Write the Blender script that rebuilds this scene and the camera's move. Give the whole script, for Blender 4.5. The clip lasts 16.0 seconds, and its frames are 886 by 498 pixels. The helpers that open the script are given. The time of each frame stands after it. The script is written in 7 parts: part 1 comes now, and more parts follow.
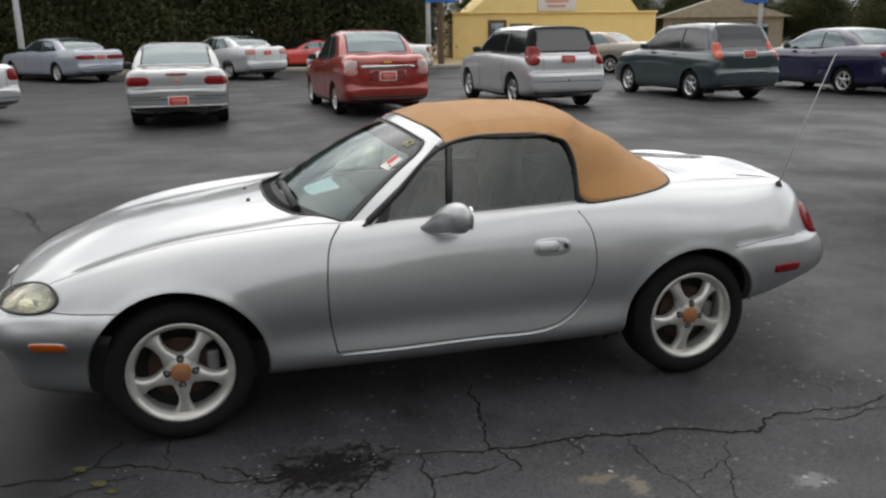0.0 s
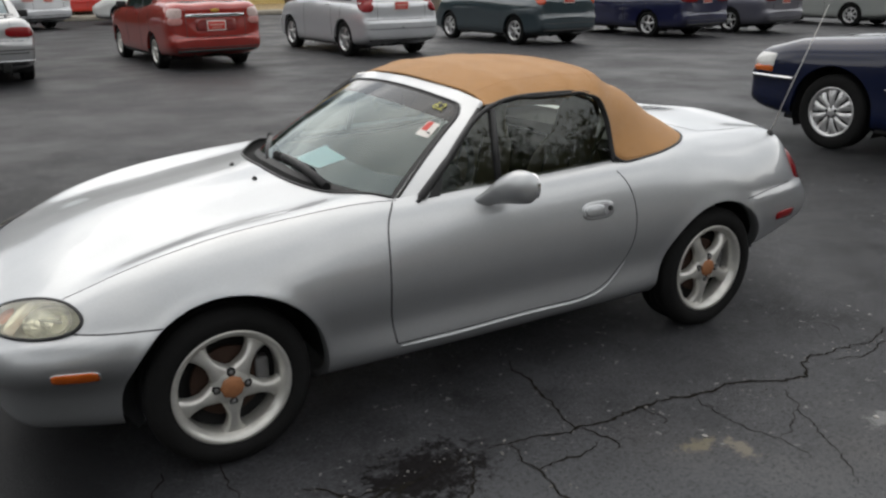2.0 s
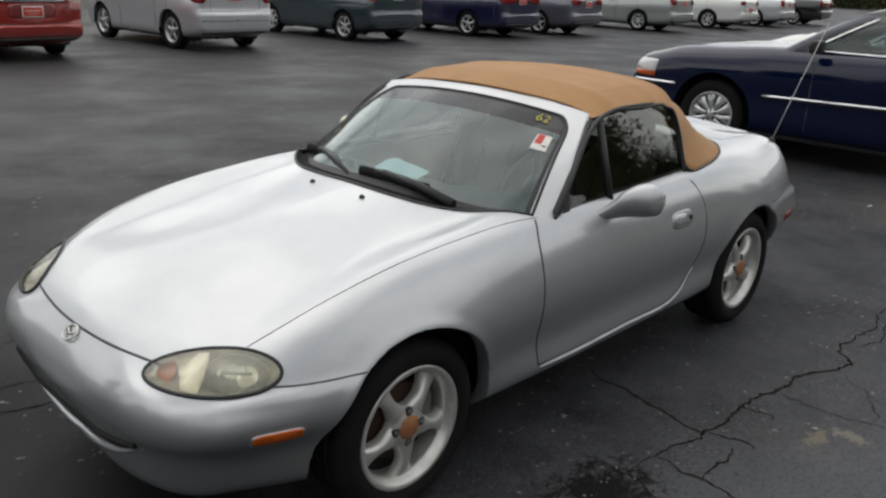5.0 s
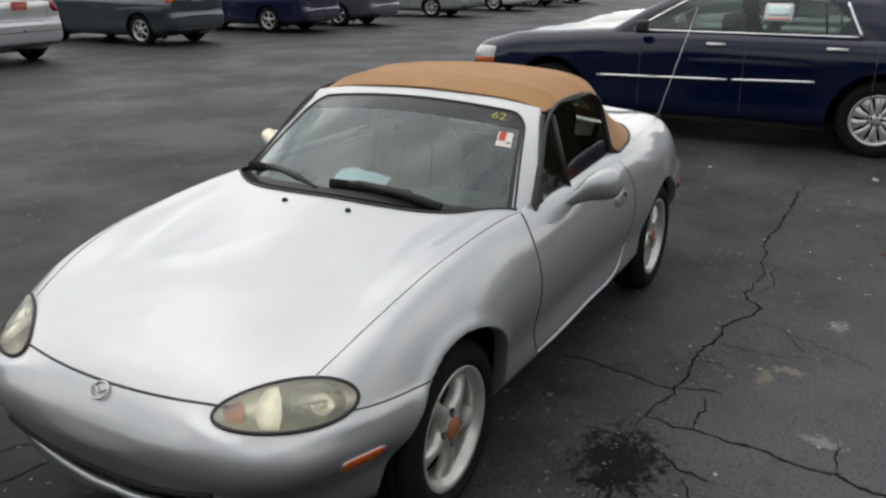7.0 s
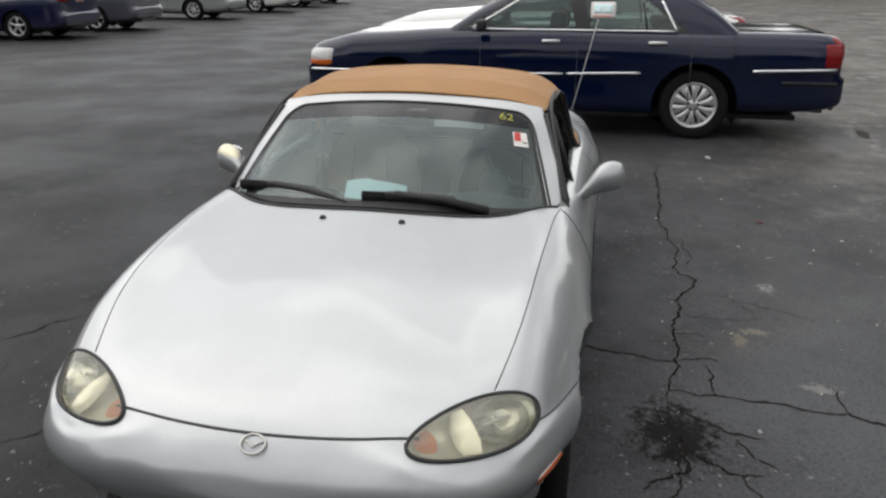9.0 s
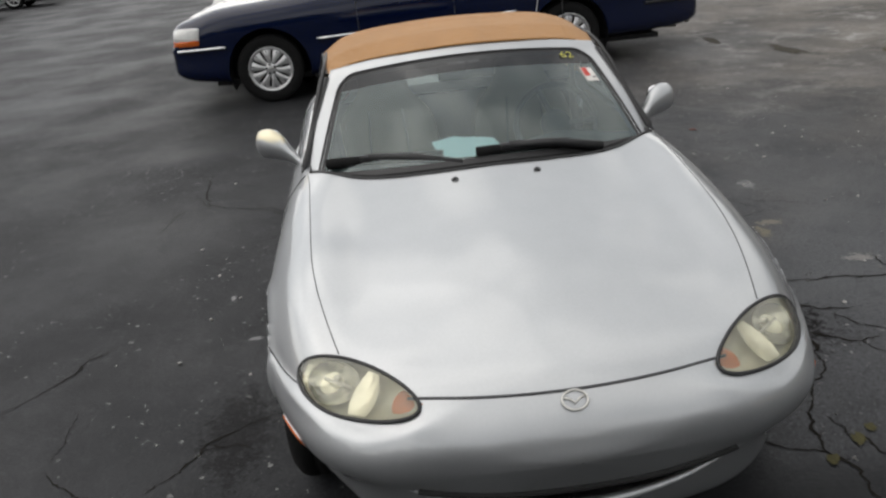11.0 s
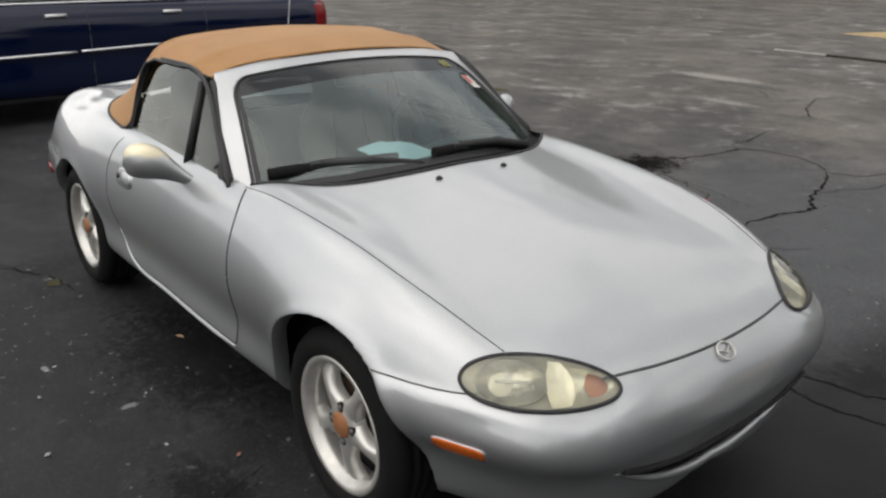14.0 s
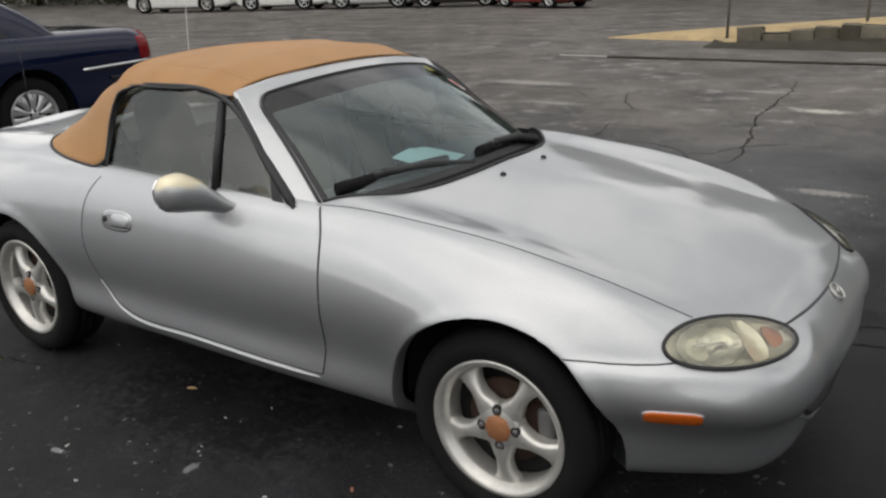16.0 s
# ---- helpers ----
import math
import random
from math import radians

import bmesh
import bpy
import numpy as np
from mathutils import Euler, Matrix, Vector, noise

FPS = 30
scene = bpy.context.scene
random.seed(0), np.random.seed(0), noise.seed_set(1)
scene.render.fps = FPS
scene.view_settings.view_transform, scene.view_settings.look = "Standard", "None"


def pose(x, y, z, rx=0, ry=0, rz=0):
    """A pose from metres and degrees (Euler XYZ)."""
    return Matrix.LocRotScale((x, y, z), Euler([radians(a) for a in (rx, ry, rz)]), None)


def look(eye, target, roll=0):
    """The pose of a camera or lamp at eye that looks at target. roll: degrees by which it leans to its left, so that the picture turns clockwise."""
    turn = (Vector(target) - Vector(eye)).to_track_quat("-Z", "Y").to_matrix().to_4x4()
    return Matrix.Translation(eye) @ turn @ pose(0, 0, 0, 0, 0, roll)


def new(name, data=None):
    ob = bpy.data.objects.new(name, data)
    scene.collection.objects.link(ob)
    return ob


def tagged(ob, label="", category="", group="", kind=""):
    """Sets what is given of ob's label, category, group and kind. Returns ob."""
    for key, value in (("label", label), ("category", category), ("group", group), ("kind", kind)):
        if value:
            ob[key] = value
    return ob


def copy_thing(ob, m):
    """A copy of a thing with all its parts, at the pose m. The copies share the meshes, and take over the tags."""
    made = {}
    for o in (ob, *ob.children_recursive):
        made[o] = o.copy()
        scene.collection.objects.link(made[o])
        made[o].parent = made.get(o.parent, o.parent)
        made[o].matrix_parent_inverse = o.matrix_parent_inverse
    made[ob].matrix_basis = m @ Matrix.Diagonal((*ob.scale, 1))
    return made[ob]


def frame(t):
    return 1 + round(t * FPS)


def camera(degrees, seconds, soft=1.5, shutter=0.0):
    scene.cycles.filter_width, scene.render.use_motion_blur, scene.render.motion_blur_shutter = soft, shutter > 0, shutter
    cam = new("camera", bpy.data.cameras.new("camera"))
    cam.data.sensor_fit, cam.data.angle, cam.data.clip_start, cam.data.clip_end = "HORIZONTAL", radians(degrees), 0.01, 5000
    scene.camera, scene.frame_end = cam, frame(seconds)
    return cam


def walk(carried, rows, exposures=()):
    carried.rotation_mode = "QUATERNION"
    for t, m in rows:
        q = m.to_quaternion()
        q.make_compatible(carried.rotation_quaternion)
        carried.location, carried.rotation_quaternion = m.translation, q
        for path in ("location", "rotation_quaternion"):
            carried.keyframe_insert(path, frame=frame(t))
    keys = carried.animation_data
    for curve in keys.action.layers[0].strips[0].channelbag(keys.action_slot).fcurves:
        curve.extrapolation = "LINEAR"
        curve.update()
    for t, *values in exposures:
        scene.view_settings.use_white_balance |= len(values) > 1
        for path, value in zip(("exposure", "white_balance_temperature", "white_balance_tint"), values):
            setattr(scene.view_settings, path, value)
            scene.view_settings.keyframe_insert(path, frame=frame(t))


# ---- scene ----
from mathutils.bvhtree import BVHTree

cam = camera(56.6, 16.0, soft=2.4)
PATH = [
    (0, (-0.981, -3.945, 1.584), (-0.44, -2.09, 1.069), -0.6),
    (0.5, (-1.196, -3.817, 1.59), (-0.619, -1.984, 1.035), -1.6),
    (1, (-1.359, -3.586, 1.593), (-0.66, -1.796, 1.037), -1.3),
    (1.5, (-1.53, -3.413, 1.597), (-0.717, -1.68, 1.016), -0.1),
    (2, (-1.803, -3.262, 1.614), (-0.826, -1.638, 0.975), -0.4),
    (2.5, (-1.956, -3.091, 1.598), (-0.932, -1.508, 0.929), 0.4),
    (3, (-2.104, -2.85, 1.641), (-0.991, -1.325, 0.982), -1.2),
    (3.5, (-2.31, -2.704, 1.641), (-1.078, -1.26, 1.012), -0.4),
    (4, (-2.497, -2.576, 1.65), (-1.201, -1.181, 1.038), 0.5),
    (4.2, (-2.534, -2.516, 1.642), (-1.226, -1.135, 1.025), 1.0),
    (6.3, (-3.018, -2.084, 1.658), (-1.469, -1.001, 1.005), 0.6),
    (6.5, (-3.043, -2.01, 1.67), (-1.467, -0.956, 1.036), -0.4),
    (7, (-3.167, -1.836, 1.694), (-1.509, -0.93, 1.038), 0.1),
    (7.5, (-3.38, -1.623, 1.68), (-1.642, -0.897, 1.007), 0.3),
    (8, (-3.427, -1.418, 1.687), (-1.657, -0.743, 1.046), 0.7),
    (8.5, (-3.387, -1.129, 1.707), (-1.588, -0.575, 1.029), -1.4),
    (9, (-3.495, -0.819, 1.701), (-1.64, -0.458, 1.047), 0.2),
    (9.5, (-3.569, -0.534, 1.709), (-1.72, -0.218, 1.014), -0.3),
    (9.7, (-3.566, -0.415, 1.722), (-1.711, -0.153, 1.019), -1.4),
    (11.8, (-3.496, 0.774, 1.7), (-1.676, 0.364, 0.98), -2.32),
    (12, (-3.458, 0.86, 1.689), (-1.651, 0.345, 1.006), -0.48),
    (12.5, (-3.373, 1.145, 1.645), (-1.675, 0.403, 0.892), 0.15),
    (13, (-3.236, 1.343, 1.617), (-1.584, 0.475, 0.902), 2.12),
    (13.5, (-3.049, 1.555, 1.618), (-1.472, 0.564, 0.887), -0.86),
    (14, (-2.897, 1.808, 1.573), (-1.433, 0.635, 0.882), 0.44),
    (14.5, (-2.737, 2.022, 1.55), (-1.36, 0.751, 0.852), 0.04),
    (15, (-2.512, 2.153, 1.508), (-1.193, 0.781, 0.895), -2.19),
    (15.5, (-2.326, 2.269, 1.518), (-1.078, 0.891, 0.783), -0.69),
    (16, (-2.155, 2.483, 1.491), (-1.079, 0.922, 0.852), -1.96),
]
walk(cam, [(t, look(eye, target, roll)) for t, eye, target, roll in PATH], exposures=((0.0, 0.46, 6560, 10), (1.5, 0.43, 6560, 10), (3.0, 0.22, 6520, 10), (4.0, 0.17, 6500, 10), (7.0, 0.19, 6500, 10), (9.0, 0.33, 6540, 10), (9.7, 0.27, 6560, 10), (12.0, 0.25, 6600, 10.5), (14.0, 0.32, 6660, 11), (16.0, 0.2, 6640, 11)))

# ---- world and light ----
SUN_ELEV, SUN_AZ = 60.0, 15.0
world = bpy.data.worlds.new("overcast_sky")
scene.world = world
world.use_nodes = True
wn, wl = world.node_tree.nodes, world.node_tree.links
wn.clear()
w_out = wn.new("ShaderNodeOutputWorld")
w_bg = wn.new("ShaderNodeBackground")
w_sky = wn.new("ShaderNodeTexSky")
w_sky.sky_type = "NISHITA"
w_sky.sun_disc = False
w_sky.sun_elevation, w_sky.sun_rotation = radians(SUN_ELEV), radians(SUN_AZ)
w_sky.dust_density, w_sky.air_density = 3.0, 1.0
w_bg.inputs["Strength"].default_value = 0.084
# broken grey cloud over the sky
w_co = wn.new("ShaderNodeTexCoord")
w_noise = wn.new("ShaderNodeTexNoise")
w_noise.inputs["Scale"].default_value = 3.3
w_noise.inputs["Detail"].default_value = 6
w_noise.inputs["Roughness"].default_value = 0.55
w_ramp = wn.new("ShaderNodeValToRGB")
w_ramp.color_ramp.elements[0].position, w_ramp.color_ramp.elements[0].color = 0.43, (6.7, 6.9, 7.1, 1)
w_ramp.color_ramp.elements[1].position, w_ramp.color_ramp.elements[1].color = 0.57, (13.6, 13.5, 13.2, 1)
w_mix = wn.new("ShaderNodeMix")
w_mix.data_type = "RGBA"
w_mix.inputs["Factor"].default_value = 0.85
wl.new(w_co.outputs["Generated"], w_noise.inputs["Vector"])
wl.new(w_noise.outputs["Fac"], w_ramp.inputs["Fac"])
wl.new(w_sky.outputs["Color"], w_mix.inputs["A"])
# the cloud is thinner, and so lighter, on the sun's side
w_dot, w_side, w_scale = wn.new("ShaderNodeVectorMath"), wn.new("ShaderNodeMapRange"), wn.new("ShaderNodeVectorMath")
w_dot.operation, w_scale.operation = "DOT_PRODUCT", "SCALE"
w_dot.inputs[1].default_value = (0.58, 0.76, 0.25)
for key, value in (("From Min", -0.9), ("From Max", 0.9), ("To Min", 0.76), ("To Max", 1.38)):
    w_side.inputs[key].default_value = value
wl.new(w_co.outputs["Generated"], w_dot.inputs[0])
wl.new(w_dot.outputs["Value"], w_side.inputs["Value"])
wl.new(w_ramp.outputs["Color"], w_scale.inputs[0])
wl.new(w_side.outputs["Result"], w_scale.inputs["Scale"])
wl.new(w_scale.outputs["Vector"], w_mix.inputs["B"])
wl.new(w_mix.outputs["Result"], w_bg.inputs["Color"])
wl.new(w_bg.outputs["Background"], w_out.inputs["Surface"])
sun = new("sun", bpy.data.lights.new("sun", "SUN"))
sun.data.energy, sun.data.angle, sun.data.color = 0.50, radians(75), (1.0, 0.97, 0.92)
sun.matrix_world = pose(0, 0, 20, 90 - SUN_ELEV, 0, 180 - SUN_AZ)


# ---- materials ----
def material(name, color, rough=0.5, metal=0.0, vary=0.0, scale=20.0, bump=0.0, bump_scale=80.0, coat=0.0, fine=0.0, **more):
    """A principled surface with colour variation at two scales and fine relief."""
    mat = bpy.data.materials.new(name)
    mat.use_nodes = True
    nodes, links = mat.node_tree.nodes, mat.node_tree.links
    bsdf = nodes["Principled BSDF"]
    bsdf.inputs["Base Color"].default_value = (*color, 1)
    bsdf.inputs["Roughness"].default_value = rough
    bsdf.inputs["Metallic"].default_value = metal
    bsdf.inputs["Coat Weight"].default_value = coat
    bsdf.inputs["Coat Roughness"].default_value = 0.04
    for key, value in more.items():
        bsdf.inputs[key.replace("_", " ")].default_value = value
    coord = nodes.new("ShaderNodeTexCoord")
    if vary:
        big, small, add = nodes.new("ShaderNodeTexNoise"), nodes.new("ShaderNodeTexNoise"), nodes.new("ShaderNodeMath")
        big.inputs["Scale"].default_value, big.inputs["Detail"].default_value = scale, 5
        small.inputs["Scale"].default_value, small.inputs["Detail"].default_value = scale * 14, 3
        add.operation = "ADD"
        ramp = nodes.new("ShaderNodeMapRange")
        ramp.inputs["From Min"].default_value, ramp.inputs["From Max"].default_value = 0.6, 1.4
        ramp.inputs["To Min"].default_value, ramp.inputs["To Max"].default_value = 1 - vary, 1 + vary
        mix = nodes.new("ShaderNodeVectorMath")
        mix.operation = "SCALE"
        mix.inputs[0].default_value = color
        links.new(coord.outputs["Object"], big.inputs["Vector"])
        links.new(coord.outputs["Object"], small.inputs["Vector"])
        links.new(big.outputs["Fac"], add.inputs[0])
        links.new(small.outputs["Fac"], add.inputs[1])
        links.new(add.outputs["Value"], ramp.inputs["Value"])
        links.new(ramp.outputs["Result"], mix.inputs["Scale"])
        links.new(mix.outputs["Vector"], bsdf.inputs["Base Color"])
    if bump:
        tex, relief = nodes.new("ShaderNodeTexNoise"), nodes.new("ShaderNodeBump")
        tex.inputs["Scale"].default_value, tex.inputs["Detail"].default_value = bump_scale, 4
        relief.inputs["Strength"].default_value, relief.inputs["Distance"].default_value = bump, 0.01
        links.new(coord.outputs["Object"], tex.inputs["Vector"])
        links.new(tex.outputs["Fac"], relief.inputs["Height"])
        links.new(relief.outputs["Normal"], bsdf.inputs["Normal"])
    return mat


def paint(name, color, metal=0.35, rough=0.38, coat_ior=1.78):
    return material(name, color, rough, metal, vary=0.04, scale=9, coat=1.0, Coat_IOR=coat_ior)


def glass(name, tint, clear=0.8, rough=0.02, ior=1.75, haze=0.0):
    """Thin window glass: part clear, part mirror."""
    mat = bpy.data.materials.new(name)
    mat.use_nodes = True
    nodes, links = mat.node_tree.nodes, mat.node_tree.links
    nodes.clear()
    out, mix = nodes.new("ShaderNodeOutputMaterial"), nodes.new("ShaderNodeMixShader")
    see, gloss, fres = nodes.new("ShaderNodeBsdfTransparent"), nodes.new("ShaderNodeBsdfGlossy"), nodes.new("ShaderNodeFresnel")
    see.inputs["Color"].default_value = (*[c * clear for c in tint], 1)
    gloss.inputs["Roughness"].default_value = rough
    gloss.inputs["Color"].default_value = (*[0.55 + 0.45 * c / max(tint) for c in tint], 1)
    fres.inputs["IOR"].default_value = ior
    links.new(fres.outputs["Fac"], mix.inputs["Fac"])
    links.new(see.outputs["BSDF"], mix.inputs[1])
    links.new(gloss.outputs["BSDF"], mix.inputs[2])
    if haze:
        dull, cloud = nodes.new("ShaderNodeBsdfDiffuse"), nodes.new("ShaderNodeMixShader")
        dull.inputs["Color"].default_value, cloud.inputs["Fac"].default_value = (*tint, 1), haze
        links.new(see.outputs["BSDF"], cloud.inputs[1])
        links.new(dull.outputs["BSDF"], cloud.inputs[2])
        links.new(cloud.outputs["Shader"], mix.inputs[1])
    links.new(mix.outputs["Shader"], out.inputs["Surface"])
    return mat


SILVER = paint("silver_paint", (0.475, 0.487, 0.497), 0.84, 0.47)
RUBBER = material("tyre_rubber", (0.009, 0.009, 0.009), 0.85, vary=0.3, scale=12, bump=0.3, bump_scale=300, Specular_IOR_Level=0.2)
TRIM = material("black_trim", (0.015, 0.015, 0.016), 0.5, vary=0.2, scale=30, bump=0.15, bump_scale=400)
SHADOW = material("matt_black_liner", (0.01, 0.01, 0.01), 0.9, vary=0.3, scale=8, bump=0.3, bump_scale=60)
ALLOY = material("worn_alloy", (0.60, 0.59, 0.555), 0.30, 0.60, vary=0.18, scale=25, bump=0.05, bump_scale=300)
CHROME = material("chrome", (0.75, 0.75, 0.76), 0.12, 1.0, vary=0.05, scale=30)
RUST = material("rusty_iron", (0.040, 0.019, 0.011), 0.8, 0.2, vary=0.5, scale=30, bump=0.4, bump_scale=200)
COPPER = material("faded_copper_cap", (0.33, 0.14, 0.06), 0.6, 0.1, vary=0.3, scale=60, bump=0.1)
CANVAS = material("tan_canvas", (0.42, 0.215, 0.075), 0.9, vary=0.12, scale=7, bump=0.35, bump_scale=700, Sheen_Weight=0.2)
DARK_GLASS = material("dark_window_glass", (0.022, 0.034, 0.034), 0.05, vary=0.2, scale=2, Specular_IOR_Level=0.7, IOR=2.1, Specular_Tint=(0.8, 0.95, 1.0, 1))
AMBER = material("amber_plastic", (0.54, 0.105, 0.008), 0.25, vary=0.15, scale=60, coat=0.5)
RED_LENS = material("red_lens", (0.20, 0.006, 0.008), 0.22, vary=0.2, scale=40, coat=0.15, Specular_IOR_Level=0.25)
WHITE_LENS = material("pale_lens", (0.6, 0.6, 0.58), 0.2, vary=0.15, scale=40, coat=0.5)
PLATE_RED = material("red_plate", (0.55, 0.05, 0.035), 0.5, vary=0.1, scale=40)
PLATE_WHITE = material("white_plate", (0.75, 0.72, 0.68), 0.5, vary=0.06, scale=40)


def worn_paint():
    """Silver paint whose lacquer has yellowed and peeled on the upper face."""
    mat = paint("peeling_silver_paint", (0.475, 0.487, 0.497), 0.84, 0.47)
    nodes, links = mat.node_tree.nodes, mat.node_tree.links
    bsdf, geo, split = nodes["Principled BSDF"], nodes.new("ShaderNodeTexCoord"), nodes.new("ShaderNodeSeparateXYZ")
    tex, add, step, mix = nodes.new("ShaderNodeTexNoise"), nodes.new("ShaderNodeMath"), nodes.new("ShaderNodeMapRange"), nodes.new("ShaderNodeMix")
    old = bsdf.inputs["Base Color"].links[0].from_socket
    tex.inputs["Scale"].default_value = 14
    add.operation = "MULTIPLY_ADD"
    add.inputs[1].default_value = 0.06
    step.inputs["From Min"].default_value, step.inputs["From Max"].default_value = 0.895, 0.91
    mix.data_type = "RGBA"
    mix.inputs["B"].default_value = (0.70, 0.63, 0.44, 1)
    links.new(geo.outputs["Object"], split.inputs["Vector"])
    links.new(geo.outputs["Object"], tex.inputs["Vector"])
    links.new(tex.outputs["Fac"], add.inputs[0])
    links.new(split.outputs["Z"], add.inputs[2])
    links.new(add.outputs["Value"], step.inputs["Value"])
    links.new(step.outputs["Result"], mix.inputs["Factor"])
    links.new(old, mix.inputs["A"])
    links.new(mix.outputs["Result"], bsdf.inputs["Base Color"])
    return mat


WHEEL_TURN = {(False, -1): 180, (True, -1): 188, (False, 1): 176, (True, 1): 184}
MIRROR_WORN = worn_paint()


# ---- mesh helpers ----
def part(name, bm, mat, parent=None, label=""):
    """Links a bmesh as one mesh object, under a thing or a part if given."""
    mesh = bpy.data.meshes.new(name)
    bm.to_mesh(mesh)
    bm.free()
    return link(name, mesh, mat, parent, label)


def link(name, mesh, mat, parent=None, label=""):
    mesh.materials.clear()
    mesh.materials.append(mat)
    ob = new(name, mesh)
    ob.parent = parent
    if label:
        tagged(ob, label=label)
    return ob


def thing(name, label, category, m=None, group="", kind=""):
    ob = new(name)
    ob.empty_display_size = 0.2
    if m is not None:
        ob.matrix_world = m
    return tagged(ob, label, category, group, kind)


def smooth(bm):
    for f in bm.faces:
        f.smooth = True
    return bm


def spline(t, v, q):
    """Natural cubic spline through v (rows) at t, at q."""
    t, v, q = np.asarray(t, float), np.asarray(v, float), np.asarray(q, float)
    n, h = len(t), np.diff(t)
    a, rhs = np.eye(n), np.zeros((n, *v.shape[1:]))
    for i in range(1, n - 1):
        a[i, i - 1 : i + 2] = h[i - 1], 2 * (h[i - 1] + h[i]), h[i]
        rhs[i] = 6 * ((v[i + 1] - v[i]) / h[i] - (v[i] - v[i - 1]) / h[i - 1])
    m = np.linalg.solve(a, rhs.reshape(n, -1)).reshape(rhs.shape)
    i = np.clip(np.searchsorted(t, q, side="right") - 1, 0, n - 2)
    shape = (-1,) + (1,) * (v.ndim - 1)
    hh, d, e = h[i].reshape(shape), (q - t[i]).reshape(shape), (t[i + 1] - q).reshape(shape)
    return (m[i] * e**3 + m[i + 1] * d**3) / (6 * hh) + (v[i] / hh - m[i] * hh / 6) * e + (v[i + 1] / hh - m[i + 1] * hh / 6) * d


def pchip(t, v, q):
    """Monotone cubic through v at t, at q: no overshoot."""
    t, v, q = np.asarray(t, float), np.asarray(v, float), np.asarray(q, float)
    shape = (-1,) + (1,) * (v.ndim - 1)
    h = np.diff(t).reshape(shape)
    s = np.diff(v, axis=0) / h
    m = np.zeros_like(v)
    prod = s[:-1] * s[1:]
    m[1:-1] = np.where(prod > 0, 2 * prod / np.where(np.abs(s[:-1] + s[1:]) > 1e-9, s[:-1] + s[1:], 1), 0)
    m[0], m[-1] = s[0], s[-1]
    i = np.clip(np.searchsorted(t, q, side="right") - 1, 0, len(t) - 2)
    hh = h[i]
    u = ((q - t[i]).reshape(shape)) / hh
    return v[i] * (1 + 2 * u) * (1 - u) ** 2 + m[i] * hh * u * (1 - u) ** 2 + v[i + 1] * u * u * (3 - 2 * u) + m[i + 1] * hh * u * u * (u - 1)


def loft(keys, nu, nv, along=spline, across=spline):
    """keys: sections x points x 3. Returns a grid of nu x nv points on a smooth surface through them."""
    keys = np.asarray(keys, float)
    step = np.linalg.norm(np.diff(keys, axis=0), axis=2).mean(1)
    t = np.r_[0, np.cumsum(step)]
    rows = along(t, keys, np.linspace(0, t[-1], nu))
    step = np.linalg.norm(np.diff(rows, axis=1), axis=2).mean(0)
    s = np.r_[0, np.cumsum(np.maximum(step, 1e-4))]
    return across(s, rows.transpose(1, 0, 2), np.linspace(0, s[-1], nv)).transpose(1, 0, 2)


def grid_faces(nu, nv):
    i, j = np.meshgrid(np.arange(nu - 1), np.arange(nv - 1), indexing="ij")
    a = (i * nv + j).ravel()
    return np.stack([a, a + nv, a + nv + 1, a + 1], 1)


def grid_normals(verts, faces):
    """Vertex normals of the whole surface, so that panels cut out of it still shade as one."""
    p = verts[faces]
    fn = np.cross(p[:, 2] - p[:, 0], p[:, 3] - p[:, 1])
    vn = np.zeros_like(verts)
    for k in range(4):
        np.add.at(vn, faces[:, k], fn)
    return vn / np.maximum(np.linalg.norm(vn, axis=1, keepdims=True), 1e-12)


def sheet(name, verts, normals, faces, mat, parent, label=""):
    """One panel of a surface, with the surface's own normals."""
    used, inverse = np.unique(faces, return_inverse=True)
    faces = inverse.reshape(faces.shape)
    mesh = bpy.data.meshes.new(name)
    mesh.from_pydata(verts[used].tolist(), [], faces.tolist())
    mesh.shade_smooth()
    mesh.normals_split_custom_set_from_vertices(normals[used].tolist())
    return link(name, mesh, mat, parent, label)


def tube(points, radius, sides=6, closed=False, flat=1.0):
    """A bmesh tube along points."""
    bm = bmesh.new()
    pts = [Vector(p) for p in points]
    n, rings = len(pts), []
    for i, p in enumerate(pts):
        a = pts[(i - 1) % n] if closed or i else p
        b = pts[(i + 1) % n] if closed or i < n - 1 else p
        way = (b - a).normalized()
        side = way.cross(Vector((0, 0, 1)))
        side = side.normalized() if side.length > 1e-4 else Vector((1, 0, 0))
        up = side.cross(way)
        r = radius(i / (n - 1)) if callable(radius) else radius
        rings.append([bm.verts.new(p + side * r * math.cos(k * math.tau / sides) + up * r * flat * math.sin(k * math.tau / sides)) for k in range(sides)])
    for i in range(n if closed else n - 1):
        for k in range(sides):
            f = bm.faces.new((rings[i][k], rings[i][(k + 1) % sides], rings[(i + 1) % n][(k + 1) % sides], rings[(i + 1) % n][k]))
            f.smooth = True
    if not closed:
        bm.faces.new(list(reversed(rings[0])))
        bm.faces.new(rings[-1])
    bmesh.ops.recalc_face_normals(bm, faces=bm.faces)
    return bm


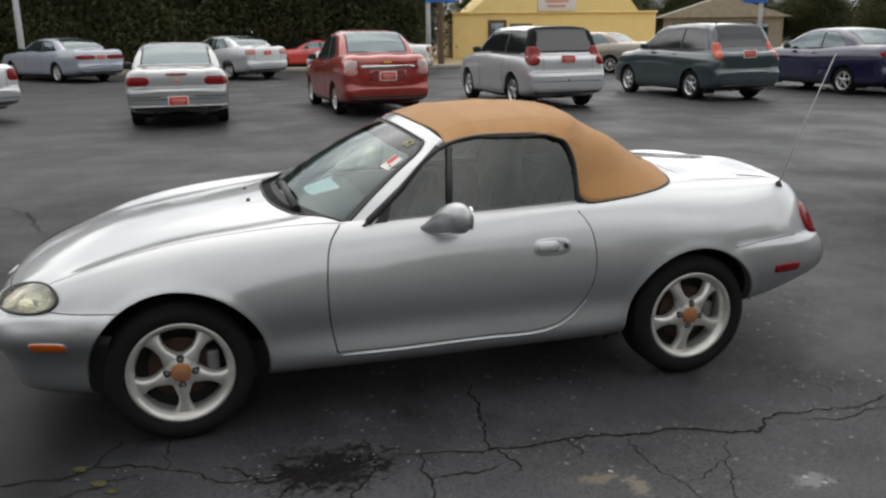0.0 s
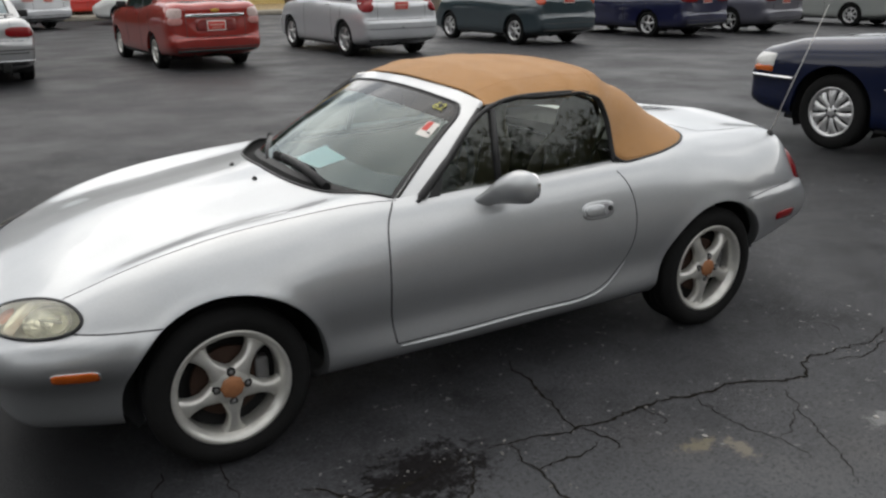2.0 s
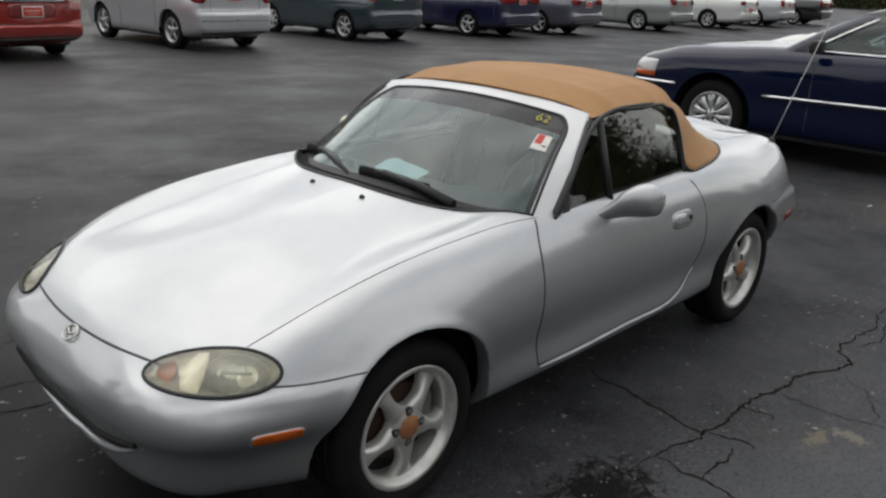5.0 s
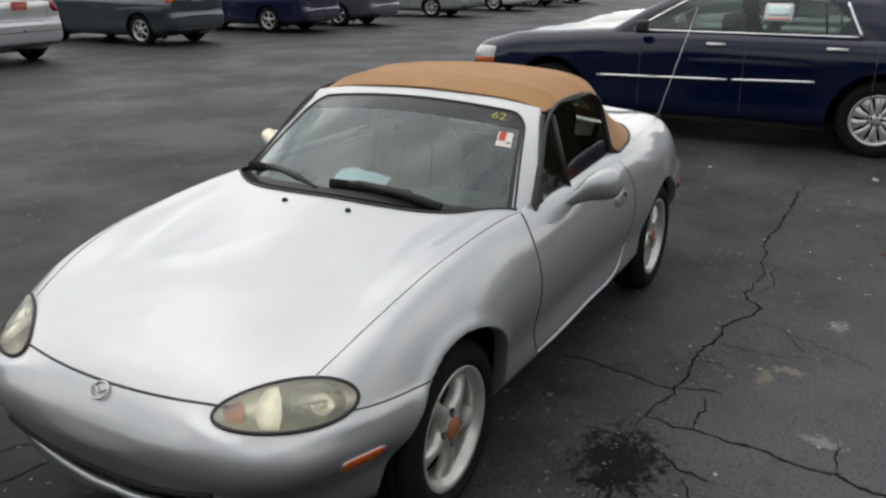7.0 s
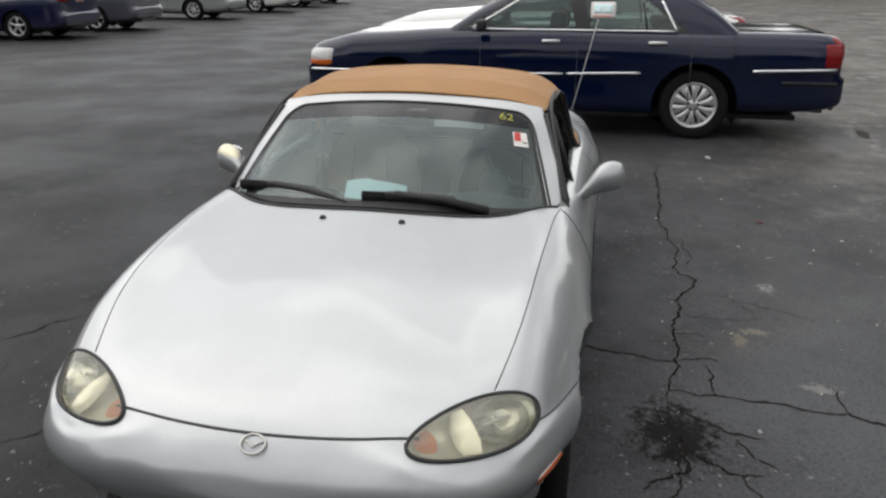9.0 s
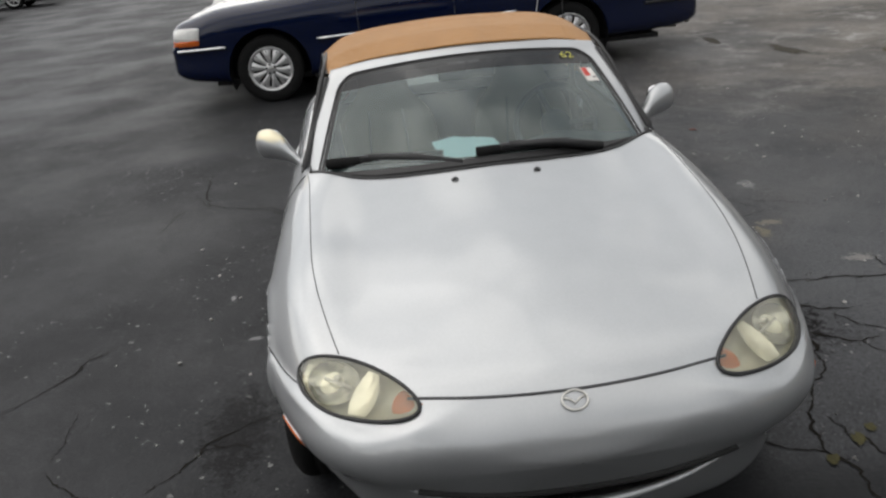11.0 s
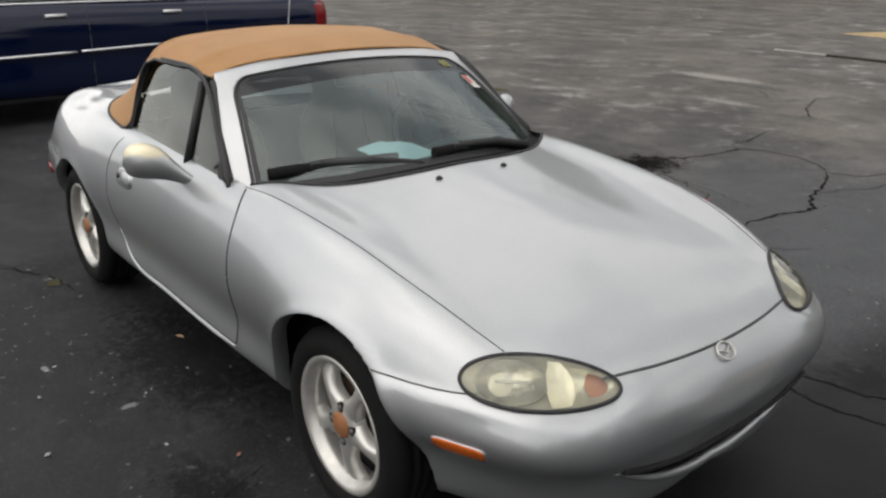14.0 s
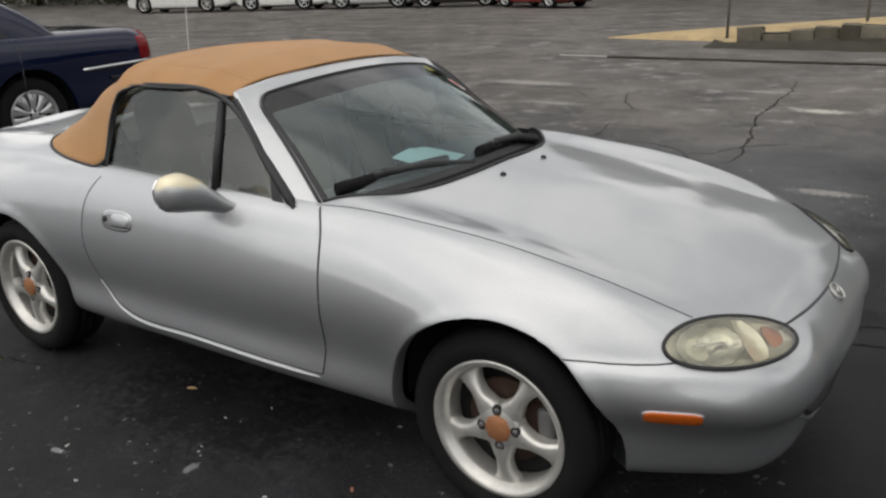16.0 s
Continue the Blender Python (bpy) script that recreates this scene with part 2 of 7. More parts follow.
def box(sx, sy, sz, x=0, y=0, z=0, bevel=0.0, seg=2):
    """A bmesh box, centred at x, y, z."""
    bm = bmesh.new()
    bmesh.ops.create_cube(bm, size=1, matrix=Matrix.Translation((x, y, z)) @ Matrix.Diagonal((sx, sy, sz, 1)))
    if bevel:
        bmesh.ops.bevel(bm, geom=bm.edges[:], offset=bevel, segments=seg, affect="EDGES", profile=0.5)
        smooth(bm)
    return bm


def lathe(profile, n=48, axis="y"):
    """A bmesh turned from (radius, along) pairs about the y axis (or z)."""
    bm = bmesh.new()
    rings = []
    for k in range(n):
        a = k * math.tau / n
        c, s = math.cos(a), math.sin(a)
        rings.append([bm.verts.new((r * c, h, r * s) if axis == "y" else (r * c, r * s, h)) for r, h in profile])
    for k in range(n):
        p, q = rings[k], rings[(k + 1) % n]
        for i in range(len(profile) - 1):
            bm.faces.new((p[i], p[i + 1], q[i + 1], q[i])).smooth = True
    bmesh.ops.remove_doubles(bm, verts=bm.verts, dist=1e-5)
    bmesh.ops.recalc_face_normals(bm, faces=bm.faces)
    return bm


def tree_of(verts, faces):
    return BVHTree.FromPolygons(verts.tolist(), faces.tolist())


def decal(bvh, centre, way, up, outline, lift=0.004, bulge=0.0, rings=5):
    """A patch with the given outline (u, v pairs round the centre), laid along way onto the surface, as a bmesh."""
    way, up = Vector(way).normalized(), Vector(up)
    right = way.cross(up).normalized()
    up = right.cross(way)
    bm, loops = bmesh.new(), []

    def drop(u, v, h):
        o = Vector(centre) - way * 0.6 + right * u + up * v
        hit, normal, _, _ = bvh.ray_cast(o, way, 1.6)
        if hit is None:
            hit = o + way * 0.6
        return bm.verts.new(hit - way * h)

    for k in range(rings, 0, -1):
        s = k / rings
        loops.append([drop(u * s, v * s, lift + bulge * (1 - s * s)) for u, v in outline])
    mid = drop(0, 0, lift + bulge)
    skirt = [bm.verts.new(v.co + way * (lift + 0.012)) for v in loops[0]]
    n = len(outline)
    for a, b in zip([skirt, *loops], loops):
        for i in range(n):
            bm.faces.new((a[i], a[(i + 1) % n], b[(i + 1) % n], b[i]))
    for i in range(n):
        bm.faces.new((loops[-1][i], loops[-1][(i + 1) % n], mid))
    bmesh.ops.recalc_face_normals(bm, faces=bm.faces)
    return smooth(bm)


def oval(a, b, n=32, power=2.0, turn=0.0):
    """Outline of a superellipse."""
    out = []
    for k in range(n):
        t = k * math.tau / n
        c, s = math.cos(t), math.sin(t)
        u, v = a * math.copysign(abs(c) ** (2 / power), c), b * math.copysign(abs(s) ** (2 / power), s)
        out.append((u * math.cos(turn) - v * math.sin(turn), u * math.sin(turn) + v * math.cos(turn)))
    return out


def on_surface(bvh, points, way, lift=0.001):
    """Points moved along way onto the surface."""
    way, out = Vector(way).normalized(), []
    for p in points:
        hit, _, _, _ = bvh.ray_cast(Vector(p) - way * 1.2, way, 4.0)
        if hit is not None:
            out.append(hit - way * lift)
    return out


def curve(points, n=40):
    """A smooth line through a few points."""
    p = np.array(points, float)
    t = np.r_[0, np.cumsum(np.linalg.norm(np.diff(p, axis=0), axis=1))]
    return spline(t, p, np.linspace(0, t[-1], n)).tolist()


# ---- wheels ----
def spoke_mesh(r0, r1, w0, wm, w1, depth, y, power=3):
    """One broad alloy spoke along +z, waisted in the middle; its face at -y."""
    bm, rows = bmesh.new(), []
    for k in range(15):
        s = k / 14
        r = r0 + (r1 - r0) * s
        w = w0 + (wm - w0) * min(1, s / 0.45) if s < 0.45 else wm + (w1 - wm) * ((s - 0.45) / 0.55) ** power
        crown = y + 0.018 * s - 0.012 * math.sin(math.pi * s)
        rows.append([bm.verts.new(c) for c in ((-w, crown + depth, r), (-w, crown + 0.008, r), (-w * 0.5, crown - 0.002, r), (w * 0.5, crown - 0.002, r), (w, crown + 0.008, r), (w, crown + depth, r))])
    for a, b in zip(rows, rows[1:]):
        for i in range(5):
            bm.faces.new((a[i], a[i + 1], b[i + 1], b[i])).smooth = True
    bmesh.ops.recalc_face_normals(bm, faces=bm.faces)
    return bm


def join_turned(bm, n, axis="Y"):
    """n copies of bm turned round the axle, as one bmesh."""
    out = bmesh.new()
    mesh = bpy.data.meshes.new("piece")
    bm.to_mesh(mesh)
    bm.free()
    for k in range(n):
        mark = len(out.verts)
        out.from_mesh(mesh)
        out.verts.ensure_lookup_table()
        bmesh.ops.rotate(out, verts=out.verts[mark:], cent=(0, 0, 0), matrix=Matrix.Rotation(k * math.tau / n, 3, axis))
    bpy.data.meshes.remove(mesh)
    return out


def tyre_bm(r, w, rim):
    """A tyre with rounded shoulders and tread grooves; its outer side at y = 0."""
    prof = [(rim, 0.012), (rim + 0.012, 0.001), (rim + 0.3 * (r - rim), -0.006), (rim + 0.62 * (r - rim), -0.006), (r - 0.022, 0.002), (r - 0.008, 0.012), (r, 0.03)]
    for k in range(1, 4):
        y = 0.03 + (w - 0.06) * k / 4
        prof += [(r, y - 0.006), (r - 0.007, y - 0.005), (r - 0.007, y + 0.005), (r, y + 0.006)]
    prof += [(r, w - 0.03), (r - 0.008, w - 0.012), (r - 0.022, w - 0.002), (rim + 0.012, w), (rim, w - 0.012)]
    return lathe(prof, 56)


def make_wheel(parent, x, y, z, r, w, rim, style, mats, side, spin=0.0):
    """A wheel whose outer side lies at y; side is -1 or 1."""
    hub = new("wheel")
    hub.parent = parent
    hub.matrix_basis = pose(x, y, z, 0, spin, 0 if side < 0 else 180)
    part("tyre", tyre_bm(r, w, rim), RUBBER, hub)
    lip = [(rim - 0.026, 0.10), (rim - 0.030, 0.045), (rim - 0.026, 0.030), (rim - 0.020, 0.024), (rim - 0.015, 0.008), (rim - 0.003, 0.003), (rim + 0.004, 0.004), (rim + 0.003, 0.014), (rim - 0.002, 0.02)]
    part("rim", lathe(lip, 56), mats[0], hub)
    part("wheel_back", lathe([(0.0, 0.115), (rim * 0.7, 0.115), (rim - 0.02, 0.108)], 32), SHADOW, hub)
    part("brake_disc", lathe([(0.0, 0.07), (rim * 0.60, 0.074), (rim * 0.62, 0.078), (rim * 0.62, 0.092), (0.0, 0.095)], 40), mats[1], hub)
    if style == "star":
        cal = box(0.05, 0.05, 0.12, -rim * 0.60, 0.085, 0.0, 0.012, 2)
        part("brake_caliper", cal, AERIAL, hub)
    if style == "star":
        part("spokes", join_turned(spoke_mesh(0.030, rim - 0.010, 0.046, 0.0195, 0.066, 0.040, 0.022), 5), mats[0], hub)
        part("hub_face", lathe([(0.0, 0.017), (0.058, 0.017), (0.068, 0.026), (0.071, 0.06)], 32), mats[0], hub)
        cap = lathe([(0.0, 0.006), (0.032, 0.007), (0.041, 0.012), (0.043, 0.024)], 8)
        part("centre_cap", cap, COPPER, hub, "faded copper-coloured centre cap")
        for k in range(4):
            a = k * math.tau / 4 + math.pi / 4 * 0
            nut = lathe([(0.0, 0.012), (0.007, 0.012), (0.010, 0.018), (0.013, 0.026)], 6)
            bmesh.ops.translate(nut, verts=nut.verts, vec=(0.054 * math.sin(a), 0, 0.054 * math.cos(a)))
            part("lug_nut", nut, AERIAL, hub)
            well = lathe([(0.0, 0.0165), (0.015, 0.0165), (0.017, 0.024)], 16)
            bmesh.ops.translate(well, verts=well.verts, vec=(0.054 * math.sin(a), 0, 0.054 * math.cos(a)))
            part("nut_recess", well, SHADOW, hub)
    else:
        n, wid, bolts = (*style, False)[:3]
        bm = spoke_mesh(0.05, rim - 0.012, wid * 0.8, wid * 0.8, wid, 0.02, 0.02) if not bolts else spoke_mesh(0.055, rim - 0.008, 0.017, wid * 0.56, wid * 1.14, 0.02, 0.016, 1)
        if bolts:
            # a groove down each spoke, dark wells between the bolts of the hub
            for k in range(n):
                a = (k + 0.0) * math.tau / n
                groove = box(0.007, 0.006, rim * 0.30, 0, 0.019, rim * 0.74, 0.002, 1)
                bmesh.ops.rotate(groove, verts=groove.verts, cent=(0, 0, 0), matrix=Matrix.Rotation(a, 3, "Y"))
                part("groove", groove, SHADOW, hub)
            for k in range(5):
                a = k * math.tau / 5
                well = lathe([(0.0, 0.0), (0.013, 0.001), (0.014, 0.02)], 12)
                bmesh.ops.translate(well, verts=well.verts, vec=(0.047 * math.sin(a), 0.008, 0.047 * math.cos(a)))
                part("bolt_well", well, SHADOW, hub)
        part("spokes", join_turned(bm, n), mats[0], hub)
        part("hub_face", lathe([(0.0, 0.006), (0.03, 0.008), (0.06, 0.016), (0.066, 0.05)], 24), mats[0], hub)
    return hub


def arch_cut(verts, faces, normals, centres, radius_of, inner=0.45):
    """Drops the faces inside the wheel arches and pulls the cut edge onto a clean circle."""
    keep = np.ones(len(faces), bool)
    for cx, cz, r in centres:
        d = np.hypot(verts[:, 0] - cx, verts[:, 2] - cz)
        inside = (d < r) & (np.abs(verts[:, 1]) > inner)
        keep &= ~inside[faces].all(1)
        edge = np.zeros(len(verts), bool)
        some = faces[inside[faces].any(1) & ~inside[faces].all(1)]
        edge[some.ravel()] = True
        dx, dz = np.abs(verts[:, 0] - cx), verts[:, 2] - cz
        edge &= inside & ((dz > 0) | (dx > 1.2 * np.abs(dz)))
        k = np.where(edge)[0]
        s = r / np.maximum(d[k], 1e-6)
        verts[k, 0] = cx + (verts[k, 0] - cx) * s
        verts[k, 2] = cz + (verts[k, 2] - cz) * s
    return keep


def arch_lip(cx, cz, r, side, bvh, a0, a1, mat_w=0.05, n=40):
    """The rolled edge of a wheel arch, following the body side."""
    bm, rows = bmesh.new(), []
    for k in range(n + 1):
        a = radians(a0 + (a1 - a0) * k / n)
        x, z = cx + r * math.cos(a), cz + r * math.sin(a)
        hit, _, _, _ = bvh.ray_cast(Vector((cx + (r + 0.012) * math.cos(a), side * 1.5, cz + (r + 0.012) * math.sin(a))), Vector((0, -side, 0)), 1.2)
        y = hit.y if hit is not None else side * 0.75
        rows.append([bm.verts.new((x, y - side * 0.001, z)), bm.verts.new((x - 0.004 * math.cos(a), y - side * 0.012, z - 0.004 * math.sin(a))), bm.verts.new((x, y - side * mat_w, z))])
    for p, q in zip(rows, rows[1:]):
        for i in range(2):
            bm.faces.new((p[i], p[i + 1], q[i + 1], q[i])).smooth = True
    return bm


def wheel_well(cx, cz, r, side, y0, y1, a0=-25, a1=205):
    """The dark liner behind an arch: half a drum with a closed inner end."""
    bm, n = bmesh.new(), 24
    a = [radians(a0 + (a1 - a0) * k / n) for k in range(n + 1)]
    p = [bm.verts.new((cx + r * math.cos(t), side * y0, cz + r * math.sin(t))) for t in a]
    q = [bm.verts.new((cx + r * math.cos(t), side * y1, cz + r * math.sin(t))) for t in a]
    for k in range(n):
        bm.faces.new((p[k], p[k + 1], q[k + 1], q[k]))
    bm.faces.new(q)
    return bm


# ---- the roadster ----
BX = [-1.945, -1.93, -1.885, -1.80, -1.68, -1.50, -1.13, -0.75, -0.45, 0.0, 0.5, 0.8, 1.13, 1.5, 1.75, 1.90, 1.985, 2.0]
BOT = [0.405, 0.325, 0.205, 0.172, 0.165, 0.168, 0.190, 0.195, 0.198, 0.198, 0.198, 0.20, 0.22, 0.25, 0.30, 0.35, 0.40, 0.46]
Y1 = [0.06, 0.18, 0.33, 0.44, 0.50, 0.56, 0.62, 0.66, 0.68, 0.69, 0.69, 0.69, 0.66, 0.60, 0.54, 0.44, 0.32, 0.12]
Y2 = [0.07, 0.23, 0.43, 0.54, 0.62, 0.695, 0.77, 0.778, 0.788, 0.790, 0.792, 0.796, 0.785, 0.745, 0.68, 0.57, 0.40, 0.16]
Z2 = [0.41, 0.34, 0.262, 0.240, 0.236, 0.238, 0.262, 0.275, 0.28, 0.28, 0.28, 0.285, 0.30, 0.33, 0.36, 0.40, 0.43, 0.47]
Y3 = [0.09, 0.27, 0.470, 0.578, 0.655, 0.725, 0.805, 0.789, 0.785, 0.785, 0.788, 0.798, 0.822, 0.79, 0.748, 0.685, 0.54, 0.24]
Z3 = [0.415, 0.385, 0.36, 0.355, 0.352, 0.36, 0.385, 0.39, 0.39, 0.39, 0.39, 0.395, 0.40, 0.41, 0.42, 0.44, 0.46, 0.48]
Y4 = [0.10, 0.29, 0.51, 0.625, 0.70, 0.765, 0.825, 0.813, 0.809, 0.805, 0.809, 0.82, 0.835, 0.805, 0.765, 0.70, 0.56, 0.26]
Z4 = [0.42, 0.41, 0.41, 0.42, 0.43, 0.44, 0.48, 0.50, 0.50, 0.50, 0.50, 0.50, 0.50, 0.50, 0.51, 0.52, 0.51, 0.495]
Y5 = [0.09, 0.28, 0.49, 0.605, 0.685, 0.75, 0.808, 0.802, 0.797, 0.795, 0.80, 0.81, 0.815, 0.785, 0.722, 0.62, 0.47, 0.20]
Z5 = [0.425, 0.43, 0.47, 0.50, 0.52, 0.55, 0.61, 0.66, 0.68, 0.69, 0.69, 0.69, 0.69, 0.68, 0.66, 0.62, 0.58, 0.51]
Y6 = [0.08, 0.24, 0.42, 0.53, 0.615, 0.675, 0.70, 0.715, 0.715, 0.72, 0.725, 0.73, 0.715, 0.69, 0.64, 0.52, 0.39, 0.16]
Z6 = [0.43, 0.45, 0.51, 0.55, 0.59, 0.645, 0.735, 0.775, 0.80, 0.815, 0.825, 0.83, 0.83, 0.815, 0.80, 0.73, 0.64, 0.52]
Y7 = [0.05, 0.15, 0.25, 0.30, 0.36, 0.40, 0.42, 0.43, 0.45, 0.45, 0.45, 0.45, 0.45, 0.42, 0.40, 0.33, 0.25, 0.10]
Z7 = [0.433, 0.465, 0.532, 0.588, 0.64, 0.695, 0.772, 0.825, 0.86, 0.84, 0.845, 0.87, 0.88, 0.868, 0.85, 0.81, 0.68, 0.53]
Z8 = [0.435, 0.47, 0.54, 0.602, 0.655, 0.715, 0.79, 0.842, 0.88, 0.85, 0.855, 0.88, 0.90, 0.888, 0.872, 0.84, 0.70, 0.53]
F_AXLE, R_AXLE, AXLE_Z = -1.1325, 1.1325, 0.288
ARCHES = [(F_AXLE, 0.285, 0.347), (R_AXLE, 0.285, 0.335)]


def roadster_keys():
    keys = []
    for k, x in enumerate(BX):
        half = [(0, BOT[k]), (Y1[k], BOT[k]), (Y2[k], Z2[k]), (Y3[k], Z3[k]), (Y4[k], Z4[k]), (Y5[k], Z5[k]), (Y6[k], Z6[k]), (Y7[k], Z7[k])]
        keys.append([(x, -y, z) for y, z in half] + [(x, 0, Z8[k])] + [(x, y, z) for y, z in reversed(half)])
    # close both ends
    for end, at in ((0, (-1.948, 0, 0.42)), (-1, (2.004, 0, 0.495))):
        tip = [tuple(at[i] + (0.04 if i else 0) * (p[i] - at[i]) for i in range(3)) for p in keys[end]]
        keys = [tip, *keys] if end == 0 else [*keys, tip]
    return keys


def rise(a, b, v):
    """Smooth step from 0 at a to 1 at b."""
    t = np.clip((v - a) / (b - a), 0, 1)
    return t * t * (3 - 2 * t)


roadster = thing("roadster", "silver two-seat convertible roadster with a raised tan soft top", "car")
NU, NV = 380, 241
V = loft(roadster_keys(), NU, NV).reshape(-1, 3)
F = grid_faces(NU, NV)
# the bonnet's middle and the wing tops stand proud, with a hollow between
on_top = rise(0.55, 0.68, V[:, 2]) * rise(-1.72, -1.35, V[:, 0]) * (1 - rise(-0.80, -0.25, V[:, 0]))
ya = np.abs(V[:, 1])
V[:, 2] += on_top * (0.020 * np.exp(-(((ya - 0.67) / 0.09) ** 2)) - 0.009 * np.exp(-(((ya - 0.50) / 0.085) ** 2)) + 0.008 * (1 - rise(0.22, 0.42, ya)))
# the air intake under the nose, and the lip under it


def lip_top(y):
    return 0.316 + 0.31 * y**2


def lip_low(y):
    return 0.238 + 0.70 * y**2


# the front bumper tucks in below
tuck = (1 - rise(0.24, 0.50, V[:, 2])) * (1 - rise(-1.72, -1.35, V[:, 0]))
ahead = np.maximum(-1.70 - V[:, 0], 0)
V[:, 0] += 0.040 * tuck + 0.042 * rise(0.0, 0.25, ahead)
V[:, 1] *= 1 - 0.022 * tuck
# the boot lid's raised tail
V[:, 2] += 0.007 * np.exp(-(((V[:, 0] - 1.84) / 0.08) ** 2)) * (1 - rise(0.42, 0.54, ya)) * rise(0.7, 0.8, V[:, 2])
N = grid_normals(V, F)
if N[np.argmax(V[:, 2])][2] < 0:
    F, N = F[:, ::-1], -N
LAMP_C, LAMP_WAY = (-1.690, 0.548, 0.590), (0.70, -0.55, -0.46)


def lamp_frame(side):
    """Axes of a lamp's opening; u runs outwards."""
    way = Vector((LAMP_WAY[0], LAMP_WAY[1] * side, LAMP_WAY[2])).normalized()
    centre = Vector((LAMP_C[0], LAMP_C[1] * side, LAMP_C[2]))
    out = Vector((0.62, 0.78 * side, 0.0))
    out = (out - way * out.dot(way)).normalized()
    up = out.cross(way) if out.cross(way).z > 0 else way.cross(out)
    return centre, way, out, up


# the bumpers stand a little proud below their upper seams
ledge = np.interp(ya, [0.30, 0.38, 0.45, 0.55, 0.63, 0.70, 0.80], [0.575, 0.562, 0.540, 0.527, 0.538, 0.558, 0.564])
fore_b = (1 - rise(-0.022, 0.010, V[:, 2] - ledge)) * (1 - rise(-1.40, -1.33, V[:, 0])) * rise(0.26, 0.44, ya)
aft_b = (1 - rise(0.594, 0.616, V[:, 2])) * rise(1.30, 1.36, V[:, 0])
V += N * (0.012 * fore_b * rise(0.30, 0.52, V[:, 2]) + 0.014 * aft_b * rise(0.34, 0.50, V[:, 2]))[:, None]
# rolled flares round the wheel arches
for ax, az, ar in ARCHES:
    d = np.hypot(V[:, 0] - ax, V[:, 2] - az)
    V += N * ((0.006 * np.exp(-(((d - ar) / 0.020) ** 2))) * (ya > 0.6) * rise(0.30, 0.42, V[:, 2]))[:, None]
# a raised rim below and inside of each headlight
for side in (-1, 1):
    c, way, out, up = (np.array(a) for a in lamp_frame(side))
    rel = V - c
    u, v = rel @ out, rel @ up
    ring = np.hypot(u / 0.197, v / 0.066)
    V += N * (0.0035 * np.exp(-(((ring - 1.26) / 0.24) ** 2)) * rise(0.25, -0.55, v / 0.066 + 0.35 * u / 0.197) * (np.abs(rel @ way) < 0.2))[:, None]
N = grid_normals(V, F)
BODY = tree_of(V, F)


def skin_z(x, y):
    hit, _, _, _ = BODY.ray_cast(Vector((x, y, 2.0)), Vector((0, 0, -1)))
    return hit.z if hit is not None else 0.8


# lamp openings
# the handle hollow is silver too; its shade is put into this grey
HANDLE_SHADE = material("handle_recess_shade", (0.32, 0.32, 0.33), 0.5, 0.3, vary=0.1, scale=40)
# a faint pale haze in the glass stands in for reflected sky
SCREEN_GLASS = glass("windscreen_glass", (0.72, 0.89, 0.89), 0.92, 0.02, 1.74, 0.025)
SIDE_GLASS = glass("side_window_glass", (0.82, 0.88, 0.80), 0.54, 0.02, 1.85)
REAR_PANE = glass("clouded_rear_window", (0.80, 0.84, 0.80), 0.45, 0.03, 1.6)
COWL = material("matt_cowl_plastic", (0.012, 0.012, 0.012), 0.8, vary=0.2, scale=30, bump=0.2, bump_scale=300, Specular_IOR_Level=0.15)
STEEL_ROD = material("polished_steel_rod", (0.42, 0.41, 0.39), 0.4, 0.7, vary=0.1, scale=40)
AERIAL = material("grey_steel", (0.16, 0.16, 0.16), 0.5, 0.4, vary=0.1, scale=40)


def lamp_outline(grow=1.0, n=48):
    """An egg, broad towards the wing."""
    out = []
    for k in range(n):
        t = k * math.tau / n
        c, s = math.cos(t), math.sin(t)
        b = 0.066 * (1 + 0.14 * c)
        u, v = 0.195 * c + 0.006, b * s
        out.append((grow * (u * 0.998 - v * 0.06), grow * (u * 0.06 + v * 0.998)))
    return out


def lamp_patch(side, grow, lift, bulge, rings=8, outline=None):
    """The lamp's outline laid on the wing: lift and bulge along its axis."""
    centre, way, out, up = lamp_frame(side)
    bm, loops, shape = bmesh.new(), [], outline or lamp_outline(grow)

    def drop(u, v, h):
        o = centre - way * 0.5 + out * u + up * v
        hit, _, _, _ = BODY.ray_cast(o, way, 1.2)
        return bm.verts.new((hit if hit is not None else o + way * 0.5) - way * h)

    mu, mv = sum(u for u, _ in shape) / len(shape), sum(v for _, v in shape) / len(shape)
    for k in range(rings, 0, -1):
        s = k / rings
        loops.append([drop(mu + (u - mu) * s, mv + (v - mv) * s, lift + bulge * (1 - s * s)) for u, v in shape])
    mid = drop(mu, mv, lift + bulge)
    n = len(shape)
    for a, b in zip(loops, loops[1:]):
        for i in range(n):
            bm.faces.new((a[i], a[(i + 1) % n], b[(i + 1) % n], b[i]))
    for i in range(n):
        bm.faces.new((loops[-1][i], loops[-1][(i + 1) % n], mid))
    bmesh.ops.recalc_face_normals(bm, faces=bm.faces)
    if sum((f.normal for f in bm.faces), Vector()).dot(way) > 0:
        bmesh.ops.reverse_faces(bm, faces=bm.faces[:])
    return smooth(bm)


def in_lamp(points):
    hit = np.zeros(len(points), bool)
    for side in (-1, 1):
        c, way, out, up = (np.array(a) for a in lamp_frame(side))
        rel = points - c
        u, v = rel @ out, rel @ up
        u, v = u * 0.998 + v * 0.06 - 0.006, v * 0.998 - u * 0.06
        hit |= ((u / 0.193) ** 2 + (v / (0.064 * (1 + 0.14 * u / 0.195))) ** 2 < 1) & (np.abs(rel @ way) < 0.2)
    return hit


keep = arch_cut(V, F, N, ARCHES, None)
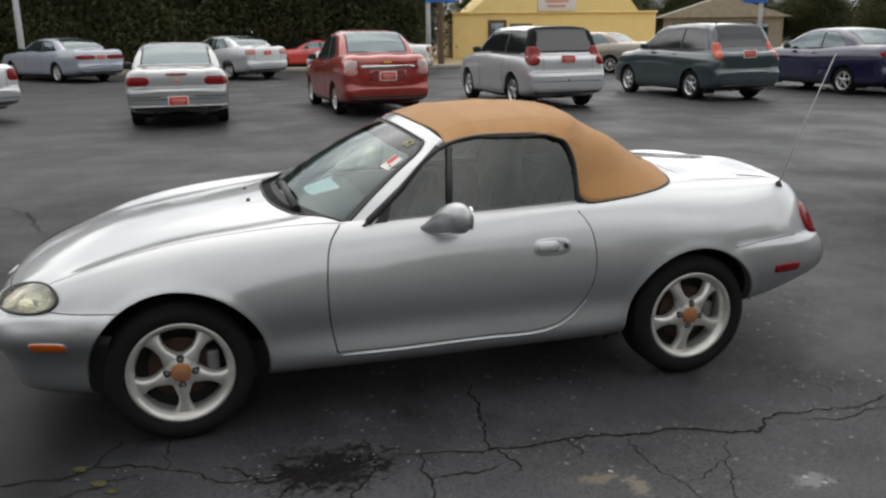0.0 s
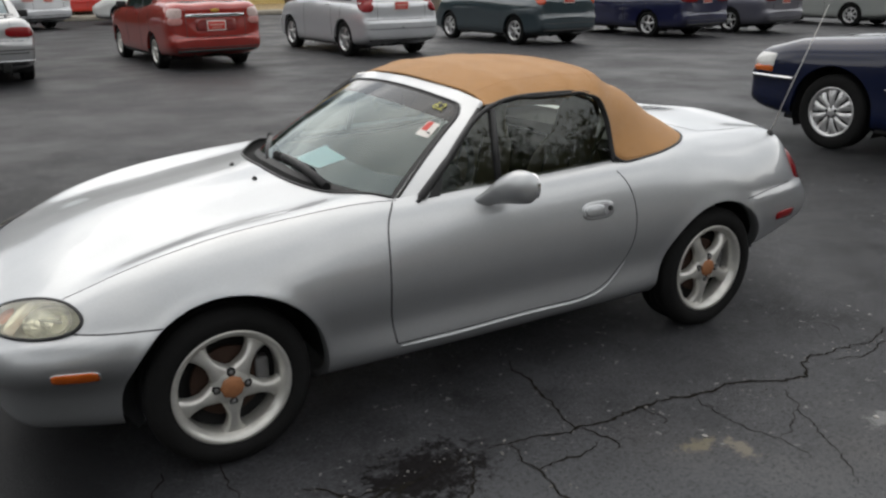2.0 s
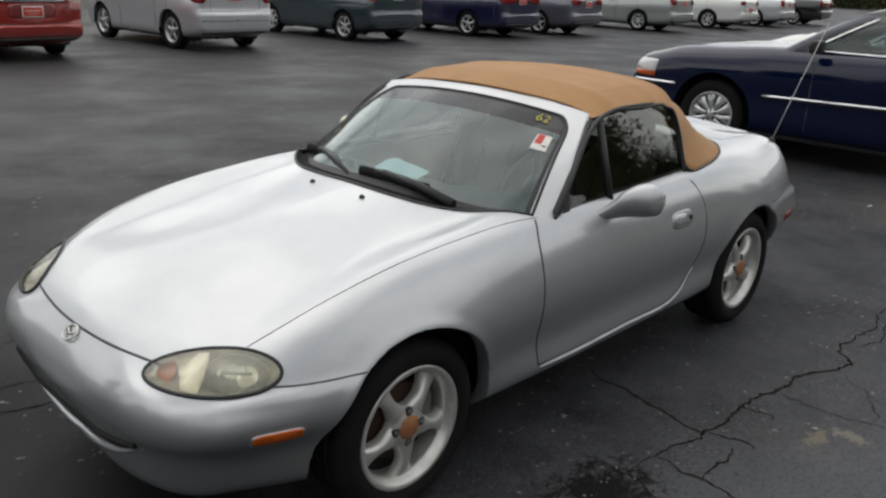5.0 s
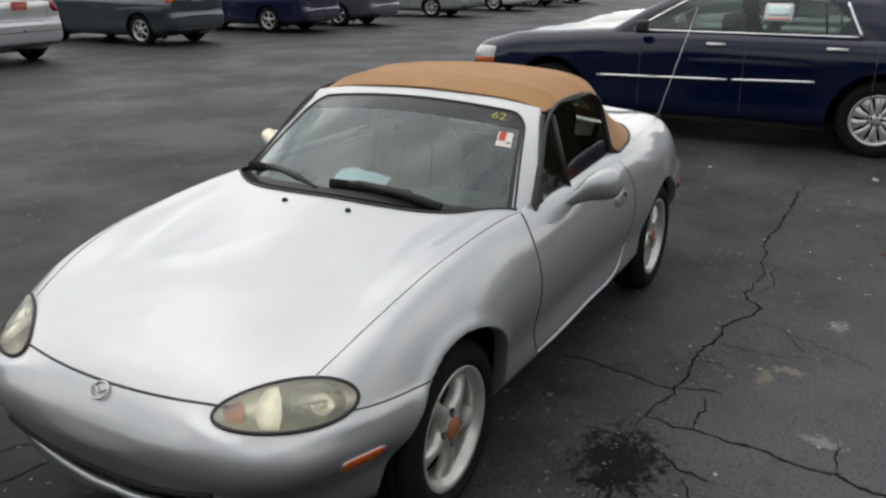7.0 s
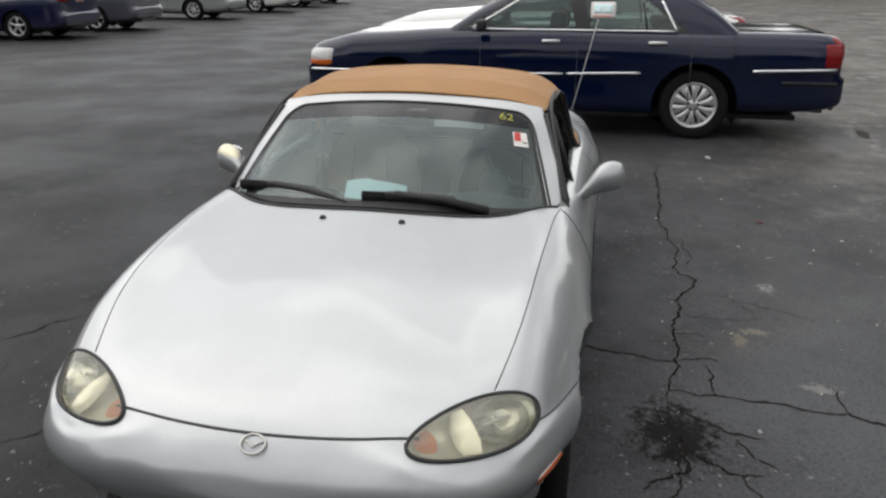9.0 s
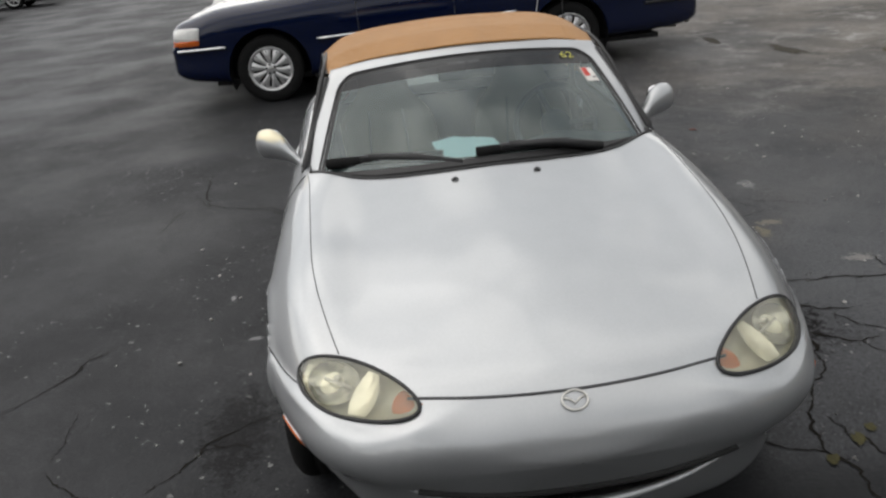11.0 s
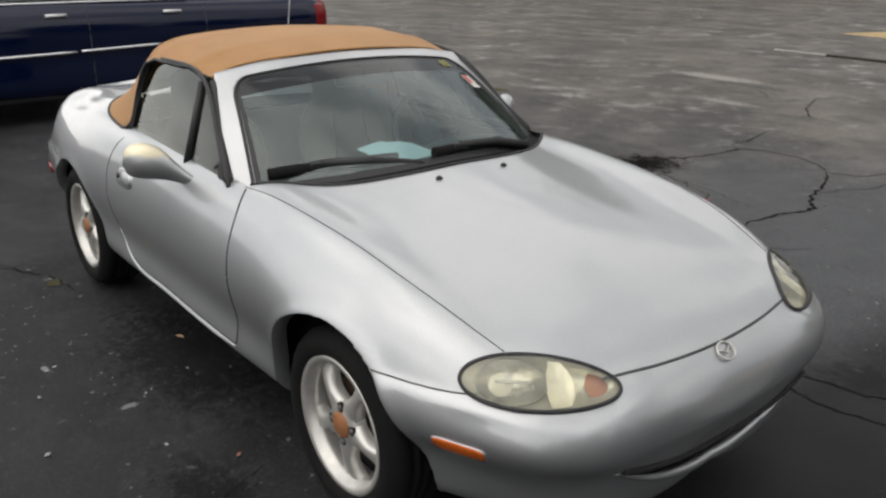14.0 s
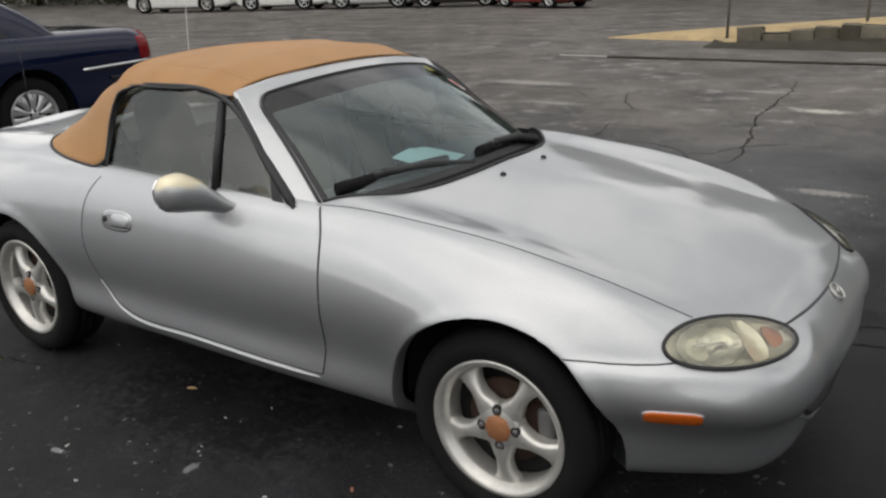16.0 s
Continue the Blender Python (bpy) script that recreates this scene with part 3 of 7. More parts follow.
C = V[F].mean(1)
cx, cy, cz = C.T
ay = np.abs(cy)
keep &= ~in_lamp(C)


def hood_back(y):
    return -0.725 + 0.285 * (np.minimum(np.abs(y), 0.69) / 0.69) ** 3


cockpit = (cx > hood_back(cy)) & (cx < 0.80) & (ay < 0.675) & (cz > 0.7)
keep &= ~cockpit
# clean back edge of the bonnet
rim_v = np.zeros(len(V), bool)
rim_v[F[keep].ravel()] = True
rim_v &= (V[:, 0] > hood_back(V[:, 1])) & (V[:, 0] < hood_back(V[:, 1]) + 0.03) & (np.abs(V[:, 1]) < 0.675) & (V[:, 2] > 0.7)
V[rim_v, 0] = hood_back(V[rim_v, 1])
HOOD_X, HOOD_Y = [-1.82, -1.775, -1.7, -1.59, -1.52, -1.33, -1.06, -0.77, -0.53, -0.45], [0.36, 0.37, 0.48, 0.585, 0.60, 0.63, 0.647, 0.66, 0.675, 0.685]
hood_edge = np.interp(cx, HOOD_X, HOOD_Y)
hood_front = -1.81 + 0.26 * ay**2
is_hood = (cx > hood_front) & (cx < -0.3) & (ay < hood_edge) & (cz > 0.5)
is_nose = ~is_hood & ((cx < hood_front) | ((cx < -1.30) & (cz < 0.566)))
is_mouth = is_nose & (cx < -1.6) & (ay < 0.444) & (cz < lip_top(ay)) & (cz > lip_low(ay))
is_tail = ((cx > 1.30) & (cz < 0.612)) | (cx > 1.94)
is_lid = (cx > 1.28) & (cx <= 1.94) & (ay < 0.52) & (cz > 0.7)
door_rear = np.interp(cz, [0.305, 0.33, 0.36, 0.42, 0.50, 0.68, 0.80, 0.9], [0.42, 0.48, 0.53, 0.59, 0.625, 0.625, 0.575, 0.55])
door_front = np.interp(cz, [0.30, 0.45, 0.73, 0.80, 0.85], [-0.515, -0.545, -0.54, -0.49, -0.43])
is_door = (cx > door_front) & (cx < door_rear) & (cz > 0.305) & (ay > 0.5) & ~is_hood
sheet("hood", V, N, F[keep & is_hood], SILVER, roadster)
sheet("front_bumper", V, N, F[keep & is_nose & ~is_mouth], SILVER, roadster)
sheet("air_intake", V + np.array((0.09, 0, 0.01)), N, F[keep & is_nose & (cx < -1.6) & (ay < 0.56) & (cz < lip_top(ay) + 0.03) & (cz > lip_low(ay) - 0.03)], SHADOW, roadster, "dark air intake under the nose")
sheet("rear_bumper", V, N, F[keep & is_tail & ~is_door], SILVER, roadster)
sheet("boot_lid", V, N, F[keep & is_lid & ~is_tail], SILVER, roadster)
for s in (-1, 1):
    sheet("door", V, N, F[keep & is_door & (cy * s > 0)], SILVER, roadster)
sheet("body_shell", V, N, F[keep & ~(is_hood | is_nose | is_tail | is_lid | is_door)], SILVER, roadster)
SEAM = material("panel_gap", (0.055, 0.056, 0.058), 0.7, vary=0.2, scale=40)


def seam(points, way, r=0.0022, mat=None, name="panel_gap"):
    line = on_surface(BODY, curve(points, 60), way, -0.0008)
    if len(line) > 2:
        part(name, tube(line, r, 5), mat or SEAM, roadster)


for s in (-1, 1):
    for (ax, az, ar), hub_y in zip(ARCHES, (0.766, 0.795)):
        part("arch_lip", arch_lip(ax, az, ar, s, BODY, -13 if ax < 0 else 1, 180 if ax < 0 else 193), SILVER, roadster)
        part("wheel_liner", wheel_well(ax, az, ar + 0.03, s, 0.67 if ax < 0 else 0.74, 0.42, -5 if ax < 0 else 4, 168 if ax < 0 else 190), SHADOW, roadster)
        make_wheel(roadster, ax, s * (hub_y + 0.012), AXLE_Z, AXLE_Z, 0.195, 0.204, "star", (ALLOY, RUST), s, WHEEL_TURN[(ax > 0, s)])
    down, inward = (0, 0, -1), (0, -s, 0)
    seam([(x, s * y, 2) for x, y in zip(HOOD_X[3:], HOOD_Y[3:])], down)
    seam([(-0.47, s * 0.8, 0.82), (-0.515, s * 0.8, 0.77), (-0.54, s * 0.8, 0.68), (-0.545, s * 0.8, 0.52), (-0.535, s * 0.8, 0.42), (-0.515, s * 0.8, 0.31)], inward, 0.004)
    seam([(-0.515, s * 0.8, 0.306), (-0.2, s * 0.8, 0.304), (0.2, s * 0.8, 0.306), (0.40, s * 0.8, 0.312), (0.50, s * 0.8, 0.345), (0.585, s * 0.8, 0.42), (0.625, s * 0.8, 0.53), (0.628, s * 0.8, 0.66), (0.605, s * 0.8, 0.76), (0.57, s * 0.8, 0.815)], inward, 0.0028)
    lip_line = [(-0.50, s * 0.8, 0.292), (-0.2, s * 0.8, 0.290), (0.2, s * 0.8, 0.292), (0.42, s * 0.8, 0.300), (0.52, s * 0.8, 0.340), (0.60, s * 0.8, 0.42)]
    part("sill_lip", tube(on_surface(BODY, curve(lip_line, 40), inward, 0.001), lambda q: 0.0085 * min(1.0, 0.35 + 6 * q, 0.15 + 3 * (1 - q)), 8), SILVER, roadster)
    seam([(-1.335, s * 0.8, 0.564), (-1.45, s * 0.8, 0.563), (-1.55, s * 0.8, 0.566), (-1.61, s * 0.8, 0.572)], inward, 0.003)
    seam([(1.325, s * 0.8, 0.605), (1.50, s * 0.8, 0.620), (1.70, s * 0.8, 0.625)], inward, 0.003)
    seam([(1.28, s * 0.52, 2), (1.5, s * 0.52, 2), (1.75, s * 0.50, 2), (1.9, s * 0.45, 2)], down, 0.002)
seam([(-1.81 + 0.26 * (y / 10) ** 2, y / 10, 2) for y in (-4.2, -3.5, -2.5, -1.2, 0, 1.2, 2.5, 3.5, 4.2)], (0, 0, -1), 0.0045)
seam([(1.28, y / 10, 2) for y in (-5.2, -3, 0, 3, 5.2)], (0, 0, -1), 0.002)

mouth_y = np.linspace(-0.443, 0.443, 41)
part("intake_lip", tube(on_surface(BODY, [(-1.9, y, lip_low(y) - 0.004) for y in mouth_y], (1, 0, 0), -0.006), lambda q: 0.006 + 0.010 * math.sin(math.pi * q), 10), SILVER, roadster)

part("intake_shade", tube(on_surface(BODY, [(-1.9, y, lip_top(y) + 0.001) for y in mouth_y[1:-1]], (1, 0, 0), 0.004), 0.0085, 8), SHADOW, roadster)

# headlights: bowl, indicator, lens and rubber ring
LENS = glass("hazed_lamp_lens", (0.92, 0.91, 0.82), 1.0, 0.05, 1.6, 0.08)
BOWL = material("lamp_bowl", (0.86, 0.85, 0.74), 0.16, 0.45, vary=0.2, scale=30, bump=0.5, bump_scale=26)
CREAM = material("cream_divider", (0.88, 0.86, 0.76), 0.24, 0.5, vary=0.15, scale=40, bump=0.6, bump_scale=24, coat=0.3)
FLUTE = material("lamp_reflector", (0.60, 0.60, 0.55), 0.12, 0.85, vary=0.25, scale=50, bump=0.9, bump_scale=28)
BLINK = material("orange_bulb_cover", (0.50, 0.155, 0.055), 0.3, vary=0.25, scale=60, coat=0.4)
for s in (-1, 1):
    part_lamp = part("headlight", lamp_patch(s, 1.0, 0.006, 0.012), LENS, roadster, "yellowed clear plastic headlight")
    part_lamp.visible_shadow = False
    bowl = lamp_patch(s, 0.99, -0.010, -0.050)
    part("bowl", bowl, BOWL, part_lamp)
    centre, way, out, up = lamp_frame(s)
    edge = [v.co.copy() for v in lamp_patch(s, 1.0, 0.004, 0.0, 1).verts][:48]
    part("rubber_ring", tube(edge, 0.0055, 6, True), TRIM, part_lamp)
    part("indicator", lamp_patch(s, 1, -0.028, 0.007, 4, [(-0.144 + u, -0.006 + v) for u, v in oval(0.042, 0.040, 28)]), BLINK, part_lamp, "orange indicator")
    part("reflector", lamp_patch(s, 1, -0.010, -0.045, 6, [(0.078 + u, 0.002 + v) for u, v in oval(0.088, 0.055, 32)]), FLUTE, part_lamp, "dark fluted reflector")
    part("divider", lamp_patch(s, 1, -0.006, -0.010, 4, [(-0.012, -0.059), (-0.004, -0.030), (-0.004, 0.010), (-0.012, 0.052), (-0.044, 0.049), (-0.058, 0.030), (-0.068, 0.010), (-0.072, -0.010), (-0.070, -0.034), (-0.060, -0.054)]), CREAM, part_lamp, "cream divider")
    c = centre + out * 0.085 + up * 0.012 - way * -0.03
    part("bulb", tube([c + way * 0.03, c - way * 0.012], 0.009, 8), CHROME, part_lamp)
    c2 = centre + out * 0.03 + up * 0.0 + way * 0.012
    part("bulb_shield", tube([c2, c2 + out * 0.085 + up * 0.004], 0.0045, 6), WHITE_LENS, part_lamp)
    # side markers, tail lights
    part("side_marker", decal(BODY, (-1.60, s * 0.73, 0.438), (0.34, -s, 0), (0, 0, 1), oval(0.070, 0.0205, 28, 4.5), 0.006, 0.004), AMBER, roadster, "orange side marker")
    part("marker_trim", decal(BODY, (-1.60, s * 0.73, 0.434), (0.34, -s, 0), (0, 0, 1), oval(0.076, 0.026, 28, 4.5), 0.003, 0.0), SILVER, roadster)
    part("side_marker", decal(BODY, (1.632, s * 0.76, 0.476), (-0.28, -s, 0), (0, 0, 1), oval(0.075, 0.021, 28, 5), 0.006, 0.003), RED_LENS, roadster, "red side marker")
    part("tail_light", decal(BODY, (1.845, s * 0.635, 0.675), (-0.75, -s * 0.66, 0), (0, 0, 1), oval(0.085, 0.070, 32, 2.6), 0.008, 0.016), RED_LENS, roadster, "oval red tail light")
    # door handle: a shell with a pull in it and a lock
    shell = decal(BODY, (0.425, s * 0.8, 0.680), (0, -s, 0), (0, 0, 1), oval(0.083, 0.036, 32, 3.2), 0.003, 0.001)
    grip = part("door_handle", shell, SILVER, roadster)
    part("recess", decal(BODY, (0.432, s * 0.8, 0.680), (0, -s, 0), (0, 0, 1), oval(0.066, 0.024, 32, 3), 0.0045, -0.001), HANDLE_SHADE, grip)
    part("pull", decal(BODY, (0.405, s * 0.8, 0.682), (0, -s, 0), (0, 0, 1), oval(0.050, 0.024, 28, 3), 0.008, 0.006), SILVER, grip)
    part("lock", decal(BODY, (0.486, s * 0.8, 0.682), (0, -s, 0), (0, 0, 1), oval(0.011, 0.011, 16), 0.009, 0.002), TRIM, grip)
    part("washer_jet", decal(BODY, (-0.80, s * 0.146, 0.95), (0, 0, -1), (1, 0, 0), oval(0.013, 0.010, 12), 0.004, 0.008), TRIM, roadster)
# emblem: a ring with a winged bar
badge_c = on_surface(BODY, [(-1.838, 0, 0.57)], (0.62, 0, -0.78))[0]
b_way = Vector((0.62, 0, -0.78))
b_up = Vector((0.78, 0, 0.62))
ring = [badge_c - b_way * 0.005 + Vector((0, 1, 0)) * 0.033 * math.cos(t * math.tau / 28) + b_up * 0.026 * math.sin(t * math.tau / 28) for t in range(28)]
emblem = part("emblem", tube(ring, 0.0034, 6, True), ALLOY, roadster, "oval chrome emblem")
wing = [badge_c - b_way * 0.005 + Vector((0, y, 0)) + b_up * z for y, z in ((-0.026, 0.008), (-0.013, 0.004), (0.0, -0.008), (0.013, 0.004), (0.026, 0.008))]
part("wing_bar", tube(wing, 0.0032, 6), ALLOY, emblem)
# aerial
base = on_surface(BODY, [(1.687, -0.623, 1)], (0, 0, -1))[0]
mast = part("aerial", tube([base, base + Vector((0.030, -0.036, 0.16)), base + Vector((0.125, -0.145, 0.62))], lambda s: 0.0031 - 0.0010 * s, 6), STEEL_ROD, roadster, "thin whip aerial")
foot = lathe([(0.0, 0.02), (0.008, 0.02), (0.016, 0.006), (0.019, -0.006)], 16, "z")
bmesh.ops.translate(foot, verts=foot.verts, vec=base)
part("aerial_foot", foot, TRIM, mast)


# ---- windscreen and soft top ----
def screen(u, v):
    """The windscreen's surface: u across, v from the cowl up."""
    a = abs(u)
    b = np.array((-0.665 + 0.23 * a**2.6, 0.646 * u, 0.858 - 0.052 * a * a))
    t = np.array((-0.09 + 0.045 * a * a, 0.52 * u, 1.15 - 0.042 * a * a))
    p = b + (t - b) * v
    lift = 0.022 * math.sin(math.pi * min(max(v, 0), 1)) * (1 - 0.5 * a * a)
    return p + np.array((-0.5, 0, 0.86)) * lift


SU, SV = 90, 50
us, vs = np.linspace(-1.115, 1.115, SU), np.linspace(-0.02, 1.11, SV)
SP = np.array([[screen(u, v) for v in vs] for u in us]).reshape(-1, 3)
SF = grid_faces(SU, SV)
SN = grid_normals(SP, SF)
if SN[SU * SV // 2][2] < 0:
    SF, SN = SF[:, ::-1], -SN
uu = np.repeat(us, SV)[SF].mean(1)
vv = np.tile(vs, SU)[SF].mean(1)


def rounded(u, v, hu, v0, v1, r_u, r_v):
    """Signed test of a rectangle with rounded upper corners: inside below 1."""
    du = np.maximum(np.abs(u) - (hu - r_u), 0) / r_u
    dv = np.maximum(v - (v1 - r_v), 0) / r_v
    return np.where((v > v0) & (v < v1), np.hypot(du, dv), 9.0)


clear = rounded(uu, vv, 0.968, 0.03, 0.965, 0.10, 0.16) < 1
pane = rounded(uu, vv, 1.0, -1, 1.0, 0.12, 0.19) < 1
BAND = glass("shade_band", (0.16, 0.165, 0.17), 0.5, 0.02, 1.45)
shade = clear & (vv > 0.80 + 0.02 * np.abs(uu))
sheet("shade_band", SP, SN, SF[shade], BAND, roadster, "dark tinted band of the windscreen").visible_shadow = False
glass_front = sheet("windscreen", SP, SN, SF[clear & ~shade], SCREEN_GLASS, roadster, "raked clear windscreen glass")
glass_front.visible_shadow = False
sheet("screen_border", SP, SN, SF[pane & ~clear], TRIM, roadster, "black border of the windscreen")
frame_ob = sheet("windscreen_frame", SP, SN, SF[~pane & (vv > 0.0)], SILVER, roadster)
thick = frame_ob.modifiers.new("thickness", "SOLIDIFY")
thick.thickness, thick.offset = 0.028, -1
seal = [screen(math.copysign(1.0 - 0.12 * (1 - math.cos(k * math.pi / 16)), s), 1.0 - 0.19 * (1 - math.sin(k * math.pi / 16))) for s in (1,) for k in range(9)]
left = [screen(1.0, v) for v in np.linspace(0.0, 0.80, 14)]
top = [screen(u, 1.0) for u in np.linspace(0.86, -0.86, 24)]
rseal = [(p[0], -p[1], p[2]) for p in reversed(seal)]
rleft = [(p[0], -p[1], p[2]) for p in reversed(left)]
part("screen_seal", tube([*left, *seal, *top, *rseal, *rleft], 0.0065, 6), TRIM, roadster)
# cowl between bonnet and glass
bm, rows = bmesh.new(), []
for k in range(41):
    y = -0.672 + 1.344 * k / 40
    x0 = float(hood_back(y))
    g = screen(max(-1, min(1, y / 0.646)), 0.04)
    g2 = screen(max(-1, min(1, y / 0.646)), 0.0)
    z0 = skin_z(x0 - 0.01, y)
    rows.append([bm.verts.new(c) for c in ((x0 - 0.004, y, z0 - 0.004), (x0 + 0.012, y, z0 - 0.016), (0.45 * x0 + 0.55 * g2[0], y, 0.5 * z0 + 0.5 * g2[2] - 0.012), (g[0] + 0.004, y if abs(y) > 0.646 else g[1], g[2] - 0.006))])
for a, b in zip(rows, rows[1:]):
    for i in range(3):
        bm.faces.new((a[i], a[i + 1], b[i + 1], b[i])).smooth = True
bmesh.ops.recalc_face_normals(bm, faces=bm.faces)
part("cowl_seal", tube([(float(hood_back(y)), y, skin_z(float(hood_back(y)), y) + 0.001) for y in np.linspace(-0.67, 0.67, 50)], 0.006, 6), TRIM, roadster)
part("cowl", bm, COWL, roadster, "black plastic cowl below the windscreen")


def wiper(tip, heel, pivot, knuckle):
    """Blade from tip to heel, with an arm from the pivot on the cowl."""
    up = Vector((-0.35, 0, 0.94))
    blade_line = [Vector(tip).lerp(Vector(heel), k / 8) + up * (0.020 + 0.004 * math.sin(k / 8 * math.pi)) for k in range(9)]
    arm = part("wiper", tube(blade_line, 0.016, 6, flat=1.4), COWL, roadster, "black windscreen wiper")
    mid = Vector(tip).lerp(Vector(heel), knuckle)
    part("arm", tube([mid + up * 0.040, mid.lerp(Vector(pivot), 0.5) + up * 0.042, Vector(pivot) + up * 0.012], lambda s: 0.014 + 0.007 * s, 6), TRIM, arm)
    blk = box(0.03, 0.07, 0.026, 0, 0, 0, 0.006)
    way = (Vector(heel) - Vector(tip)).to_track_quat("Y", "Z").to_matrix().to_4x4()
    bmesh.ops.transform(blk, verts=blk.verts, matrix=Matrix.Translation(mid + up * 0.034) @ way)
    part("bridge", blk, TRIM, arm)


wiper((-0.632, 0.045, 0.862), (-0.606, -0.300, 0.852), (-0.61, -0.43, 0.830), 0.36)
wiper((-0.455, 0.605, 0.835), (-0.580, 0.165, 0.852), (-0.645, 0.10, 0.835), 0.38)
# soft top: edge, shoulder, middle and crown lines from the header to the deck
EDGE = [(0.005, 0.580, 1.113), (0.20, 0.597, 1.137), (0.42, 0.608, 1.136), (0.545, 0.622, 1.108), (0.590, 0.652, 1.0), (0.596, 0.692, 0.87), (0.66, 0.712, 0.838), (0.82, 0.70, 0.848), (1.00, 0.655, 0.866), (1.115, 0.57, 0.886), (1.20, 0.30, 0.902)]
SHOULDER = [(0.015, 0.50, 1.145), (0.19, 0.51, 1.178), (0.42, 0.52, 1.187), (0.605, 0.54, 1.172), (0.68, 0.565, 1.10), (0.76, 0.583, 1.035), (0.83, 0.585, 0.99), (0.93, 0.575, 0.95), (1.05, 0.54, 0.925), (1.13, 0.47, 0.914), (1.21, 0.25, 0.912)]
MIDDLE = [(-0.02, 0.27, 1.178), (0.16, 0.28, 1.213), (0.42, 0.28, 1.223), (0.65, 0.29, 1.216), (0.77, 0.30, 1.155), (0.90, 0.31, 1.085), (0.98, 0.31, 1.03), (1.07, 0.30, 0.98), (1.15, 0.28, 0.945), (1.20, 0.24, 0.925), (1.235, 0.12, 0.915)]
CROWN = [(-0.035, 0.0, 1.190), (0.15, 0.0, 1.224), (0.42, 0.0, 1.234), (0.66, 0.0, 1.226), (0.80, 0.0, 1.165), (0.94, 0.0, 1.095), (1.03, 0.0, 1.035), (1.12, 0.0, 0.98), (1.19, 0.0, 0.945), (1.23, 0.0, 0.925), (1.25, 0.0, 0.915)]
top_keys = [[(e[0], -e[1], e[2]), (s_[0], -s_[1], s_[2]), (m_[0], -m_[1], m_[2]), c_, m_, s_, e] for e, s_, m_, c_ in zip(EDGE, SHOULDER, MIDDLE, CROWN)]
TU, TV = 130, 81
TP = loft(top_keys, TU, TV, along=pchip).reshape(-1, 3)
# cloth: the bows show through, and it sags a little between them
bow = np.exp(-(((TP[:, 0] - 0.46) / 0.035) ** 2)) + np.exp(-(((TP[:, 0] - 0.17) / 0.04) ** 2))
TP[:, 2] += np.where(TP[:, 2] > 1.12, 0.005 * bow - 0.003, 0)
TF = grid_faces(TU, TV)
TN = grid_normals(TP, TF)
if TN[np.argmax(TP[:, 2])][2] < 0:
    TF, TN = TF[:, ::-1], -TN
m = TP[TF].mean(1)
back_light = (m[:, 0] > 0.80) & (m[:, 0] < 1.15) & (np.abs(m[:, 1]) < 0.42) & (m[:, 2] < 1.15) & (m[:, 2] > 0.965)
hood_top = sheet("soft_top", TP, TN, TF[~back_light], CANVAS, roadster, "tan canvas soft top with black piping")
hood_top.modifiers.new("thickness", "SOLIDIFY").thickness = 0.006
rear_pane = sheet("rear_window", TP, TN, TF[back_light], REAR_PANE, roadster)
rear_pane.visible_shadow = False
for s in (-1, 1):
    rim_line = [TP[i * TV + (0 if s < 0 else TV - 1)] for i in range(TU)]
    part("piping", tube(rim_line, 0.0065, 6), TRIM, roadster, "black rubber edge of the soft top")
# sewn seams over the bow and down each quarter
i_bow = int(np.argmin(np.abs(TP.reshape(TU, TV, 3)[:, 2, 0] - 0.545)))
part("sewn_seam", tube(TP.reshape(TU, TV, 3)[i_bow] + np.array((0, 0, 0.0004)), 0.0010, 5), CANVAS, hood_top)
for j in (11, TV - 12):
    part("sewn_seam", tube(TP.reshape(TU, TV, 3)[2 : i_bow + 16, j] + np.array((0, 0, 0.0002)), 0.0010, 5), CANVAS, hood_top)
# side windows: flat panes leaning in
WIN = [(-0.375, 0.806), (-0.215, 0.937), (-0.022, 1.096), (0.07, 1.128), (0.30, 1.141), (0.44, 1.138), (0.535, 1.116), (0.577, 1.055), (0.591, 0.95), (0.591, 0.828)]


def win_y(z, s):
    return s * (0.703 - 0.345 * (z - 0.80))


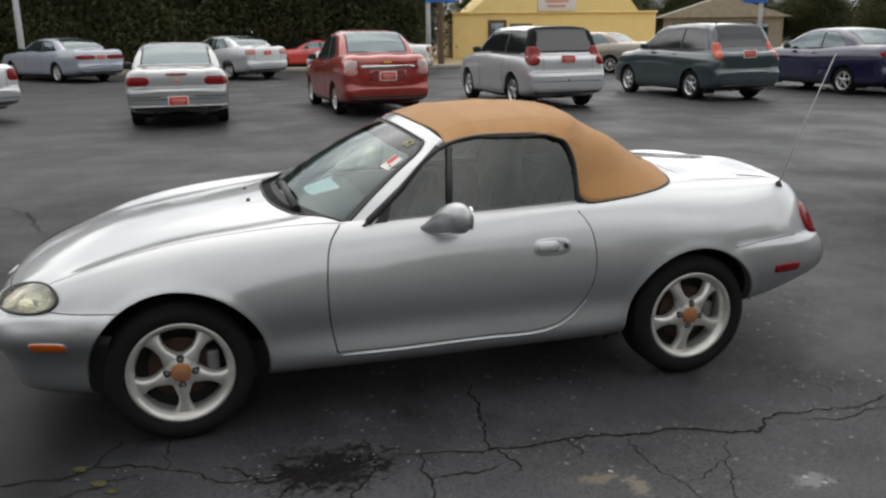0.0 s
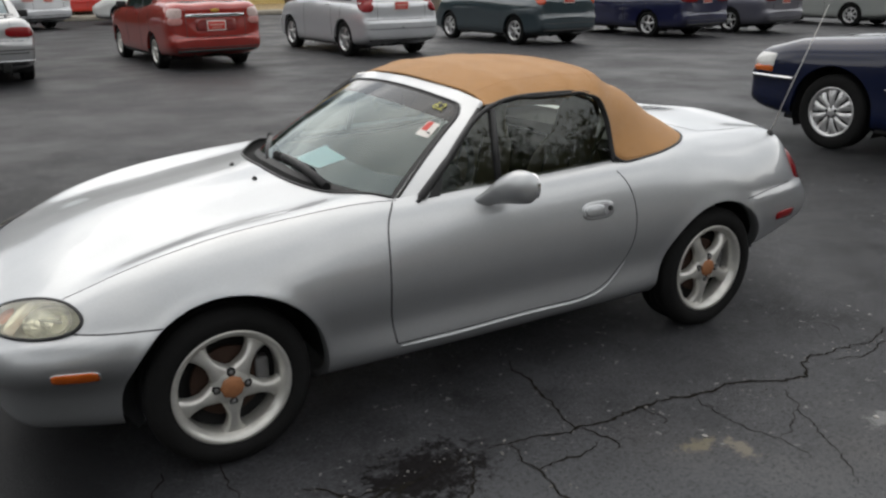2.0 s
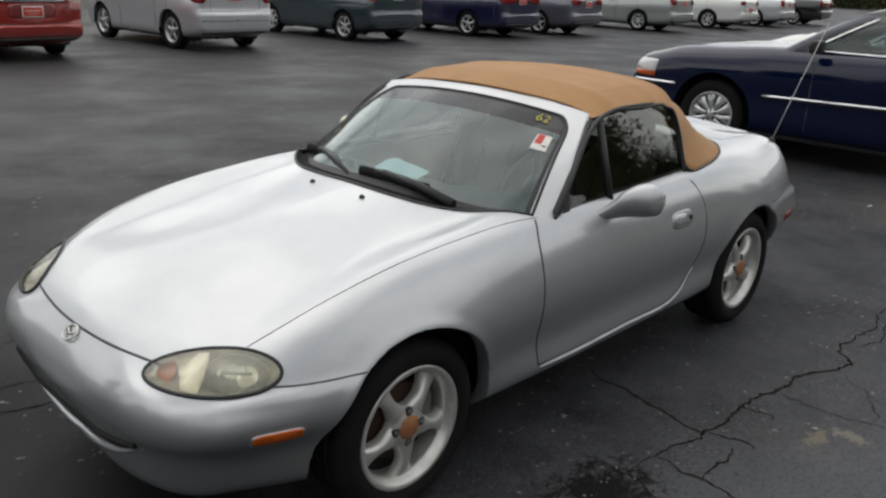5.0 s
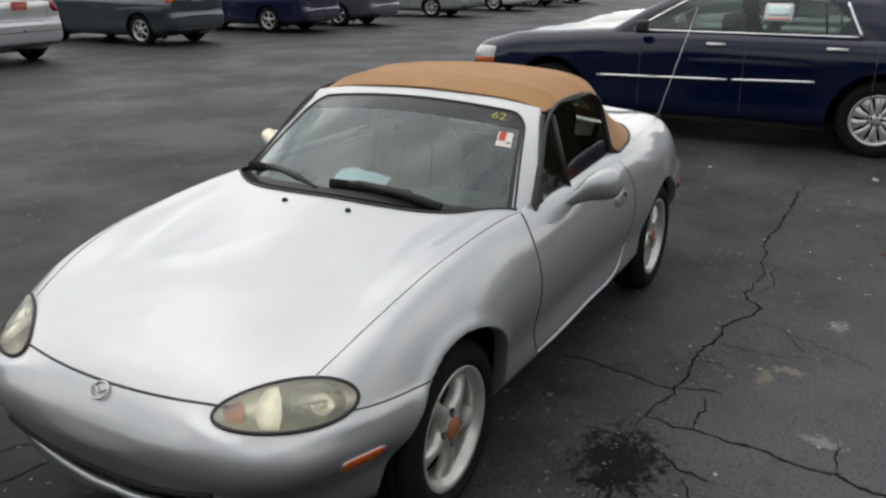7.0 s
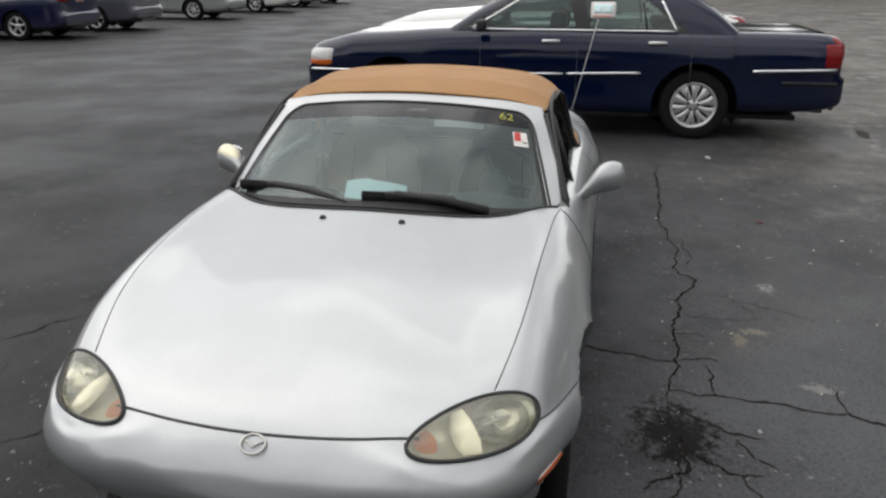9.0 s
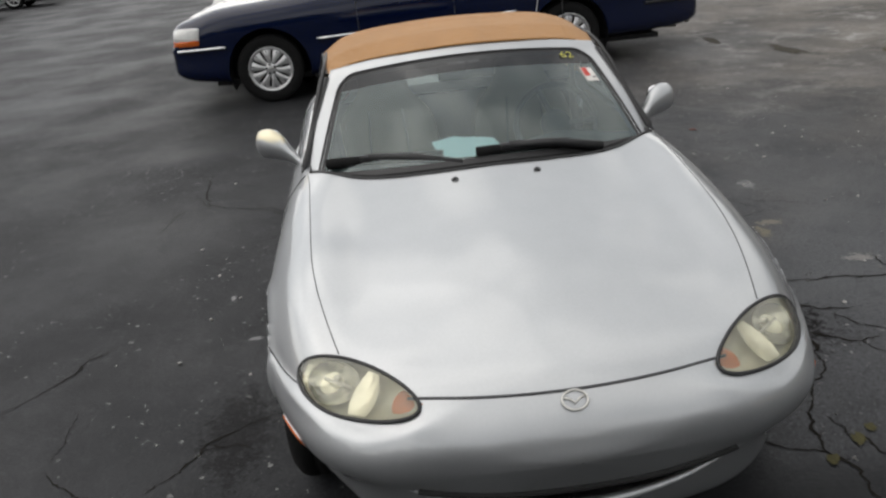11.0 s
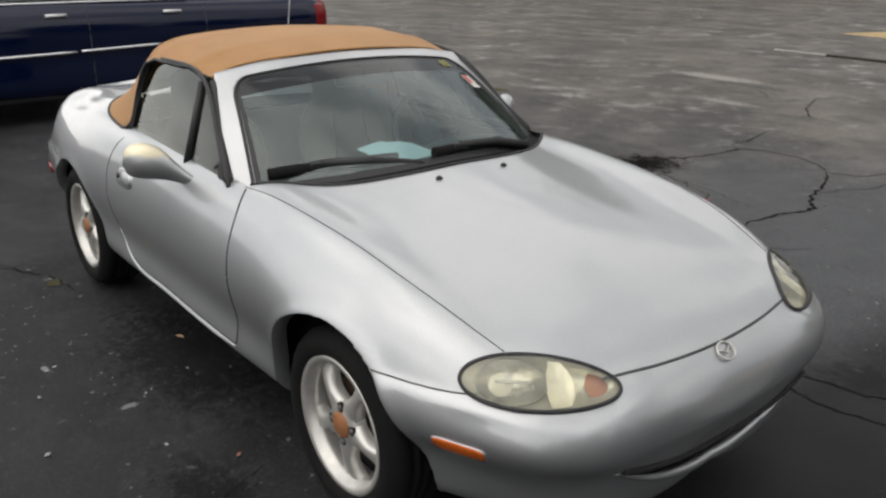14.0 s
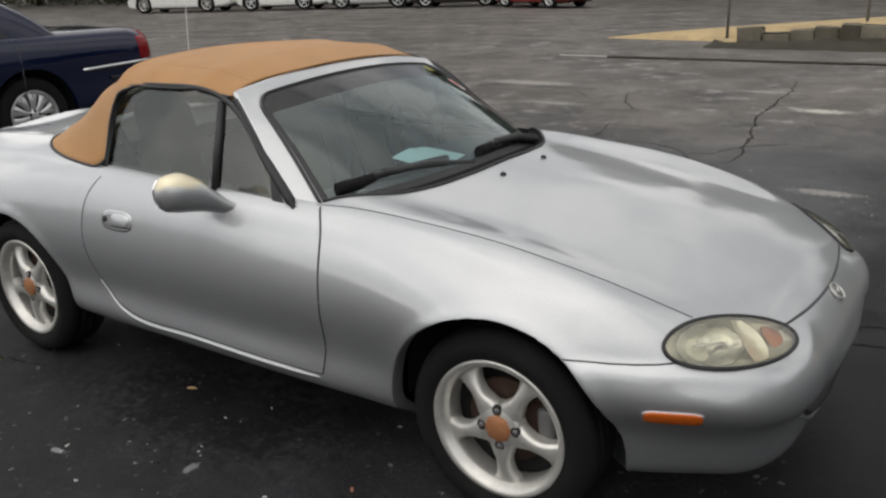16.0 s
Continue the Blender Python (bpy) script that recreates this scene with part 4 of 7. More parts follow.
for s in (-1, 1):
    bm = bmesh.new()
    bm.faces.new([bm.verts.new((x, win_y(z, s), z)) for x, z in WIN[::s]])
    bmesh.ops.triangulate(bm, faces=bm.faces)
    pane_ob = part("side_window", bm, SIDE_GLASS, roadster)
    pane_ob.visible_shadow = False
    part("window_seal", tube([(x, win_y(z, s) + s * 0.006, z) for x, z in curve(WIN, 60)], 0.009, 6), TRIM, roadster)
    part("belt_seal", tube(curve([(-0.385, win_y(0.806, s), 0.806), (0.1, win_y(0.818, s), 0.816), (0.59, win_y(0.828, s), 0.826)], 12), 0.009, 6), TRIM, roadster)
    part("quarter_bar", tube([(-0.005, win_y(0.81, s) + s * 0.003, 0.81), (0.022, win_y(1.10, s) + s * 0.003, 1.10)], 0.015, 8), TRIM, roadster)
    part("pillar_seal", tube([(-0.366, s * 0.701, 0.808), (-0.35, s * 0.697, 0.826), (-0.195, s * 0.647, 0.948), (-0.022, s * 0.582, 1.104)], lambda q: 0.005 + 0.016 * min(1, 5 * q) - 0.010 * q, 8), TRIM, roadster)
    corner = [(-0.385, 0.797), (-0.30, 0.800), (-0.275, 0.812), (-0.245, 0.90), (-0.30, 0.865)]
    bm = bmesh.new()
    low = [bm.verts.new((x, win_y(z, s) - s * 0.004, z)) for x, z in corner]
    high = [bm.verts.new((x, win_y(z, s) + s * 0.005, z)) for x, z in corner]
    bm.faces.new(low)
    bm.faces.new(high)
    for k in range(5):
        bm.faces.new((low[k], low[(k + 1) % 5], high[(k + 1) % 5], high[k]))
    bmesh.ops.recalc_face_normals(bm, faces=bm.faces)
    part("corner_panel", bm, TRIM, roadster)
    # door mirror: a teardrop shell on a foot
    # one shell, drawn out from a slim foot on the door to a rounded head: centre, size ahead, behind and upright
    keys = np.array([(-0.155, 0.690, 0.768, 0.024, 0.024, 0.014), (-0.128, 0.728, 0.778, 0.028, 0.022, 0.020), (-0.085, 0.768, 0.806, 0.038, 0.030, 0.036), (-0.045, 0.812, 0.838, 0.054, 0.036, 0.058),
                     (-0.020, 0.858, 0.851, 0.060, 0.036, 0.066), (-0.006, 0.898, 0.853, 0.052, 0.032, 0.059), (0.000, 0.922, 0.851, 0.030, 0.020, 0.038), (0.002, 0.930, 0.850, 0.006, 0.005, 0.008)])
    step = np.r_[0, np.cumsum(np.linalg.norm(np.diff(keys[:, :3], axis=0), axis=1))]
    bm, rows = bmesh.new(), []
    for x, y, z, ahead_, behind_, tall in pchip(step, keys, np.linspace(0, step[-1], 26)):
        rows.append([bm.verts.new((x + math.cos(a) * (ahead_ if math.cos(a) < 0 else behind_), s * y, z + math.sin(a) * tall)) for a in np.linspace(0, math.tau, 20, endpoint=False)])
    for p, q in zip(rows, rows[1:]):
        for k in range(20):
            bm.faces.new((p[k], p[(k + 1) % 20], q[(k + 1) % 20], q[k]))
    bm.faces.new(rows[0][::-1])
    bm.faces.new(rows[-1])
    bmesh.ops.recalc_face_normals(bm, faces=bm.faces)
    shell = part("door_mirror", smooth(bm), SILVER if s < 0 else MIRROR_WORN, roadster, "" if s < 0 else "silver door mirror with yellowed peeling lacquer")
    part("mirror_glass", decal(tree_of(np.array([(0.019, -2, -2), (0.019, 2, -2), (0.019, 2, 3), (0.019, -2, 3)], float), np.array([[0, 1, 2, 3]])), (0.0, s * 0.866, 0.851), (1, 0, 0), (0, 0, 1), oval(0.052, 0.050, 28, 2.5), -0.004, 0.0), CHROME, shell)

# cabin
SEAT = material("beige_seat_cloth", (0.27, 0.235, 0.18), 0.85, vary=0.15, scale=10)
DASH = material("grey_dash_plastic", (0.055, 0.06, 0.062), 0.6, vary=0.2, scale=10, bump=0.15, bump_scale=300)
PAPER = material("pale_blue_paper", (0.74, 0.93, 0.94), 0.7, vary=0.05, scale=10)
part("cabin_tub", box(1.45, 1.32, 0.02, 0.15, 0, 0.26), SHADOW, roadster)
part("bulkhead", box(0.03, 1.3, 0.55, 0.83, 0, 0.54), SHADOW, roadster)
part("firewall", box(0.03, 1.3, 0.5, -0.58, 0, 0.5), SHADOW, roadster)
bm, rows = bmesh.new(), []
for k in range(25):
    y = -0.64 + 1.28 * k / 24
    hump = 0.035 * math.exp(-(((y + 0.36) / 0.16) ** 2))
    e = 0.10 * (abs(y) / 0.64) ** 2.5
    rows.append([bm.verts.new(c) for c in ((-0.60 + e * 1.6, y, 0.79), (-0.45 + e, y, 0.805 + hump * 0.3), (-0.30, y, 0.80 + hump), (-0.22, y, 0.775 + hump), (-0.20, y, 0.70), (-0.27, y, 0.52))])
for a, b in zip(rows, rows[1:]):
    for i in range(5):
        bm.faces.new((a[i], a[i + 1], b[i + 1], b[i])).smooth = True
bmesh.ops.recalc_face_normals(bm, faces=bm.faces)
part("dashboard", bm, DASH, roadster)
for s in (-1, 1):
    part("door_card", box(1.05, 0.03, 0.46, 0.05, s * 0.675, 0.57, 0.01), SEAT, roadster)
    # backrest: wide bolsters, drawn in to a one-piece headrest
    up_ = np.array([(0.0, 0.235, 0.075), (0.12, 0.25, 0.085), (0.30, 0.255, 0.085), (0.44, 0.235, 0.078), (0.54, 0.165, 0.066), (0.60, 0.128, 0.058), (0.68, 0.128, 0.055), (0.74, 0.105, 0.045), (0.765, 0.04, 0.02)])
    bm, rows = bmesh.new(), []
    for h, half, deep in pchip(up_[:, 0], up_, np.linspace(0, 0.765, 26)):
        ring_ = []
        for k in range(24):
            a = k * math.tau / 24
            u, d_ = math.copysign(abs(math.cos(a)) ** 0.6, math.cos(a)), math.sin(a)
            hollow = 0.030 * (1 - abs(u) ** 3) * (1 if h < 0.5 else 0.2) if d_ < 0 else 0.0
            ring_.append(bm.verts.new((d_ * deep + hollow, half * u, h)))
        rows.append(ring_)
    for p, q in zip(rows, rows[1:]):
        for k in range(24):
            bm.faces.new((p[k], p[(k + 1) % 24], q[(k + 1) % 24], q[k]))
    bm.faces.new(rows[0][::-1])
    bm.faces.new(rows[-1])
    bmesh.ops.recalc_face_normals(bm, faces=bm.faces)
    bmesh.ops.transform(bm, verts=bm.verts, matrix=pose(0.50, s * 0.35, 0.33, 0, 15, 0))
    seat = part("seat", smooth(bm), SEAT, roadster, "beige bucket seat")
    for v_ in (-0.11, 0.11):
        welt = [pose(0.50, s * 0.35, 0.33, 0, 15, 0) @ Vector((-0.058, v_ * (1 - 0.25 * k / 10), 0.10 + 0.38 * k / 10)) for k in range(11)]
        part("welt", tube(welt, 0.004, 5), DASH, seat)
    cush = box(0.50, 0.48, 0.14, 0.24, s * 0.35, 0.36, 0.04, 3)
    part("cushion", cush, SEAT, seat)
    belt_line = [(0.60, s * 0.615, 0.98), (0.52, s * 0.60, 0.80), (0.40, s * 0.575, 0.55)]
    part("seat_belt", tube(curve(belt_line, 12), 0.016, 6, flat=0.2), TRIM, roadster)
tilt = pose(-0.06, -0.38, 0.80, 0, -66, 0)
wheel_ring = [tilt @ Vector((0.175 * math.cos(k * math.tau / 32), 0.175 * math.sin(k * math.tau / 32), 0)) for k in range(32)]
steering = part("steering_wheel", tube(wheel_ring, 0.015, 8, True), DASH, roadster)
hubp = lathe([(0.0, 0.02), (0.05, 0.018), (0.07, 0.0), (0.06, -0.04)], 20, "z")
bmesh.ops.transform(hubp, verts=hubp.verts, matrix=tilt)
part("hub_pad", hubp, DASH, steering)
for a in (20, 160, 270):
    part("spoke", tube([tilt @ Vector((0.05 * math.cos(radians(a)), 0.05 * math.sin(radians(a)), 0)), tilt @ Vector((0.17 * math.cos(radians(a)), 0.17 * math.sin(radians(a)), 0))], 0.014, 6), DASH, steering)
rear_view = box(0.03, 0.24, 0.065, -0.115, 0.0, 1.085, 0.012)
rv = part("interior_mirror", rear_view, TRIM, roadster)
part("stalk", tube([(-0.125, 0, 1.09), (-0.15, 0, 1.125)], 0.008, 6), TRIM, rv)
for s in (-1, 1):
    vis = box(0.13, 0.34, 0.012, 0.03, s * 0.24, 1.105, 0.005)
    part("sun_visor", vis, DASH, roadster)
# sheet of paper on the dash, sticker and marker digits on the glass
bm, rows = bmesh.new(), []
for i in range(9):
    u = i / 8
    rows.append([])
    for j in range(6):
        v = j / 5
        y = -0.09 + 0.25 * u + 0.03 * v
        x = -0.50 + 0.14 * v - 0.02 * math.sin(3 * u)
        z = 0.834 + 0.022 * math.sin(math.pi * u) * v + 0.020 * v + 0.010 * (u > 0.5) * v
        rows[-1].append(bm.verts.new((x, y, z)))
for a, b in zip(rows, rows[1:]):
    for i in range(5):
        bm.faces.new((a[i], a[i + 1], b[i + 1], b[i])).smooth = True
tagged(part("paper_sheet", bm, PAPER), "pale blue folded paper sheet on the dashboard", "paper")


def on_screen(u0, u1, v0, v1, lift=0.004):
    bm, rows = bmesh.new(), []
    for i in range(5):
        rows.append([bm.verts.new(Vector(screen(u0 + (u1 - u0) * i / 4, v0 + (v1 - v0) * j / 4)) + Vector((-0.5, 0, 0.86)) * lift) for j in range(5)])
    for a, b in zip(rows, rows[1:]):
        for i in range(4):
            bm.faces.new((a[i], a[i + 1], b[i + 1], b[i]))
    return bm


ticket = tagged(part("sticker", on_screen(-0.835, -0.935, 0.60, 0.755, 0.002), PLATE_WHITE), "white and red sticker on the windscreen", "sticker")
part("red_field", on_screen(-0.845, -0.89, 0.655, 0.75, 0.0035), PLATE_RED, ticket)
part("print_line", on_screen(-0.90, -0.925, 0.635, 0.65, 0.0035), TRIM, ticket)
YELLOW = material("yellow_marker", (0.40, 0.38, 0.06), 0.6, vary=0.2, scale=60)
marks = bpy.data.curves.new("marker_digits", "FONT")
marks.body, marks.size, marks.align_x = "62", 0.062, "CENTER"
marks.extrude = 0.0004
tm = bpy.data.objects.new("tmp", marks)
scene.collection.objects.link(tm)
bpy.context.view_layer.update()
text_mesh = bpy.data.meshes.new_from_object(tm.evaluated_get(bpy.context.evaluated_depsgraph_get()))
bpy.data.objects.remove(tm)
digits = tagged(link("marker_digits", text_mesh, YELLOW), "yellow hand-marked digits on the windscreen", "writing")
p0, p1, p2 = (Vector(screen(u, v)) for u, v in ((-0.80, 0.875), (-0.90, 0.875), (-0.80, 0.96)))
ex = (p1 - p0).normalized()
ez = ex.cross((p2 - p0)).normalized()
ey = ez.cross(ex)
digits.matrix_world = Matrix.Translation(p0 + Vector((-0.5, 0, 0.86)) * 0.005) @ Matrix((ex, ey, ez)).transposed().to_4x4()


def draw_in_nose():
    """Slims the nose a little and sets it a finger's width off the middle, as the car's own is."""
    for ob in roadster.children_recursive:
        if ob.type == "MESH" and ob.name.split(".")[0] not in WHEEL_PARTS:
            co = np.empty(3 * len(ob.data.vertices))
            ob.data.vertices.foreach_get("co", co)
            co = co.reshape(-1, 3)
            f = 1 - rise(-1.80, -1.15, co[:, 0])
            co[:, 1] = co[:, 1] * (1 - 0.018 * f) - 0.013 * f
            ob.data.vertices.foreach_set("co", co.ravel())
            ob.data.update()


WHEEL_PARTS = ("tyre", "rim", "wheel_back", "brake_disc", "brake_caliper", "spokes", "hub_face", "centre_cap", "lug_nut", "nut_recess")
draw_in_nose()


# ---- ground ----
def asphalt():
    """Sealed dark asphalt by the cars, worn grey and scuffed beyond."""
    mat = material("worn_asphalt", (0.04, 0.04, 0.042), 0.6)
    nodes, links = mat.node_tree.nodes, mat.node_tree.links
    bsdf, coord = nodes["Principled BSDF"], nodes.new("ShaderNodeTexCoord")

    def noise_at(scale, detail=5, rough=0.6, stretch=(1, 1, 1)):
        tex, mapping = nodes.new("ShaderNodeTexNoise"), nodes.new("ShaderNodeMapping")
        mapping.inputs["Scale"].default_value = stretch
        tex.inputs["Scale"].default_value, tex.inputs["Detail"].default_value, tex.inputs["Roughness"].default_value = scale, detail, rough
        links.new(coord.outputs["Object"], mapping.inputs["Vector"])
        links.new(mapping.outputs["Vector"], tex.inputs["Vector"])
        return tex.outputs["Fac"]

    def ranged(value, a, b, c=0.0, d=1.0):
        node = nodes.new("ShaderNodeMapRange")
        node.interpolation_type = "SMOOTHSTEP"
        for key, v in (("From Min", a), ("From Max", b), ("To Min", c), ("To Max", d)):
            node.inputs[key].default_value = v
        links.new(value, node.inputs["Value"])
        return node.outputs["Result"]

    def math2(op, a, b):
        node = nodes.new("ShaderNodeMath")
        node.operation = op
        for k, v in enumerate((a, b)):
            if isinstance(v, float):
                node.inputs[k].default_value = v
            else:
                links.new(v, node.inputs[k])
        return node.outputs["Value"]

    def mixed(fac, a, b):
        node = nodes.new("ShaderNodeMix")
        node.data_type = "RGBA"
        links.new(fac, node.inputs["Factor"])
        for key, v in (("A", a), ("B", b)):
            if isinstance(v, tuple):
                node.inputs[key].default_value = (*v, 1)
            else:
                links.new(v, node.inputs[key])
        return node.outputs["Result"]

    split = nodes.new("ShaderNodeSeparateXYZ")
    links.new(coord.outputs["Object"], split.inputs["Vector"])
    patch = noise_at(0.35, 6, 0.62)
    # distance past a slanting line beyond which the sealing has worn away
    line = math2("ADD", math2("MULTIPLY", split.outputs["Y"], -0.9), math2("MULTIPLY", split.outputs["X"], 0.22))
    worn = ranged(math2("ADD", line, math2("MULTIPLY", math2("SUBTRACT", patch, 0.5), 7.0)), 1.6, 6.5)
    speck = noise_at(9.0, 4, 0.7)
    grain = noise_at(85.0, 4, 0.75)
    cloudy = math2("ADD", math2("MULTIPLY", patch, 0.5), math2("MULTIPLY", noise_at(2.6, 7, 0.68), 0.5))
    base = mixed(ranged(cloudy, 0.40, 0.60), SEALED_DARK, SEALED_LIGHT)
    # a blacker strip along the row, greyer towards the next row
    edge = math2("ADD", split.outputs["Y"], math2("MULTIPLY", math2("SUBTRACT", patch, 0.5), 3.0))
    dark_strip = math2("MULTIPLY", ranged(edge, 0.2, 1.2), ranged(edge, 4.6, 3.2))
    base = mixed(math2("MULTIPLY", dark_strip, 0.75), base, (0.0085, 0.009, 0.0105))
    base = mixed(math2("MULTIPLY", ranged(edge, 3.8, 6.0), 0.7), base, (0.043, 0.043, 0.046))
    # shade by the car put into the colour: the ground past it is paler
    past_shade = math2("MULTIPLY", ranged(edge, -0.7, -1.7), ranged(split.outputs["X"], 1.5, 0.0, 0.28, 0.75))
    base = mixed(past_shade, base, (0.080, 0.083, 0.089))
    # a blacker patch ahead of the row
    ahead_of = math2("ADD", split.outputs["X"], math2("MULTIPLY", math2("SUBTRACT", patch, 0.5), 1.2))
    dark_front = math2("MULTIPLY", ranged(ahead_of, -1.30, -1.75), ranged(edge, 2.6, 1.4))
    # fewer pale specks on both dark areas
    specks = math2("SUBTRACT", 1.0, math2("MAXIMUM", math2("MULTIPLY", dark_strip, 0.55), math2("MULTIPLY", dark_front, 0.88)))
    base = mixed(math2("MULTIPLY", dark_front, 0.9), base, (0.0085, 0.009, 0.010))
    grey = mixed(ranged(noise_at(0.7, 6, 0.6, (1, 1, 1)), 0.34, 0.68), (0.085, 0.077, 0.068), (0.165, 0.147, 0.128))
    grey = mixed(math2("MULTIPLY", ranged(noise_at(1.3, 9, 0.72), 0.50, 0.36), 0.8), grey, (0.040, 0.039, 0.038))
    chalk = math2("MULTIPLY", ranged(noise_at(2.4, 9, 0.76, (1, 1, 1)), 0.51, 0.62), math2("MULTIPLY", worn, ranged(noise_at(0.5, 5, 0.65), 0.40, 0.60)))
    color = mixed(worn, base, grey)
    color = mixed(math2("MULTIPLY", chalk, 0.85), color, (0.36, 0.35, 0.335))
    color = mixed(math2("MULTIPLY", math2("MULTIPLY", ranged(speck, 0.50, 0.75), 0.18), specks), color, (0.075, 0.075, 0.075))
    color = mixed(math2("MULTIPLY", math2("MULTIPLY", ranged(grain, 0.55, 0.70), 0.75), specks), color, (0.14, 0.14, 0.144))
    color = mixed(math2("MULTIPLY", math2("MULTIPLY", ranged(noise_at(32.0, 6, 0.75), 0.54, 0.66), 0.32), specks), color, (0.09, 0.09, 0.094))
    color = mixed(math2("MULTIPLY", ranged(noise_at(60.0, 3, 0.7), 0.50, 0.36), 0.6), color, (0.006, 0.006, 0.007))
    scuff = math2("MULTIPLY", ranged(noise_at(19.0, 3, 0.6), 0.645, 0.685), ranged(noise_at(0.8, 3), 0.43, 0.56))
    color = mixed(math2("MULTIPLY", scuff, 0.55), color, (0.30, 0.30, 0.29))
    # mottled film of dust, and oil that has soaked in and run along the pores
    mottle = noise_at(7.0, 9, 0.74)
    color = mixed(math2("MULTIPLY", math2("MULTIPLY", ranged(mottle, 0.52, 0.68), 0.26), specks), color, (0.085, 0.085, 0.089))
    color = mixed(math2("MULTIPLY", ranged(mottle, 0.46, 0.32), 0.40), color, (0.008, 0.008, 0.009))
    pores = noise_at(16.0, 10, 0.82)
    dull = 0.0
    for sx, sy, rx, ry, depth in ((-0.62, -1.17, 0.28, 0.19, 0.85), (0.98, -3.3, 0.30, 0.40, 0.95), (-1.75, -1.25, 0.22, 0.16, 0.5), (0.98, -3.2, 0.16, 0.22, 0.9), (0.1, 0.75, 0.6, 0.3, 0.5), (-0.9, 1.05, 0.35, 0.15, 0.5)):
        shift = nodes.new("ShaderNodeVectorMath")
        shift.operation = "MULTIPLY_ADD"
        shift.inputs[1].default_value, shift.inputs[2].default_value = (1 / rx, 1 / ry, 0), (-sx / rx, -sy / ry, 0)
        size_ = nodes.new("ShaderNodeVectorMath")
        size_.operation = "LENGTH"
        links.new(coord.outputs["Object"], shift.inputs[0])
        links.new(shift.outputs["Vector"], size_.inputs[0])
        soak = ranged(math2("ADD", size_.outputs["Value"], math2("MULTIPLY", math2("SUBTRACT", pores, 0.5), 4.6)), 1.0, 0.5)
        soak = math2("MULTIPLY", soak, depth)
        dull = math2("MAXIMUM", soak, dull)
        color = mixed(soak, color, (0.0055, 0.0042, 0.0038))
    # dried mud and chalk splashed on the ground
    chips = noise_at(22.0, 9, 0.8)
    for sx, sy, rx, ry, tone in ((0.30, -1.53, 0.10, 0.045, (0.15, 0.13, 0.09)), (0.41, -1.62, 0.05, 0.09, (0.17, 0.15, 0.12)), (-0.13, -1.80, 0.05, 0.10, (0.20, 0.19, 0.18)), (-0.62, -6.7, 0.34, 0.17, (0.50, 0.48, 0.42)),
                                 (0.45, -6.35, 0.16, 0.08, (0.30, 0.29, 0.27)), (0.2, -7.9, 0.5, 0.10, (0.30, 0.29, 0.27)), (3.3, -7.7, 0.9, 0.25, (0.30, 0.28, 0.26)), (2.2, -6.2, 0.5, 0.14, (0.25, 0.24, 0.22)), (-1.25, -3.37, 0.30, 0.10, (0.26, 0.25, 0.23)), (1.03, -1.77, 0.10, 0.06, (0.17, 0.17, 0.17)), (0.32, 1.23, 0.05, 0.02, (0.25, 0.25, 0.25)), (-0.16, 1.06, 0.02, 0.045, (0.2, 0.2, 0.2))):
        shift, size_ = nodes.new("ShaderNodeVectorMath"), nodes.new("ShaderNodeVectorMath")
        shift.operation, size_.operation = "MULTIPLY_ADD", "LENGTH"
        shift.inputs[1].default_value, shift.inputs[2].default_value = (1 / rx, 1 / ry, 0), (-sx / rx, -sy / ry, 0)
        links.new(coord.outputs["Object"], shift.inputs[0])
        links.new(shift.outputs["Vector"], size_.inputs[0])
        film = ranged(math2("ADD", size_.outputs["Value"], math2("MULTIPLY", math2("SUBTRACT", chips, 0.5), 4.5)), 0.9, 0.4)
        color = mixed(math2("MULTIPLY", film, 0.85), color, tone)
    links.new(color, bsdf.inputs["Base Color"])
    links.new(ranged(noise_at(0.8, 4, 0.55), 0.3, 0.7, 0.46, 0.68), bsdf.inputs["Roughness"])
    relief, height = nodes.new("ShaderNodeBump"), math2("ADD", grain, math2("MULTIPLY", speck, 0.25))
    links.new(math2("SUBTRACT", 0.25, math2("MAXIMUM", math2("MULTIPLY", dull, 0.25), math2("MULTIPLY", dark_front, 0.08))), bsdf.inputs["Specular IOR Level"])
    relief.inputs["Strength"].default_value, relief.inputs["Distance"].default_value = 0.6, 0.004
    links.new(height, relief.inputs["Height"])
    links.new(relief.outputs["Normal"], bsdf.inputs["Normal"])
    return mat


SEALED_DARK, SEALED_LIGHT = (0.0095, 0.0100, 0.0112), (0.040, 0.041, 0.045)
bm = bmesh.new()
bmesh.ops.create_grid(bm, x_segments=8, y_segments=8, size=1500)
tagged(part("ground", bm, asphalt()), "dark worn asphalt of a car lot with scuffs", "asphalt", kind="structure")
TAR = material("open_crack", (0.016, 0.0143, 0.0122), 1.0, vary=0.6, scale=30, Specular_IOR_Level=0.08)
MOSS = material("dry_moss", (0.055, 0.049, 0.016), 0.95, vary=0.4, scale=40, bump=0.4)
MUD = material("dried_mud", (0.038, 0.033, 0.022), 0.95, vary=0.5, scale=9, bump=0.4)
GRIT = material("pale_grit", (0.36, 0.35, 0.33), 0.9, vary=0.25, scale=50)
rng = random.Random(7)


